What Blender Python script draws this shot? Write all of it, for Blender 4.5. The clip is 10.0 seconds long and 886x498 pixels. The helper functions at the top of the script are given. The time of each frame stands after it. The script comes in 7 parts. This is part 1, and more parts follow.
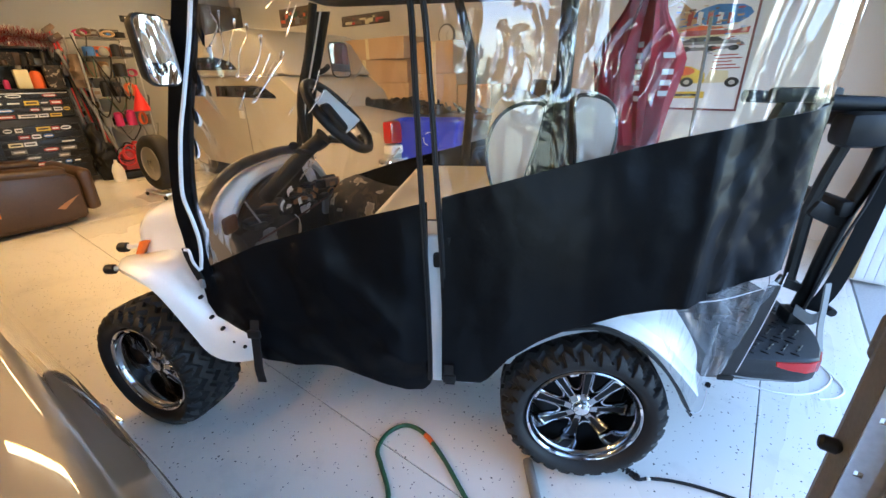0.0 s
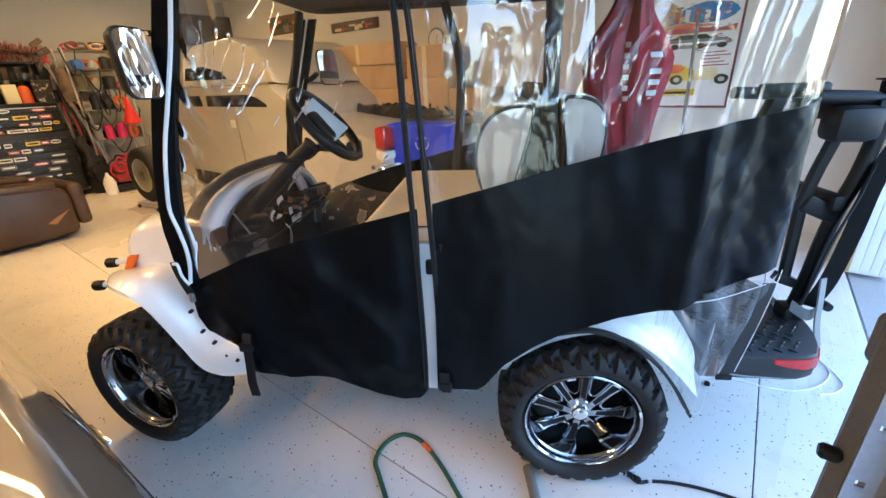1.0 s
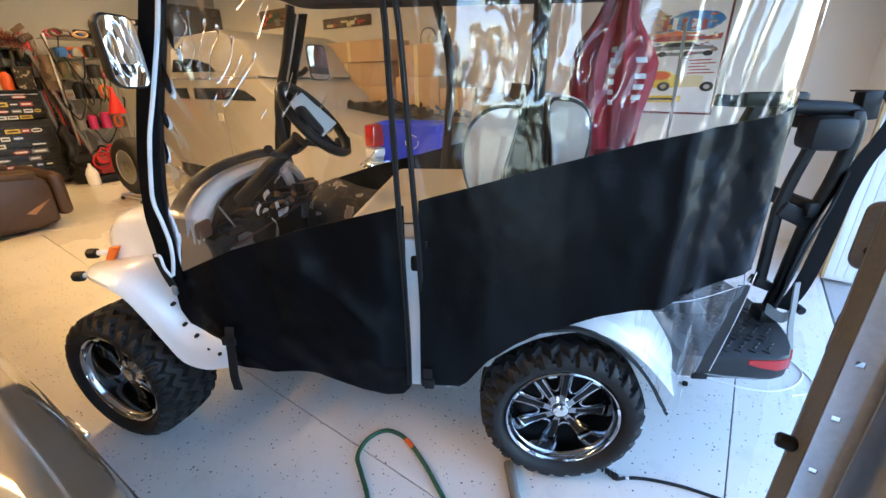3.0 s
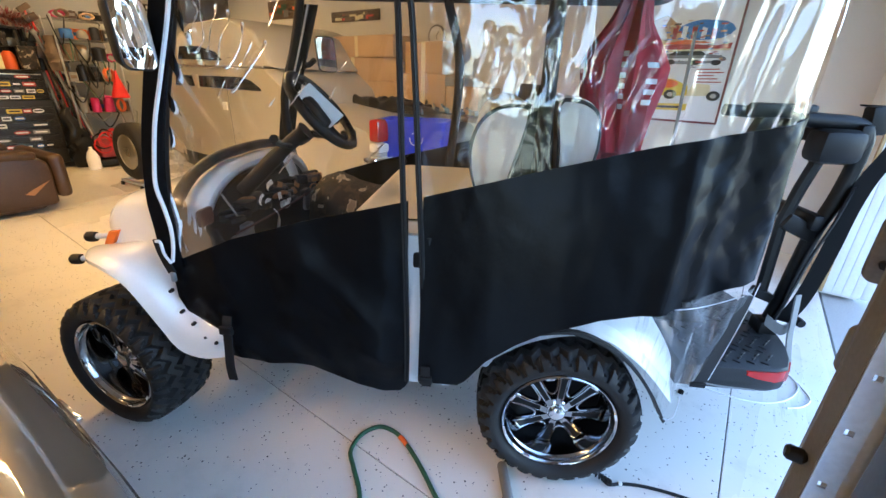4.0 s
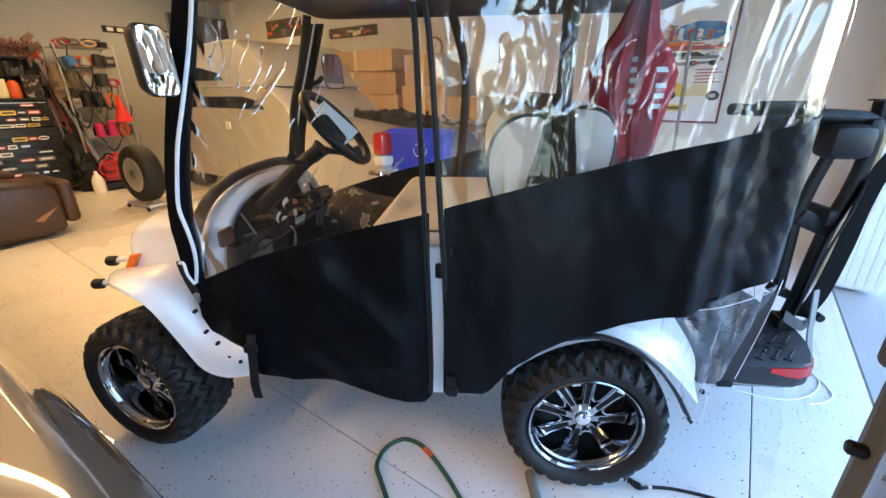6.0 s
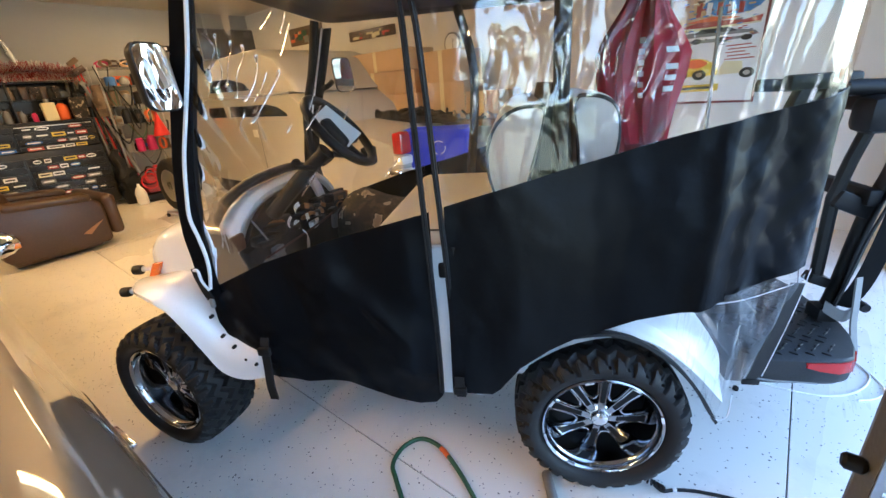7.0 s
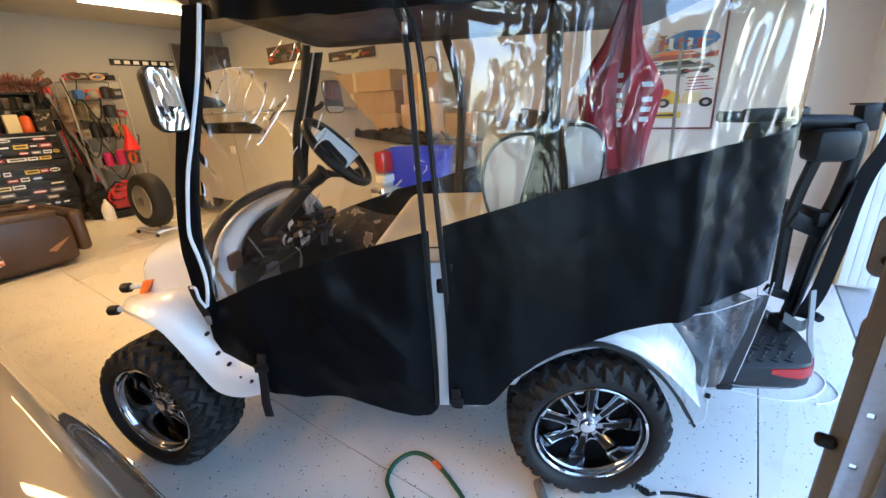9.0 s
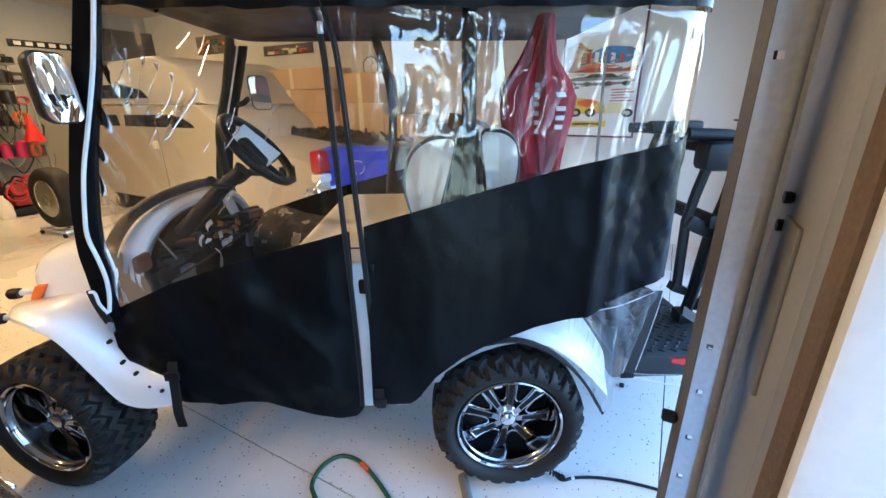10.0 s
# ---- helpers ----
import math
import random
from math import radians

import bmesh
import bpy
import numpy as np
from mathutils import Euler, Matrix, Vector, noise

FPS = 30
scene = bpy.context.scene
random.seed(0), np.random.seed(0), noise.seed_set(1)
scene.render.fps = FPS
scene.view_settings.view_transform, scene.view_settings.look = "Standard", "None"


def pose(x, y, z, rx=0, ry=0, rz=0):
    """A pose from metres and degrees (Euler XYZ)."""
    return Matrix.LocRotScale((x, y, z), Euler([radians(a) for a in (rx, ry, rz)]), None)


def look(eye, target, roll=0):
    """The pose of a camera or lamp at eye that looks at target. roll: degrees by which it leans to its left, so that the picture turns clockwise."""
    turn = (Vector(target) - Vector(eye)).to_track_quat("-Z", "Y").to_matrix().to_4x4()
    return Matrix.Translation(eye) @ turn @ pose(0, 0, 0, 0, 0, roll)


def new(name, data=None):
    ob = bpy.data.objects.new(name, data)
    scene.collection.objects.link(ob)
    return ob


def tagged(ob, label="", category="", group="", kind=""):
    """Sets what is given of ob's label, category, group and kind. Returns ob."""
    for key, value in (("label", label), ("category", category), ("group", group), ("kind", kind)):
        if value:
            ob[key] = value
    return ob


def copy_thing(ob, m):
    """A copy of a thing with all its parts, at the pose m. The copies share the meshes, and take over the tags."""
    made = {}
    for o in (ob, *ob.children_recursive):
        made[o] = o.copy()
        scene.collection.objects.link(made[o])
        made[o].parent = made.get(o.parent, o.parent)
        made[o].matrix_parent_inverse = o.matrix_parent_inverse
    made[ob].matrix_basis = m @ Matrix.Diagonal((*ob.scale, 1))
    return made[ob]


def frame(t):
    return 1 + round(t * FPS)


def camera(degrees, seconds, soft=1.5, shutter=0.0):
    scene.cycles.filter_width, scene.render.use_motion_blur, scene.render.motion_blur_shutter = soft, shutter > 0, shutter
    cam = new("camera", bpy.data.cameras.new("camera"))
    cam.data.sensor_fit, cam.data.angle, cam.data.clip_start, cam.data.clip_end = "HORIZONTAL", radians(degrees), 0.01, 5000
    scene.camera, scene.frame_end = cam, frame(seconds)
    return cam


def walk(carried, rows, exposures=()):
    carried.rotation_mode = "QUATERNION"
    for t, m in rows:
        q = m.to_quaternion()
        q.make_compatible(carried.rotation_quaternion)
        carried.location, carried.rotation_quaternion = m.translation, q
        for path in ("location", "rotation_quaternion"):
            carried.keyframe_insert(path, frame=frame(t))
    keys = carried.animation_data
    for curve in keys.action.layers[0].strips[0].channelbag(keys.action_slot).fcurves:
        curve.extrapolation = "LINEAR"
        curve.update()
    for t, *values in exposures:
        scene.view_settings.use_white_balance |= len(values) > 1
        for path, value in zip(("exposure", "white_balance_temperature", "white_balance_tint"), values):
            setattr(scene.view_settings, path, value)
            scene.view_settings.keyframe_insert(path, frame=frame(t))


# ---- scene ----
cam = camera(93.8, 10.0)
PATH = [
    (0, (-0.313, -1.124, 1.332), (-0.563, 0.705, 0.564), -0.8),
    (0.5, (-0.295, -1.109, 1.335), (-0.535, 0.725, 0.574), -2.6),
    (1, (-0.299, -1.104, 1.336), (-0.536, 0.733, 0.581), -2.3),
    (1.5, (-0.287, -1.108, 1.335), (-0.495, 0.731, 0.578), -2.4),
    (2, (-0.284, -1.104, 1.328), (-0.461, 0.733, 0.558), -2.0),
    (2.5, (-0.292, -1.115, 1.335), (-0.487, 0.721, 0.566), -1.0),
    (2.7, (-0.290, -1.118, 1.331), (-0.479, 0.725, 0.578), -0.7),
    (3.8, (-0.285, -1.112, 1.336), (-0.463, 0.724, 0.564), 0.3),
    (4, (-0.303, -1.112, 1.324), (-0.477, 0.73, 0.563), 2.0),
    (4.5, (-0.333, -1.118, 1.329), (-0.596, 0.729, 0.609), 1.0),
    (5, (-0.364, -1.147, 1.341), (-0.614, 0.726, 0.686), -0.3),
    (5.2, (-0.382, -1.151, 1.333), (-0.539, 0.727, 0.665), -0.1),
    (6.3, (-0.335, -1.112, 1.333), (-0.557, 0.738, 0.606), -0.9),
    (6.5, (-0.307, -1.103, 1.332), (-0.597, 0.741, 0.613), -2.2),
    (7, (-0.273, -1.096, 1.331), (-0.612, 0.734, 0.598), -4.3),
    (7.5, (-0.276, -1.108, 1.332), (-0.583, 0.722, 0.587), -3.7),
    (8, (-0.271, -1.123, 1.338), (-0.618, 0.711, 0.622), -4.6),
    (8.5, (-0.277, -1.138, 1.35), (-0.699, 0.679, 0.627), -4.8),
    (9, (-0.343, -1.167, 1.358), (-0.55, 0.709, 0.695), -2.9),
    (9.5, (-0.351, -1.179, 1.359), (-0.324, 0.711, 0.705), -1.1),
    (10, (-0.261, -1.184, 1.36), (-0.214, 0.702, 0.696), -0.5),
]
walk(cam, [(t, look(eye, target, roll)) for t, eye, target, roll in PATH], [(0, 3.84, 5650, 10), (9.0, 3.84, 5650, 10), (9.5, 3.86, 5480, 10), (10, 3.90, 5250, 8)])

# ---- light ----
G = pose(0, 0, 0, 0, 0, -30)          # the garage's own axes: x out of the doors, y along the front wall

world = bpy.data.worlds.new("sky")
scene.world = world
world.use_nodes = True
wn = world.node_tree.nodes
sky = wn.new("ShaderNodeTexSky")
sky.sky_type, sky.sun_disc = "NISHITA", False
sky.sun_elevation, sky.sun_rotation = radians(22), radians(275)
sky.air_density, sky.dust_density, sky.ozone_density = 1.0, 1.5, 1.2
pale = wn.new("ShaderNodeHueSaturation")
pale.inputs["Saturation"].default_value = 0.95
world.node_tree.links.new(sky.outputs[0], pale.inputs["Color"])
world.node_tree.links.new(pale.outputs[0], wn["Background"].inputs[0])
wn["Background"].inputs[1].default_value = 0.120

sun = new("sun", bpy.data.lights.new("sun", "SUN"))
sun.data.energy, sun.data.angle, sun.data.color = 5.0, radians(0.6), (1.0, 0.95, 0.87)
sun.matrix_world = G @ look((-8.6, -4, 3.83), (0, 0, 0))


# ---- materials ----
def nodes_of(name):
    m = bpy.data.materials.new(name)
    m.use_nodes = True
    nt = m.node_tree
    return m, nt, nt.nodes, nt.links, nt.nodes["Principled BSDF"]


def surface(name, colour, rough=0.5, metal=0.0, coarse=3.0, fine=60.0, vary=0.12, bump=0.1, rvary=0.12, coat=0.0, spec=0.5, piece=0.0, depth=0.004):
    """A surface with two scales of mottling, uneven gloss and fine relief."""
    m, nt, n, l, p = nodes_of(name)
    co = n.new("ShaderNodeTexCoord")
    big, small = n.new("ShaderNodeTexNoise"), n.new("ShaderNodeTexNoise")
    for tex, s, d in ((big, coarse, 4), (small, fine, 6)):
        tex.inputs["Scale"].default_value, tex.inputs["Detail"].default_value = s, d
        l.new(co.outputs["Object"], tex.inputs["Vector"])
    mixer = n.new("ShaderNodeMath")
    mixer.operation = "MULTIPLY_ADD"
    l.new(small.outputs[0], mixer.inputs[0])
    mixer.inputs[1].default_value = 0.5
    half = n.new("ShaderNodeMath")
    half.operation = "MULTIPLY"
    l.new(big.outputs[0], half.inputs[0])
    half.inputs[1].default_value = 0.5
    l.new(half.outputs[0], mixer.inputs[2])
    ramp = n.new("ShaderNodeMapRange")
    ramp.inputs[1].default_value, ramp.inputs[2].default_value = 0.3, 0.7
    ramp.inputs[3].default_value, ramp.inputs[4].default_value = 1 - vary, 1 + vary
    l.new(mixer.outputs[0], ramp.inputs[0])
    hue = n.new("ShaderNodeHueSaturation")
    hue.inputs["Color"].default_value = (*colour, 1)
    if piece:
        info, span, prod = n.new("ShaderNodeObjectInfo"), n.new("ShaderNodeMapRange"), n.new("ShaderNodeMath")
        span.inputs[3].default_value, span.inputs[4].default_value = 1 - piece, 1 + piece
        prod.operation = "MULTIPLY"
        l.new(info.outputs["Random"], span.inputs[0])
        l.new(span.outputs[0], prod.inputs[0])
        l.new(ramp.outputs[0], prod.inputs[1])
        l.new(prod.outputs[0], hue.inputs["Value"])
    else:
        l.new(ramp.outputs[0], hue.inputs["Value"])
    l.new(hue.outputs[0], p.inputs["Base Color"])
    rr = n.new("ShaderNodeMapRange")
    rr.inputs[1].default_value, rr.inputs[2].default_value = 0.3, 0.7
    rr.inputs[3].default_value, rr.inputs[4].default_value = max(0.01, rough * (1 - rvary)), min(1, rough * (1 + rvary))
    l.new(big.outputs[0], rr.inputs[0])
    l.new(rr.outputs[0], p.inputs["Roughness"])
    p.inputs["Metallic"].default_value = metal
    p.inputs["Coat Weight"].default_value = coat
    p.inputs["Coat Roughness"].default_value = 0.025
    p.inputs["Specular IOR Level"].default_value = spec
    if bump:
        b = n.new("ShaderNodeBump")
        b.inputs["Strength"].default_value, b.inputs["Distance"].default_value = bump, depth
        l.new(small.outputs[0], b.inputs["Height"])
        l.new(b.outputs[0], p.inputs["Normal"])
    return m


def glow(name, colour, strength):
    m, nt, n, l, p = nodes_of(name)
    p.inputs["Base Color"].default_value = (*colour, 1)
    p.inputs["Emission Color"].default_value = (*colour, 1)
    p.inputs["Emission Strength"].default_value = strength
    return m


def clear_sheet(name, tint, base, rough, ripple, scale, haze=0.0, stretch=(1, 1, 0.35), gain=2.1, streak=0.0, crinkle=0.0):
    """Clear flexible vinyl: see-through, with gloss that grows at grazing angles, and soft creases."""
    m, nt, n, l, p = nodes_of(name)
    n.remove(p)
    out = n["Material Output"]
    tr, gl, mix = n.new("ShaderNodeBsdfTransparent"), n.new("ShaderNodeBsdfGlossy"), n.new("ShaderNodeMixShader")
    tr.inputs[0].default_value = (*tint, 1)
    gl.inputs["Roughness"].default_value = rough
    gl.inputs["Color"].default_value = (1, 1, 1, 1)
    fr, ad = n.new("ShaderNodeFresnel"), n.new("ShaderNodeMath")
    fr.inputs[0].default_value = 1.5
    ad.operation = "MULTIPLY_ADD"
    ad.inputs[1].default_value, ad.inputs[2].default_value = gain, base
    ad.use_clamp = True
    l.new(fr.outputs[0], ad.inputs[0])
    co, mp, nz, bp = n.new("ShaderNodeTexCoord"), n.new("ShaderNodeMapping"), n.new("ShaderNodeTexNoise"), n.new("ShaderNodeBump")
    mp.inputs["Scale"].default_value = stretch
    nz.inputs["Scale"].default_value, nz.inputs["Detail"].default_value, nz.inputs["Distortion"].default_value = scale, 1.5, 0.6
    l.new(co.outputs["Object"], mp.inputs[0])
    l.new(mp.outputs[0], nz.inputs["Vector"])
    l.new(nz.outputs[0], bp.inputs["Height"])
    bp.inputs["Strength"].default_value, bp.inputs["Distance"].default_value = 1.0, ripple
    bent = bp
    if crinkle:
        # sharp little ridges that come in patches
        cz, fold, absd, where, rg2, amount, bq = (n.new("ShaderNodeTexNoise"), n.new("ShaderNodeMath"), n.new("ShaderNodeMath"), n.new("ShaderNodeTexNoise"),
                                                  n.new("ShaderNodeMapRange"), n.new("ShaderNodeMath"), n.new("ShaderNodeBump"))
        cz.inputs["Scale"].default_value, cz.inputs["Detail"].default_value, cz.inputs["Distortion"].default_value = 11, 2.5, 1.0
        where.inputs["Scale"].default_value, where.inputs["Detail"].default_value = 4.2, 1.0
        l.new(mp.outputs[0], cz.inputs["Vector"])
        l.new(co.outputs["Object"], where.inputs["Vector"])
        fold.operation, fold.inputs[1].default_value = "SUBTRACT", 0.5
        absd.operation = "ABSOLUTE"
        l.new(cz.outputs[0], fold.inputs[0])
        l.new(fold.outputs[0], absd.inputs[0])
        rg2.inputs[1].default_value, rg2.inputs[2].default_value = 0.50, 0.66
        l.new(where.outputs[0], rg2.inputs[0])
        amount.operation = "MULTIPLY"
        l.new(absd.outputs[0], amount.inputs[0])
        l.new(rg2.outputs[0], amount.inputs[1])
        bq.inputs["Strength"].default_value, bq.inputs["Distance"].default_value = 1.0, crinkle
        l.new(amount.outputs[0], bq.inputs["Height"])
        l.new(bp.outputs[0], bq.inputs["Normal"])
        bent = bq
    l.new(bent.outputs[0], gl.inputs["Normal"])
    l.new(bent.outputs[0], fr.inputs["Normal"])
    l.new(ad.outputs[0], mix.inputs[0])
    l.new(tr.outputs[0], mix.inputs[1])
    l.new(gl.outputs[0], mix.inputs[2])
    last = mix
    if haze:
        df, mx = n.new("ShaderNodeBsdfDiffuse"), n.new("ShaderNodeMixShader")
        df.inputs[0].default_value = (0.8, 0.82, 0.85, 1)
        mx.inputs[0].default_value = haze
        l.new(mix.outputs[0], mx.inputs[1])
        l.new(df.outputs[0], mx.inputs[2])
        last = mx
    if streak:
        # slanting scuffs and reflection streaks, put in as a pale diffuse film
        ms, ns, rg, df, mx = n.new("ShaderNodeMapping"), n.new("ShaderNodeTexNoise"), n.new("ShaderNodeMapRange"), n.new("ShaderNodeBsdfDiffuse"), n.new("ShaderNodeMixShader")
        ms.inputs["Rotation"].default_value = (0, radians(38), 0)
        ms.inputs["Scale"].default_value = (16, 1, 1.3)
        ns.inputs["Scale"].default_value, ns.inputs["Detail"].default_value, ns.inputs["Distortion"].default_value = 5, 6, 0.8
        rg.inputs[1].default_value, rg.inputs[2].default_value, rg.inputs[3].default_value, rg.inputs[4].default_value = 0.5, 0.8, 0.0, streak
        df.inputs[0].default_value = (0.75, 0.76, 0.78, 1)
        l.new(co.outputs["Object"], ms.inputs[0])
        l.new(ms.outputs[0], ns.inputs["Vector"])
        l.new(ns.outputs[0], rg.inputs[0])
        l.new(rg.outputs[0], mx.inputs[0])
        l.new(last.outputs[0], mx.inputs[1])
        l.new(df.outputs[0], mx.inputs[2])
        last = mx
    l.new(last.outputs[0], out.inputs[0])
    return m


def flaked_floor():
    """Pale blue-grey epoxy with scattered black and blue paint chips and worn cloudy patches."""
    m, nt, n, l, p = nodes_of("epoxy_floor")
    co = n.new("ShaderNodeTexCoord")
    base, big, fine = n.new("ShaderNodeMixRGB"), n.new("ShaderNodeTexNoise"), n.new("ShaderNodeTexNoise")
    big.inputs["Scale"].default_value, big.inputs["Detail"].default_value = 1.3, 5
    fine.inputs["Scale"].default_value, fine.inputs["Detail"].default_value = 45, 4
    base.inputs[1].default_value, base.inputs[2].default_value = (0.67, 0.655, 0.625, 1), (0.77, 0.75, 0.71, 1)
    l.new(big.outputs[0], base.inputs[0])
    smudge, edge, worn = n.new("ShaderNodeTexNoise"), n.new("ShaderNodeMapRange"), n.new("ShaderNodeMixRGB")
    smudge.inputs["Scale"].default_value, smudge.inputs["Detail"].default_value, smudge.inputs["Roughness"].default_value = 3.2, 9, 0.68
    edge.inputs[1].default_value, edge.inputs[2].default_value, edge.inputs[4].default_value = 0.54, 0.72, 0.55
    l.new(co.outputs["Object"], smudge.inputs["Vector"])
    l.new(smudge.outputs[0], edge.inputs[0])
    l.new(edge.outputs[0], worn.inputs[0])
    l.new(base.outputs[0], worn.inputs[1])
    worn.inputs[2].default_value = (0.50, 0.495, 0.48, 1)
    last = worn
    for scale, size, tint, keep in ((42, 0.15, (0.03, 0.03, 0.035, 1), 0.70), (64, 0.15, (0.10, 0.12, 0.17, 1), 0.70), (33, 0.11, (0.2, 0.2, 0.2, 1), 0.74)):
        v, cut, thin, both, mx = n.new("ShaderNodeTexVoronoi"), n.new("ShaderNodeMath"), n.new("ShaderNodeMath"), n.new("ShaderNodeMath"), n.new("ShaderNodeMixRGB")
        v.inputs["Scale"].default_value = scale
        warp = n.new("ShaderNodeVectorMath")
        warp.operation = "MULTIPLY_ADD"
        warp.inputs[1].default_value = (0.02, 0.02, 0.02)
        l.new(fine.outputs["Color"], warp.inputs[0])
        l.new(co.outputs["Object"], warp.inputs[2])
        l.new(warp.outputs[0], v.inputs["Vector"])
        cut.operation, cut.inputs[1].default_value = "LESS_THAN", size
        l.new(v.outputs["Distance"], cut.inputs[0])
        sep = n.new("ShaderNodeSeparateColor")
        l.new(v.outputs["Color"], sep.inputs[0])
        thin.operation, thin.inputs[1].default_value = "GREATER_THAN", keep
        l.new(sep.outputs[0], thin.inputs[0])
        both.operation = "MULTIPLY"
        l.new(cut.outputs[0], both.inputs[0])
        l.new(thin.outputs[0], both.inputs[1])
        l.new(both.outputs[0], mx.inputs[0])
        l.new(last.outputs[0], mx.inputs[1])
        mx.inputs[2].default_value = tint
        last = mx
    l.new(last.outputs[0], p.inputs["Base Color"])
    rr = n.new("ShaderNodeMapRange")
    rr.inputs[3].default_value, rr.inputs[4].default_value = 0.2, 0.38
    l.new(big.outputs[0], rr.inputs[0])
    l.new(rr.outputs[0], p.inputs["Roughness"])
    b = n.new("ShaderNodeBump")
    b.inputs["Strength"].default_value, b.inputs["Distance"].default_value = 0.12, 0.002
    l.new(fine.outputs[0], b.inputs["Height"])
    l.new(b.outputs[0], p.inputs["Normal"])
    return m


def woven(name, colour, scale=900, rough=0.75, spec=0.4):
    """Coated cloth with a fine weave and soft creases."""
    m, nt, n, l, p = nodes_of(name)
    co, wx, wz, add, nz, cl = (n.new("ShaderNodeTexCoord"), n.new("ShaderNodeTexWave"), n.new("ShaderNodeTexWave"), n.new("ShaderNodeMath"),
                               n.new("ShaderNodeTexNoise"), n.new("ShaderNodeMapRange"))
    wx.bands_direction, wz.bands_direction = "X", "Z"
    for w in (wx, wz):
        w.inputs["Scale"].default_value = scale / 6.28
        l.new(co.outputs["Object"], w.inputs["Vector"])
        l.new(w.outputs[1], add.inputs[0 if w is wx else 1])
    nz.inputs["Scale"].default_value, nz.inputs["Detail"].default_value = 6, 5
    l.new(co.outputs["Object"], nz.inputs["Vector"])
    hue = n.new("ShaderNodeHueSaturation")
    hue.inputs["Color"].default_value = (*colour, 1)
    cl.inputs[3].default_value, cl.inputs[4].default_value = 0.75, 1.3
    l.new(nz.outputs[0], cl.inputs[0])
    l.new(cl.outputs[0], hue.inputs["Value"])
    l.new(hue.outputs[0], p.inputs["Base Color"])
    p.inputs["Roughness"].default_value = rough
    p.inputs["Specular IOR Level"].default_value = spec
    b1, b2 = n.new("ShaderNodeBump"), n.new("ShaderNodeBump")
    b1.inputs["Strength"].default_value, b1.inputs["Distance"].default_value = 0.10, 0.0004
    b2.inputs["Strength"].default_value, b2.inputs["Distance"].default_value = 0.5, 0.012
    l.new(add.outputs[0], b1.inputs["Height"])
    l.new(nz.outputs[0], b2.inputs["Height"])
    l.new(b2.outputs[0], b1.inputs["Normal"])
    l.new(b1.outputs[0], p.inputs["Normal"])
    return m


def patches(name, cols, scale, rough=0.7, voronoi=False):
    """Sharp patches of several colours: camouflage, printed posters, clutter."""
    m, nt, n, l, p = nodes_of(name)
    co = n.new("ShaderNodeTexCoord")
    tex = n.new("ShaderNodeTexVoronoi" if voronoi else "ShaderNodeTexNoise")
    tex.inputs["Scale"].default_value = scale
    l.new(co.outputs["Object"], tex.inputs["Vector"])
    ramp = n.new("ShaderNodeValToRGB")
    ramp.color_ramp.interpolation = "CONSTANT"
    while len(ramp.color_ramp.elements) < len(cols):
        ramp.color_ramp.elements.new(0.5)
    for i, (e, c) in enumerate(zip(ramp.color_ramp.elements, cols)):
        e.position = i / len(cols) if voronoi else 0.3 + 0.4 * i / len(cols)
        e.color = (*c, 1)
    if voronoi:
        sep = n.new("ShaderNodeSeparateColor")
        l.new(tex.outputs["Color"], sep.inputs[0])
        l.new(sep.outputs[0], ramp.inputs[0])
    else:
        l.new(tex.outputs[0], ramp.inputs[0])
    l.new(ramp.outputs[0], p.inputs["Base Color"])
    p.inputs["Roughness"].default_value = rough
    return m


M_FLOOR = flaked_floor()
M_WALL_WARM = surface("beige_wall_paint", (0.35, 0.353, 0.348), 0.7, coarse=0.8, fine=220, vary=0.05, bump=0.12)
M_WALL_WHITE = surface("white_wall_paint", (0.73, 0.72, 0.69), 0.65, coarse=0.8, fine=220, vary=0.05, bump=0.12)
M_CEIL = surface("ceiling_paint", (0.50, 0.475, 0.43), 0.8, coarse=1.0, fine=150, vary=0.05, bump=0.2)
M_CONC = surface("driveway_concrete", (0.37, 0.37, 0.365), 0.85, coarse=0.7, fine=90, vary=0.18, bump=0.3)
M_GRASS = surface("far_lawn", (0.10, 0.115, 0.075), 0.9, coarse=0.4, fine=30, vary=0.3, bump=0.4)
M_BODY = surface("white_moulded_plastic", (0.80, 0.81, 0.82), 0.22, coarse=4, fine=140, vary=0.03, bump=0.02, coat=0.35)
M_CANVAS = woven("black_coated_canvas", (0.0042, 0.0046, 0.0056), 1400, 0.27, spec=0.13)
M_BLACKTRIM = surface("black_trim_plastic", (0.008, 0.008, 0.0085), 0.45, spec=0.25, coarse=8, fine=180, vary=0.2, bump=0.12)
M_WEB = woven("black_webbing", (0.009, 0.009, 0.01), 2400, 0.8, spec=0.25)
M_ZIP = surface("black_zip_tape", (0.009, 0.009, 0.01), 0.5, coarse=30, fine=500, vary=0.2, bump=0.3)
M_PIPING = surface("white_reflective_piping", (0.72, 0.74, 0.78), 0.4, coarse=8, fine=200, vary=0.06, bump=0.05)
M_TYRE = surface("tyre_rubber", (0.013, 0.013, 0.0135), 0.6, spec=0.35, coarse=14, fine=260, vary=0.3, bump=0.25, depth=0.002)
M_CHROME = surface("chrome", (0.78, 0.79, 0.80), 0.06, 1.0, coarse=20, fine=200, vary=0.03, bump=0.0)
M_CHROMEDARK = surface("smoked_chrome", (0.36, 0.37, 0.39), 0.08, 1.0, coarse=20, fine=200, vary=0.05, bump=0.0)
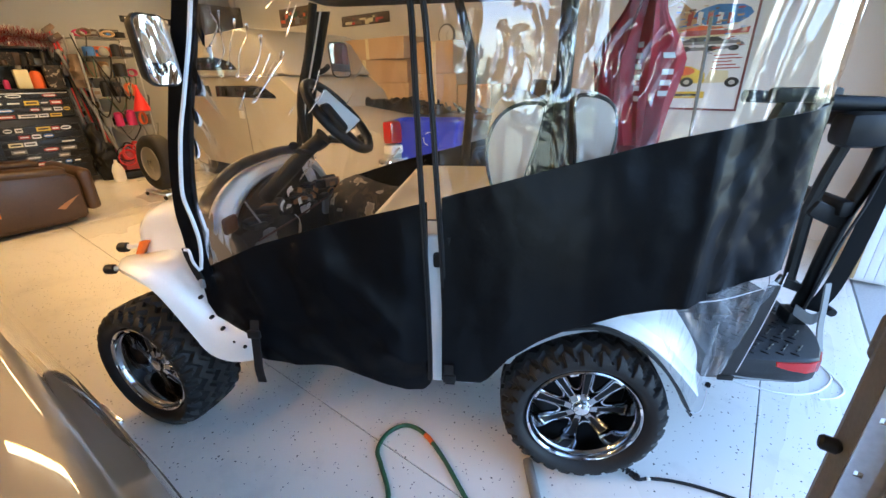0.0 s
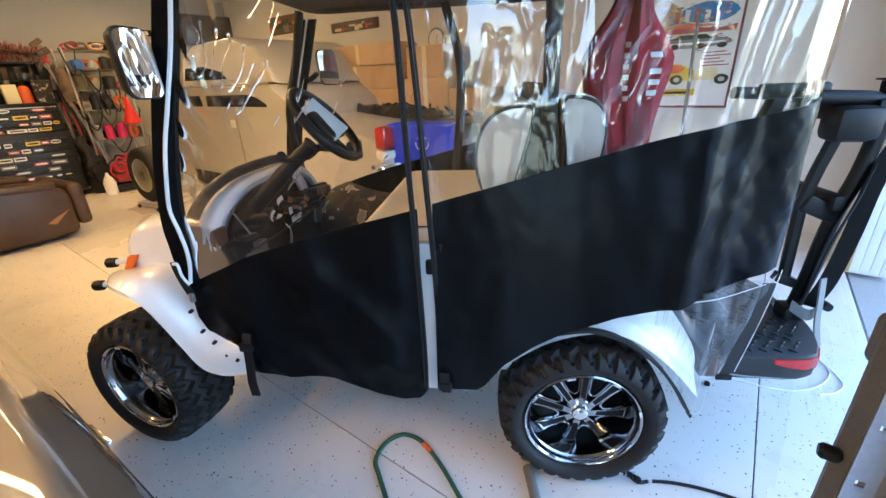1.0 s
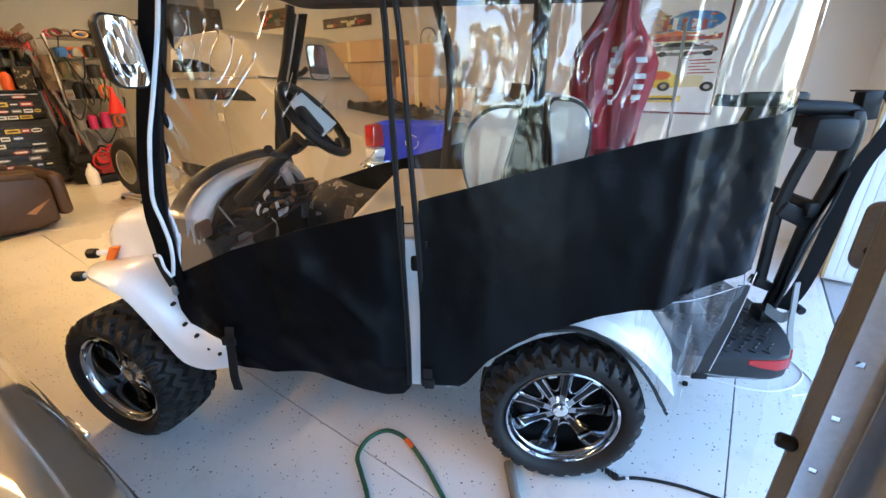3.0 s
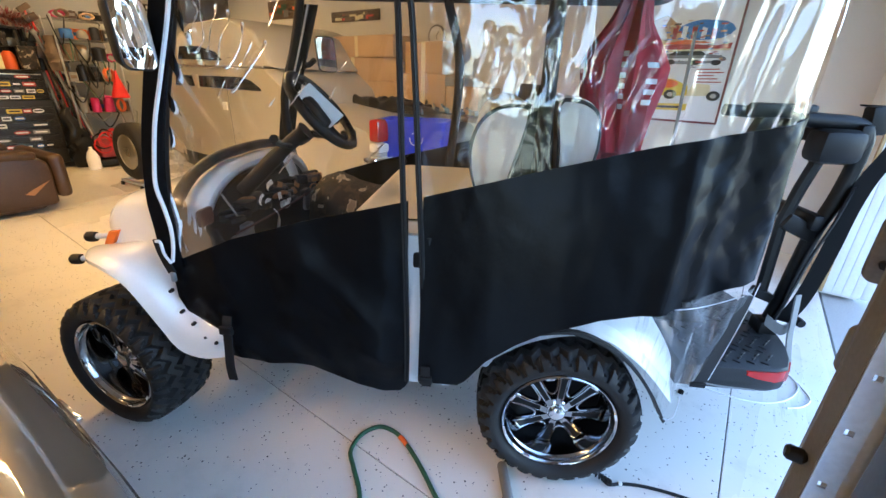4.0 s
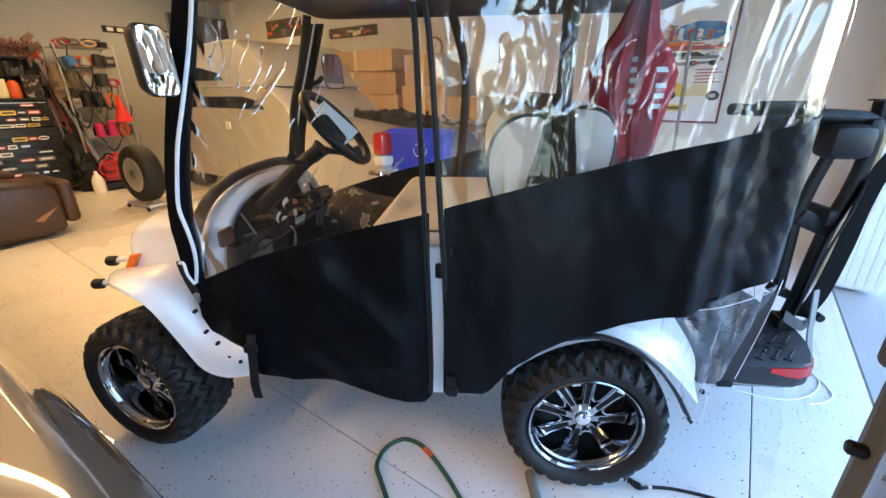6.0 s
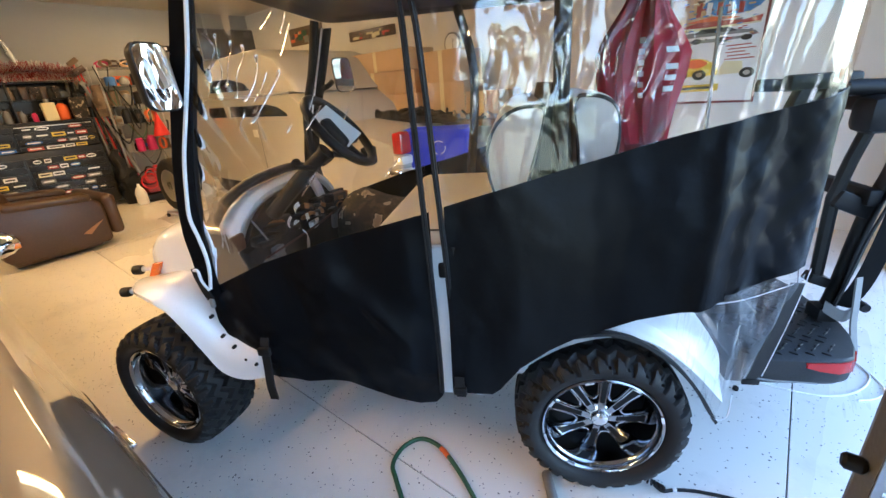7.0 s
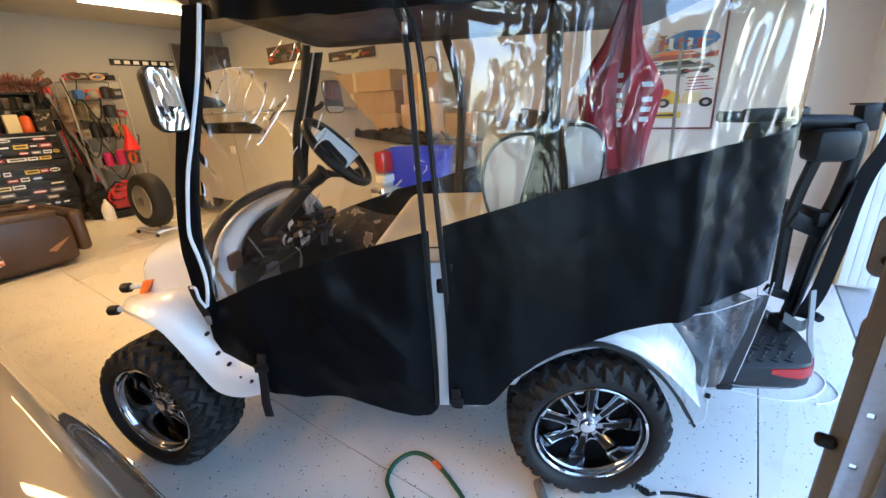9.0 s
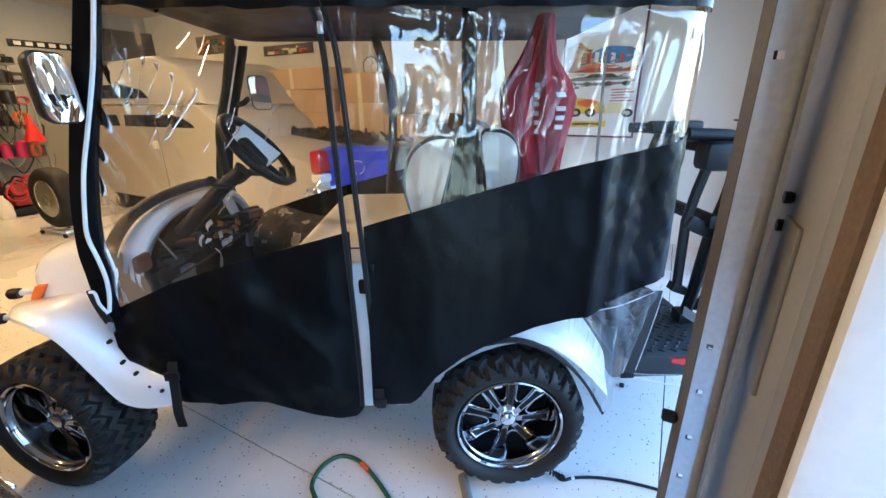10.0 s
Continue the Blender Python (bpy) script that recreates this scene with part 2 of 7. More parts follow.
M_RIMCHROME = surface("dark_chrome", (0.42, 0.43, 0.45), 0.09, 1.0, coarse=20, fine=200, vary=0.06, bump=0.0)
M_STEEL = surface("galvanised_steel", (0.66, 0.69, 0.74), 0.32, 0.95, coarse=9, fine=120, vary=0.14, bump=0.08)
M_SEAT = surface("off_white_seat_vinyl", (0.80, 0.78, 0.73), 0.42, coarse=6, fine=320, vary=0.05, bump=0.15, depth=0.001)
M_PIPEBLK = surface("black_seat_piping", (0.015, 0.015, 0.015), 0.5, vary=0.1)
M_VINYL = clear_sheet("clear_window_vinyl", (0.975, 0.975, 0.97), 0.0, 0.015, 0.0014, 10, 0.0, gain=2.5, streak=0.05, crinkle=0.009)
M_VINYLDOOR = clear_sheet("clear_door_vinyl", (0.975, 0.975, 0.97), 0.0, 0.015, 0.0010, 10, 0.0, gain=1.05, streak=0.03, crinkle=0.007)
M_VINYLFAR = clear_sheet("clear_far_window_vinyl", (0.97, 0.97, 0.965), 0.0, 0.04, 0.009, 6, 0.0)
M_SKIRT = clear_sheet("clear_skirt_vinyl", (0.93, 0.94, 0.95), 0.02, 0.03, 0.006, 9, 0.03, gain=1.6, streak=0.45)
M_STEP = surface("grey_black_step_plastic", (0.023, 0.024, 0.026), 0.5, spec=0.3, coarse=7, fine=160, vary=0.2, bump=0.2)
M_REDLENS = surface("red_lens", (0.42, 0.012, 0.012), 0.18, coarse=20, fine=90, vary=0.1, bump=0.05, coat=0.6)
M_ORANGE = surface("amber_lens", (0.75, 0.16, 0.015), 0.2, coarse=20, fine=90, vary=0.1, bump=0.05, coat=0.6)
M_REDCLOTH = woven("red_fleece", (0.27, 0.003, 0.015), 700, 0.85)
M_HOSE = surface("green_hose_rubber", (0.02, 0.085, 0.045), 0.4, coarse=10, fine=200, vary=0.15, bump=0.1)
M_CARTAN = surface("champagne_car_paint", (0.20, 0.155, 0.105), 0.42, 0.25, coarse=2, fine=900, vary=0.03, bump=0.01, coat=1.0)
M_CARBEIGE = surface("beige_metallic_car_paint", (0.46, 0.452, 0.435), 0.4, 0.05, coarse=2, fine=900, vary=0.04, bump=0.01, coat=0.6)
M_CARDARK = surface("dark_glossy_grey", (0.07, 0.066, 0.062), 0.25, 0.2, coarse=4, fine=200, vary=0.1, bump=0.02, coat=0.6)
M_GLASSDARK = surface("tinted_car_glass", (0.015, 0.016, 0.018), 0.05, coarse=5, fine=90, vary=0.1, bump=0.0, spec=0.6)
M_LEATHER = surface("brown_leather", (0.050, 0.026, 0.0125), 0.34, coarse=4, fine=130, vary=0.3, bump=0.3, depth=0.003)
M_LEATHERTAN = surface("plain_tan", (0.30, 0.15, 0.06), 0.5, vary=0.1)
M_CHEST = surface("black_tool_chest_paint", (0.009, 0.009, 0.01), 0.35, coarse=4, fine=200, vary=0.15, bump=0.05)
M_ALU = surface("brushed_aluminium", (0.6, 0.6, 0.6), 0.3, 1.0, coarse=4, fine=300, vary=0.06, bump=0.05)
M_CARDBOARD = surface("cardboard", (0.52, 0.36, 0.21), 0.85, coarse=3, fine=90, vary=0.12, bump=0.1, piece=0.12)
M_BLUE = surface("blue_tote_plastic", (0.025, 0.055, 0.62), 0.4, coarse=5, fine=120, vary=0.1, bump=0.1)
M_CAMO = patches("camouflage_cloth", [(0.012, 0.011, 0.009), (0.020, 0.017, 0.013), (0.010, 0.009, 0.008), (0.014, 0.012, 0.010), (0.05, 0.034, 0.024), (0.010, 0.009, 0.008), (0.36, 0.31, 0.25), (0.24, 0.20, 0.16)], 15)
M_WHITEPLAS = surface("white_plastic", (0.78, 0.78, 0.77), 0.35, vary=0.05, bump=0.02)
M_POUCH = surface("red_brown_leather", (0.07, 0.022, 0.014), 0.45, coarse=20, fine=200, vary=0.25, bump=0.15)
M_PAPER = surface("white_paper", (0.82, 0.83, 0.84), 0.7, vary=0.04, bump=0.03)
M_REDPLAS = surface("red_plastic", (0.62, 0.02, 0.015), 0.35, vary=0.1, bump=0.03)
M_STICKRED = surface("faded_red_sticker", (0.38, 0.05, 0.04), 0.45, vary=0.15, bump=0.03)
M_ORANGEPLAS = surface("orange_plastic", (0.75, 0.13, 0.02), 0.4, vary=0.1, bump=0.03)
M_YELLOWPLAS = surface("yellow_plastic", (0.72, 0.52, 0.05), 0.4, vary=0.1, bump=0.03)
M_CREAM = surface("cream_plastic", (0.75, 0.68, 0.42), 0.4, vary=0.06, bump=0.03)
M_BLUEPLAS = surface("blue_plastic", (0.03, 0.12, 0.4), 0.4, vary=0.1, bump=0.03)
M_PINKPLAS = surface("magenta_plastic", (0.5, 0.02, 0.12), 0.4, vary=0.1, bump=0.03)
M_GREYPLAS = surface("grey_plastic", (0.2, 0.2, 0.2), 0.45, vary=0.1, bump=0.05)
M_WOOD = surface("raw_pine", (0.45, 0.31, 0.15), 0.7, coarse=6, fine=120, vary=0.2, bump=0.2)
M_WOODDARK = surface("weathered_brown_wood", (0.15, 0.105, 0.07), 0.8, coarse=9, fine=140, vary=0.35, bump=0.4)
M_JAMB = surface("beige_jamb_paint", (0.30, 0.305, 0.31), 0.55, coarse=3, fine=120, vary=0.1, bump=0.12)
M_TRIMWHITE = surface("white_trim_paint", (0.78, 0.79, 0.80), 0.5, coarse=4, fine=60, vary=0.06, bump=0.3)
M_MIRROR = surface("mirror_glass", (0.9, 0.9, 0.91), 0.02, 1.0, vary=0.01, bump=0.0)
M_LAMP = glow("lamp_diffuser", (1.0, 0.78, 0.45), 3.0)


# ---- mesh helpers ----
def link_mesh(name, verts, faces, material, smooth=True, parent=None):
    me = bpy.data.meshes.new(name)
    me.from_pydata([tuple(map(float, v)) for v in verts], [], [tuple(f) for f in faces])
    me.validate()
    bm = bmesh.new()
    bm.from_mesh(me)
    bmesh.ops.recalc_face_normals(bm, faces=bm.faces)
    bm.to_mesh(me)
    bm.free()
    if smooth:
        me.shade_smooth()
        try:
            me.set_sharp_from_angle(angle=radians(38))
        except AttributeError:
            pass
    me.materials.append(material)
    ob = new(name, me)
    ob.parent = parent
    return ob


def thing(name, label, category, m=None, group="", kind=""):
    e = new(name)
    e.empty_display_size = 0.1
    e.matrix_basis = m if m is not None else Matrix()
    return tagged(e, label, category, group, kind)


class Shape:
    """Gathers vertices and faces of one part."""

    def __init__(self):
        self.v, self.f = [], []

    def add(self, verts, faces, m=None):
        k = len(self.v)
        self.v += [tuple(m @ Vector(p)) if m is not None else tuple(p) for p in verts]
        self.f += [tuple(i + k for i in f) for f in faces]
        return self

    def part(self, name, material, parent=None, label="", smooth=True):
        ob = link_mesh(name, self.v, self.f, material, smooth, parent)
        if label:
            ob["label"] = label
        return ob

    def box(self, c, s, r=0.006, m=None, seg=2):
        bm = bmesh.new()
        bmesh.ops.create_cube(bm, size=1, matrix=Matrix.Diagonal((*s, 1)))
        r = min(r, 0.45 * min(s))
        if r > 0:
            bmesh.ops.bevel(bm, geom=bm.edges[:], offset=r, segments=seg, profile=0.5, affect="EDGES")
        t = Matrix.Translation(c) @ (m if m is not None else Matrix())
        bm.verts.index_update()
        self.add([v.co for v in bm.verts], [[v.index for v in f.verts] for f in bm.faces], t)
        bm.free()
        return self

    def rings(self, rings, closed=True, cap=True, loop=False):
        """Skins rings of equally many points."""
        n = len(rings[0])
        v = [p for r in rings for p in r]
        f = []
        last = len(rings) if loop else len(rings) - 1
        for i in range(last):
            a, b = i * n, ((i + 1) % len(rings)) * n
            for j in range(n if closed else n - 1):
                k = (j + 1) % n
                f.append((a + j, a + k, b + k, b + j))
        if cap and closed and not loop:
            f.append(tuple(range(n))[::-1])
            f.append(tuple(range((len(rings) - 1) * n, len(rings) * n)))
        return self.add(v, f)

    def tube(self, pts, r, n=10, flat=1.0, cap=True):
        """A round or flattened bar along a smooth run of points."""
        pts = [Vector(p) for p in pts]
        rad = r if isinstance(r, (list, tuple)) else [r] * len(pts)
        out, up = [], None
        for i, p in enumerate(pts):
            d = (pts[min(i + 1, len(pts) - 1)] - pts[max(i - 1, 0)]).normalized()
            if up is None:
                up = Vector((0, 0, 1)) if abs(d.z) < 0.9 else Vector((0, 1, 0))
            side = d.cross(up).normalized()
            up = side.cross(d).normalized()
            out.append([p + rad[i] * (math.cos(a) * side + flat * math.sin(a) * up) for a in [2 * math.pi * k / n for k in range(n)]])
        return self.rings(out, True, cap)

    def lathe(self, prof, n=48, m=None, loop=False):
        """Turns (radius, height) pairs round the y axis."""
        k0 = len(self.v)
        rs = [[(r * math.cos(2 * math.pi * k / n), y, r * math.sin(2 * math.pi * k / n)) for k in range(n)] for r, y in prof]
        self.rings(rs, True, not loop, loop)
        if m is not None:
            self.v[k0:] = [tuple(m @ Vector(p)) for p in self.v[k0:]]
        return self

    def sheet(self, fn, nu, nv, thick=0.0, side=None):
        """A grid of fn(u, v); thick adds a back along the given direction."""
        g = [[Vector(fn(i / nu, j / nv)) for j in range(nv + 1)] for i in range(nu + 1)]
        k = nv + 1
        f = [(i * k + j, (i + 1) * k + j, (i + 1) * k + j + 1, i * k + j + 1) for i in range(nu) for j in range(nv)]
        v = [p for r in g for p in r]
        if not thick:
            return self.add(v, f)
        off = Vector(side) * thick
        m = len(v)
        back = [tuple(i + m for i in q)[::-1] for q in f]
        rim = [i * k for i in range(nu + 1)] + [nu * k + j for j in range(1, nv + 1)] + [i * k + nv for i in range(nu - 1, -1, -1)] + [j for j in range(nv - 1, 0, -1)]
        edge = [(rim[i], rim[(i + 1) % len(rim)], rim[(i + 1) % len(rim)] + m, rim[i] + m) for i in range(len(rim))]
        return self.add(v + [p + off for p in v], f + back + edge)

    def prism(self, outline, axis, a, b, r=0.0):
        """Pushes a flat outline along an axis from a to b, with rounded rims of radius r."""
        o = np.array(outline, float)
        c = o.mean(0)
        rings = []
        size = np.abs(o - c).max()
        if r > 0:
            lo, hi = min(a, b), max(a, b)
            steps = [(lo + r - r * math.cos(k / 3 * math.pi / 2), 1 - r / size * (1 - math.sin(k / 3 * math.pi / 2))) for k in range(4)]
            steps += [(hi - (s - lo), q) for s, q in steps[::-1]]
        else:
            steps = [(a, 1), (b, 1)]
        for h, s in steps:
            ring = []
            for p in c + (o - c) * s:
                q = list(p)
                q.insert("xyz".index(axis), h)
                ring.append(tuple(q))
            rings.append(ring)
        return self.rings(rings)


def smooth_run(pts, per=6):
    """A Catmull-Rom run through points."""
    p = [Vector(q) for q in pts]
    p = [2 * p[0] - p[1]] + p + [2 * p[-1] - p[-2]]
    out = []
    for i in range(1, len(p) - 2):
        for k in range(per):
            t = k / per
            out.append(0.5 * (2 * p[i] + (p[i + 1] - p[i - 1]) * t + (2 * p[i - 1] - 5 * p[i] + 4 * p[i + 1] - p[i + 2]) * t * t
                              + (3 * p[i] - p[i - 1] - 3 * p[i + 1] + p[i + 2]) * t ** 3))
    return out + [p[-2]]


def along(table, x):
    """Linear reading of a table of (x, value)."""
    return float(np.interp(x, [a for a, _ in table], [b for _, b in table]))


def rounded(w, h, r, n=5):
    """The outline of a rectangle with rounded corners, about its centre."""
    out = []
    for cx, cy, a0 in ((w / 2 - r, h / 2 - r, 0), (-w / 2 + r, h / 2 - r, 90), (-w / 2 + r, -h / 2 + r, 180), (w / 2 - r, -h / 2 + r, 270)):
        for k in range(n + 1):
            a = radians(a0 + 90 * k / n)
            out.append((cx + r * math.cos(a), cy + r * math.sin(a)))
    return out


def wob(x, y, z, s=1.0):
    return noise.noise(Vector((x * s, y * s, z * s)))

# ---- the garage ----
BACK, SIDE, FRONT, FAR, CEIL = -7.9, 3.42, 0.95, -6.6, 2.76


def slab(name, c, s, material, label, category, r=0.0):
    ob = Shape().box(c, s, r).part(name, material)
    ob.matrix_basis = G
    return tagged(ob, label, category, kind="structure")


# floor: separate poured panels with saw-cut joints between them
floor = thing("floor", "pale blue-grey epoxy garage floor with paint flakes and saw-cut joints", "floor", G, kind="structure")
JX, JY = 0.510, -0.320                  # where the two joints cross, in the garage's axes
xs, ys, gap = [BACK, JX - 5.5, JX, FRONT], [FAR, JY - 3.3, JY, SIDE], 0.0045
for x0, x1 in zip(xs, xs[1:]):
    for y0, y1 in zip(ys, ys[1:]):
        Shape().box(((x0 + x1) / 2, (y0 + y1) / 2, -0.05), (x1 - x0 - gap, y1 - y0 - gap, 0.1), 0.0012, seg=1).part("floor_panel", M_FLOOR, floor)
tagged(Shape().box(((BACK + FRONT) / 2, (FAR + SIDE) / 2, -0.056), (FRONT - BACK - 0.01, SIDE - FAR - 0.01, 0.1), 0).part("joint_bed", M_BLACKTRIM, floor), "dark joint filler")

ground = slab("ground", (200, 0, -0.30), (900, 900, 0.1), M_GRASS, "mown lawn reaching to the horizon", "ground")
slab("driveway", (9.02, 0.3, -0.13), (16.1, 8.8, 0.22), M_CONC, "grey concrete driveway outside the open garage doors", "driveway")

# unseen row of trees across the road, before the doors, added to darken window reflections
M_LEAF = surface("dark_foliage", (0.045, 0.06, 0.03), 0.7, coarse=0.6, fine=9, vary=0.5, bump=0.0)
M_BARK = surface("brown_bark", (0.10, 0.075, 0.05), 0.9, coarse=3, fine=40, vary=0.3, bump=0.3)
rnd = random.Random(77)
for k in range(6, 16):
    az, dist = radians(9 - 4.4 * k), 22 + 5 * rnd.random()
    hgt, rad = (rnd.uniform(5.6, 6.8), rnd.uniform(2.3, 2.9)) if k < 12 else (rnd.uniform(2.2, 3.0), rnd.uniform(1.7, 2.2))
    tree = thing("tree", "unseen dark tree added to darken window reflections", "tree", G @ pose(dist * math.cos(az), dist * math.sin(az), -0.25), "trees across the road")
    Shape().tube([(0, 0, 0), (0.1, 0.05, hgt * 0.3), (0.0, 0.1, hgt * 0.7)], [0.22, 0.17, 0.07], 8).part("trunk", M_BARK, tree)
    for j in range(4):
        a = 1.6 * j + k
        Shape().tube([(0.05, 0.05, hgt * (0.25 + 0.08 * j)), (rad * 0.6 * math.cos(a), rad * 0.6 * math.sin(a), hgt * (0.45 + 0.09 * j))], [0.09, 0.03], 6).part("limb", M_BARK, tree)
    s = Shape()
    for i in range(1700):
        u, a, f = rnd.random(), rnd.uniform(0, 6.2832), rnd.random() ** 0.4
        r = rad * (0.45 + 0.75 * math.sin(math.pi * (0.12 + 0.8 * u))) * f * (1 + 0.35 * wob(3 * math.cos(a), 3 * math.sin(a), 4 * u + k))
        p = Vector((r * math.cos(a), r * math.sin(a), hgt * (0.06 + 0.94 * u)))
        d, e = Vector((rnd.gauss(0, 1), rnd.gauss(0, 1), rnd.gauss(0, 0.7))).normalized() * 0.30, Vector((rnd.gauss(0, 1), rnd.gauss(0, 1), rnd.gauss(0, 0.7))).normalized() * 0.22
        s.add([p - d, p - e * 0.8, p + d, p + e], [(0, 1, 2, 3)])
    tagged(s.part("crown", M_LEAF, tree, smooth=False), kind="stuff")

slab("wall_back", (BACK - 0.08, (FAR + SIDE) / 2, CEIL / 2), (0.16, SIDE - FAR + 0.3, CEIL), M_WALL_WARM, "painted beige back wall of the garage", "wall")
slab("wall_side", ((BACK + FRONT) / 2, SIDE + 0.08, CEIL / 2), (FRONT - BACK, 0.16, CEIL), M_WALL_WHITE, "painted white side wall of the garage", "wall")
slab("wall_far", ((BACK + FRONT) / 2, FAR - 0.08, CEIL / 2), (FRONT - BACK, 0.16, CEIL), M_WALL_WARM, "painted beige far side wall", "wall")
slab("ceiling", ((BACK + FRONT) / 2, (FAR + SIDE) / 2, CEIL + 0.06), (FRONT - BACK + 0.4, SIDE - FAR + 0.4, 0.12), M_CEIL, "textured painted garage ceiling", "ceiling")
# front wall: header, right-hand return, post between the doors, far return
HEAD = 2.15
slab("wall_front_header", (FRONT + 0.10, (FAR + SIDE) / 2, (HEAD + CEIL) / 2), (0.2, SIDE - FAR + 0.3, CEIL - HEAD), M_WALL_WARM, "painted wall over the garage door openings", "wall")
slab("wall_front_return", (FRONT + 0.10, (2.62 + SIDE) / 2 + 0.08, HEAD / 2), (0.2, SIDE - 2.62 + 0.16, HEAD), M_WALL_WHITE, "white painted wall beside the garage door opening", "wall")
slab("wall_front_end", (FRONT + 0.10, (FAR - 3.1) / 2, HEAD / 2), (0.2, -3.1 - FAR, HEAD), M_WALL_WARM, "painted wall beyond the other garage door", "wall")

# end jamb of the cart's door: ridged white vinyl casing with a raw wood edge
casing = thing("door_casing", "white ridged door casing with a raw wood edge", "door frame", G, kind="structure")
for i in range(5):
    Shape().box((0.985 + 0.05 * i, 2.608, HEAD / 2 + 0.01), (0.0488, 0.022, HEAD - 0.02), 0.004).part("casing_board", M_TRIMWHITE, casing)
Shape().box((0.949, 2.60, HEAD / 2 + 0.01), (0.018, 0.04, HEAD - 0.02), 0.003).part("wood_edge", M_WOOD, casing)

# post between the two doors
post = thing("door_post", "beige painted post between the garage doors with white casing", "post", G, kind="structure")
Shape().box((0.62, -0.615, CEIL / 2), (0.22, 0.33, CEIL - 0.01), 0.0).part("core", M_JAMB, post)
Shape().box((0.501, -0.577, CEIL / 2), (0.018, 0.246, CEIL - 0.02), 0.004).part("jamb_board", M_JAMB, post)
Shape().box((0.500, -0.7245, CEIL / 2), (0.020, 0.044, CEIL - 0.02), 0.004).part("jamb_board", M_JAMB, post)
sh = Shape()
rings = []
for k in range(60):
    z = 0.02 + (CEIL - 0.06) * k / 59
    a = 0.004 * wob(k * 0.4, 1, 2) + 0.003 * wob(k * 1.9, 4, 2)
    rings.append([(0.486, -0.748 + a, z), (0.486, -0.786, z), (0.512, -0.786, z), (0.512, -0.748 + a, z)])
sh.rings(rings)
sh.part("edge_strip", M_WOODDARK, post, "chipped brown wooden edge strip", smooth=False)
for i in range(2):
    Shape().box((0.487 + 0.11 * i + 0.055, -0.798, CEIL / 2), (0.108, 0.020, CEIL - 0.02), 0.006).part("casing_board", M_TRIMWHITE, post)
Shape().box((0.4895, -0.612, 1.14), (0.004, 0.062, 0.20), 0.001).part("plate", M_GREYPLAS, post, "flat grey metal plate")

M_BRACKET = surface("dull_grey_brown_metal", (0.16, 0.155, 0.15), 0.5, 0.3, coarse=20, fine=180, vary=0.2, bump=0.1)
# vertical door track: slotted galvanised angle
track = thing("door_track", "galvanised steel garage door track with slots and bolts", "door track", G, kind="structure")


def strip_with_holes(x0, x1, y, z0, z1, t, holes):
    """A flat plate across x with slots cut right through it."""
    s = Shape()
    zs = sorted({z0, z1, *[h - b / 2 for h, b, a, c in holes], *[h + b / 2 for h, b, a, c in holes]})
    for a, b in zip(zs, zs[1:]):
        mid = (a + b) / 2
        hit = [h for h in holes if abs(mid - h[0]) < h[1] / 2]
        spans = [(x0, x1)] if not hit else [(x0, hit[0][3] - hit[0][2] / 2), (hit[0][3] + hit[0][2] / 2, x1)]
        for p, q in spans:
            s.box(((p + q) / 2, y, mid), (q - p, t, b - a), 0)
    return s


holes = [(0.95, 0.007, 0.007, 0.440), (1.02, 0.007, 0.007, 0.440), (1.085, 0.007, 0.007, 0.440), (1.40, 0.008, 0.009, 0.440), (0.885, 0.007, 0.007, 0.440),
         (1.62, 0.02, 0.008, 0.440), (0.70, 0.008, 0.008, 0.440), (0.45, 0.008, 0.008, 0.440), (1.80, 0.02, 0.008, 0.440), (2.0, 0.008, 0.008, 0.440)]
strip_with_holes(0.430, 0.452, -0.632, 0.02, 2.2, 0.003, holes).part("slotted_angle", M_STEEL, track, smooth=False)
LEG = [(0.452 + 0.015 * math.sin(a), -0.610 - 0.022 * math.cos(a)) for a in [k * math.pi / 16 for k in range(9)]] + [(0.467, -0.592), (0.476, -0.5915)]
LEG = [(x, y - 0.0015) for x, y in LEG] + [(x - 0.001, y + 0.0015) for x, y in LEG[::-1]]
Shape().rings([[(x, y, z) for x, y in LEG] for z in (0.02, 2.2)]).part("rolled_edge", M_STEEL, track, "rolled edge and lip of the track")
sh = Shape()
for a, b in (((0.430, -0.6305), (0.424, -0.600)), ((0.424, -0.600), (0.428, -0.575)), ((0.428, -0.575), (0.446, -0.568))):
    d = Vector((b[0] - a[0], b[1] - a[1], 0))
    sh.box(((a[0] + b[0]) / 2, (a[1] + b[1]) / 2, 1.11), (0.0025, d.length + 0.002, 2.18), 0.0, Matrix.Rotation(math.atan2(d.y, d.x) - math.pi / 2, 4, "Z"))
sh.part("curled_channel", M_BRACKET, track, "dull brown-grey curled edge of the track")
s = Shape()
s.lathe([(0.001, -0.009), (0.006, -0.009), (0.0085, -0.006), (0.0085, 0.006), (0.006, 0.009), (0.001, 0.009)], 20, Matrix.Translation((0.416, -0.615, 0.960)) @ Matrix.Rotation(radians(90), 4, "Z"))
s.tube([(0.416, -0.615, 0.960), (0.46, -0.615, 0.960)], 0.004, 8)
s.part("roller", M_BLACKTRIM, track, "black nylon roller on a steel stub")
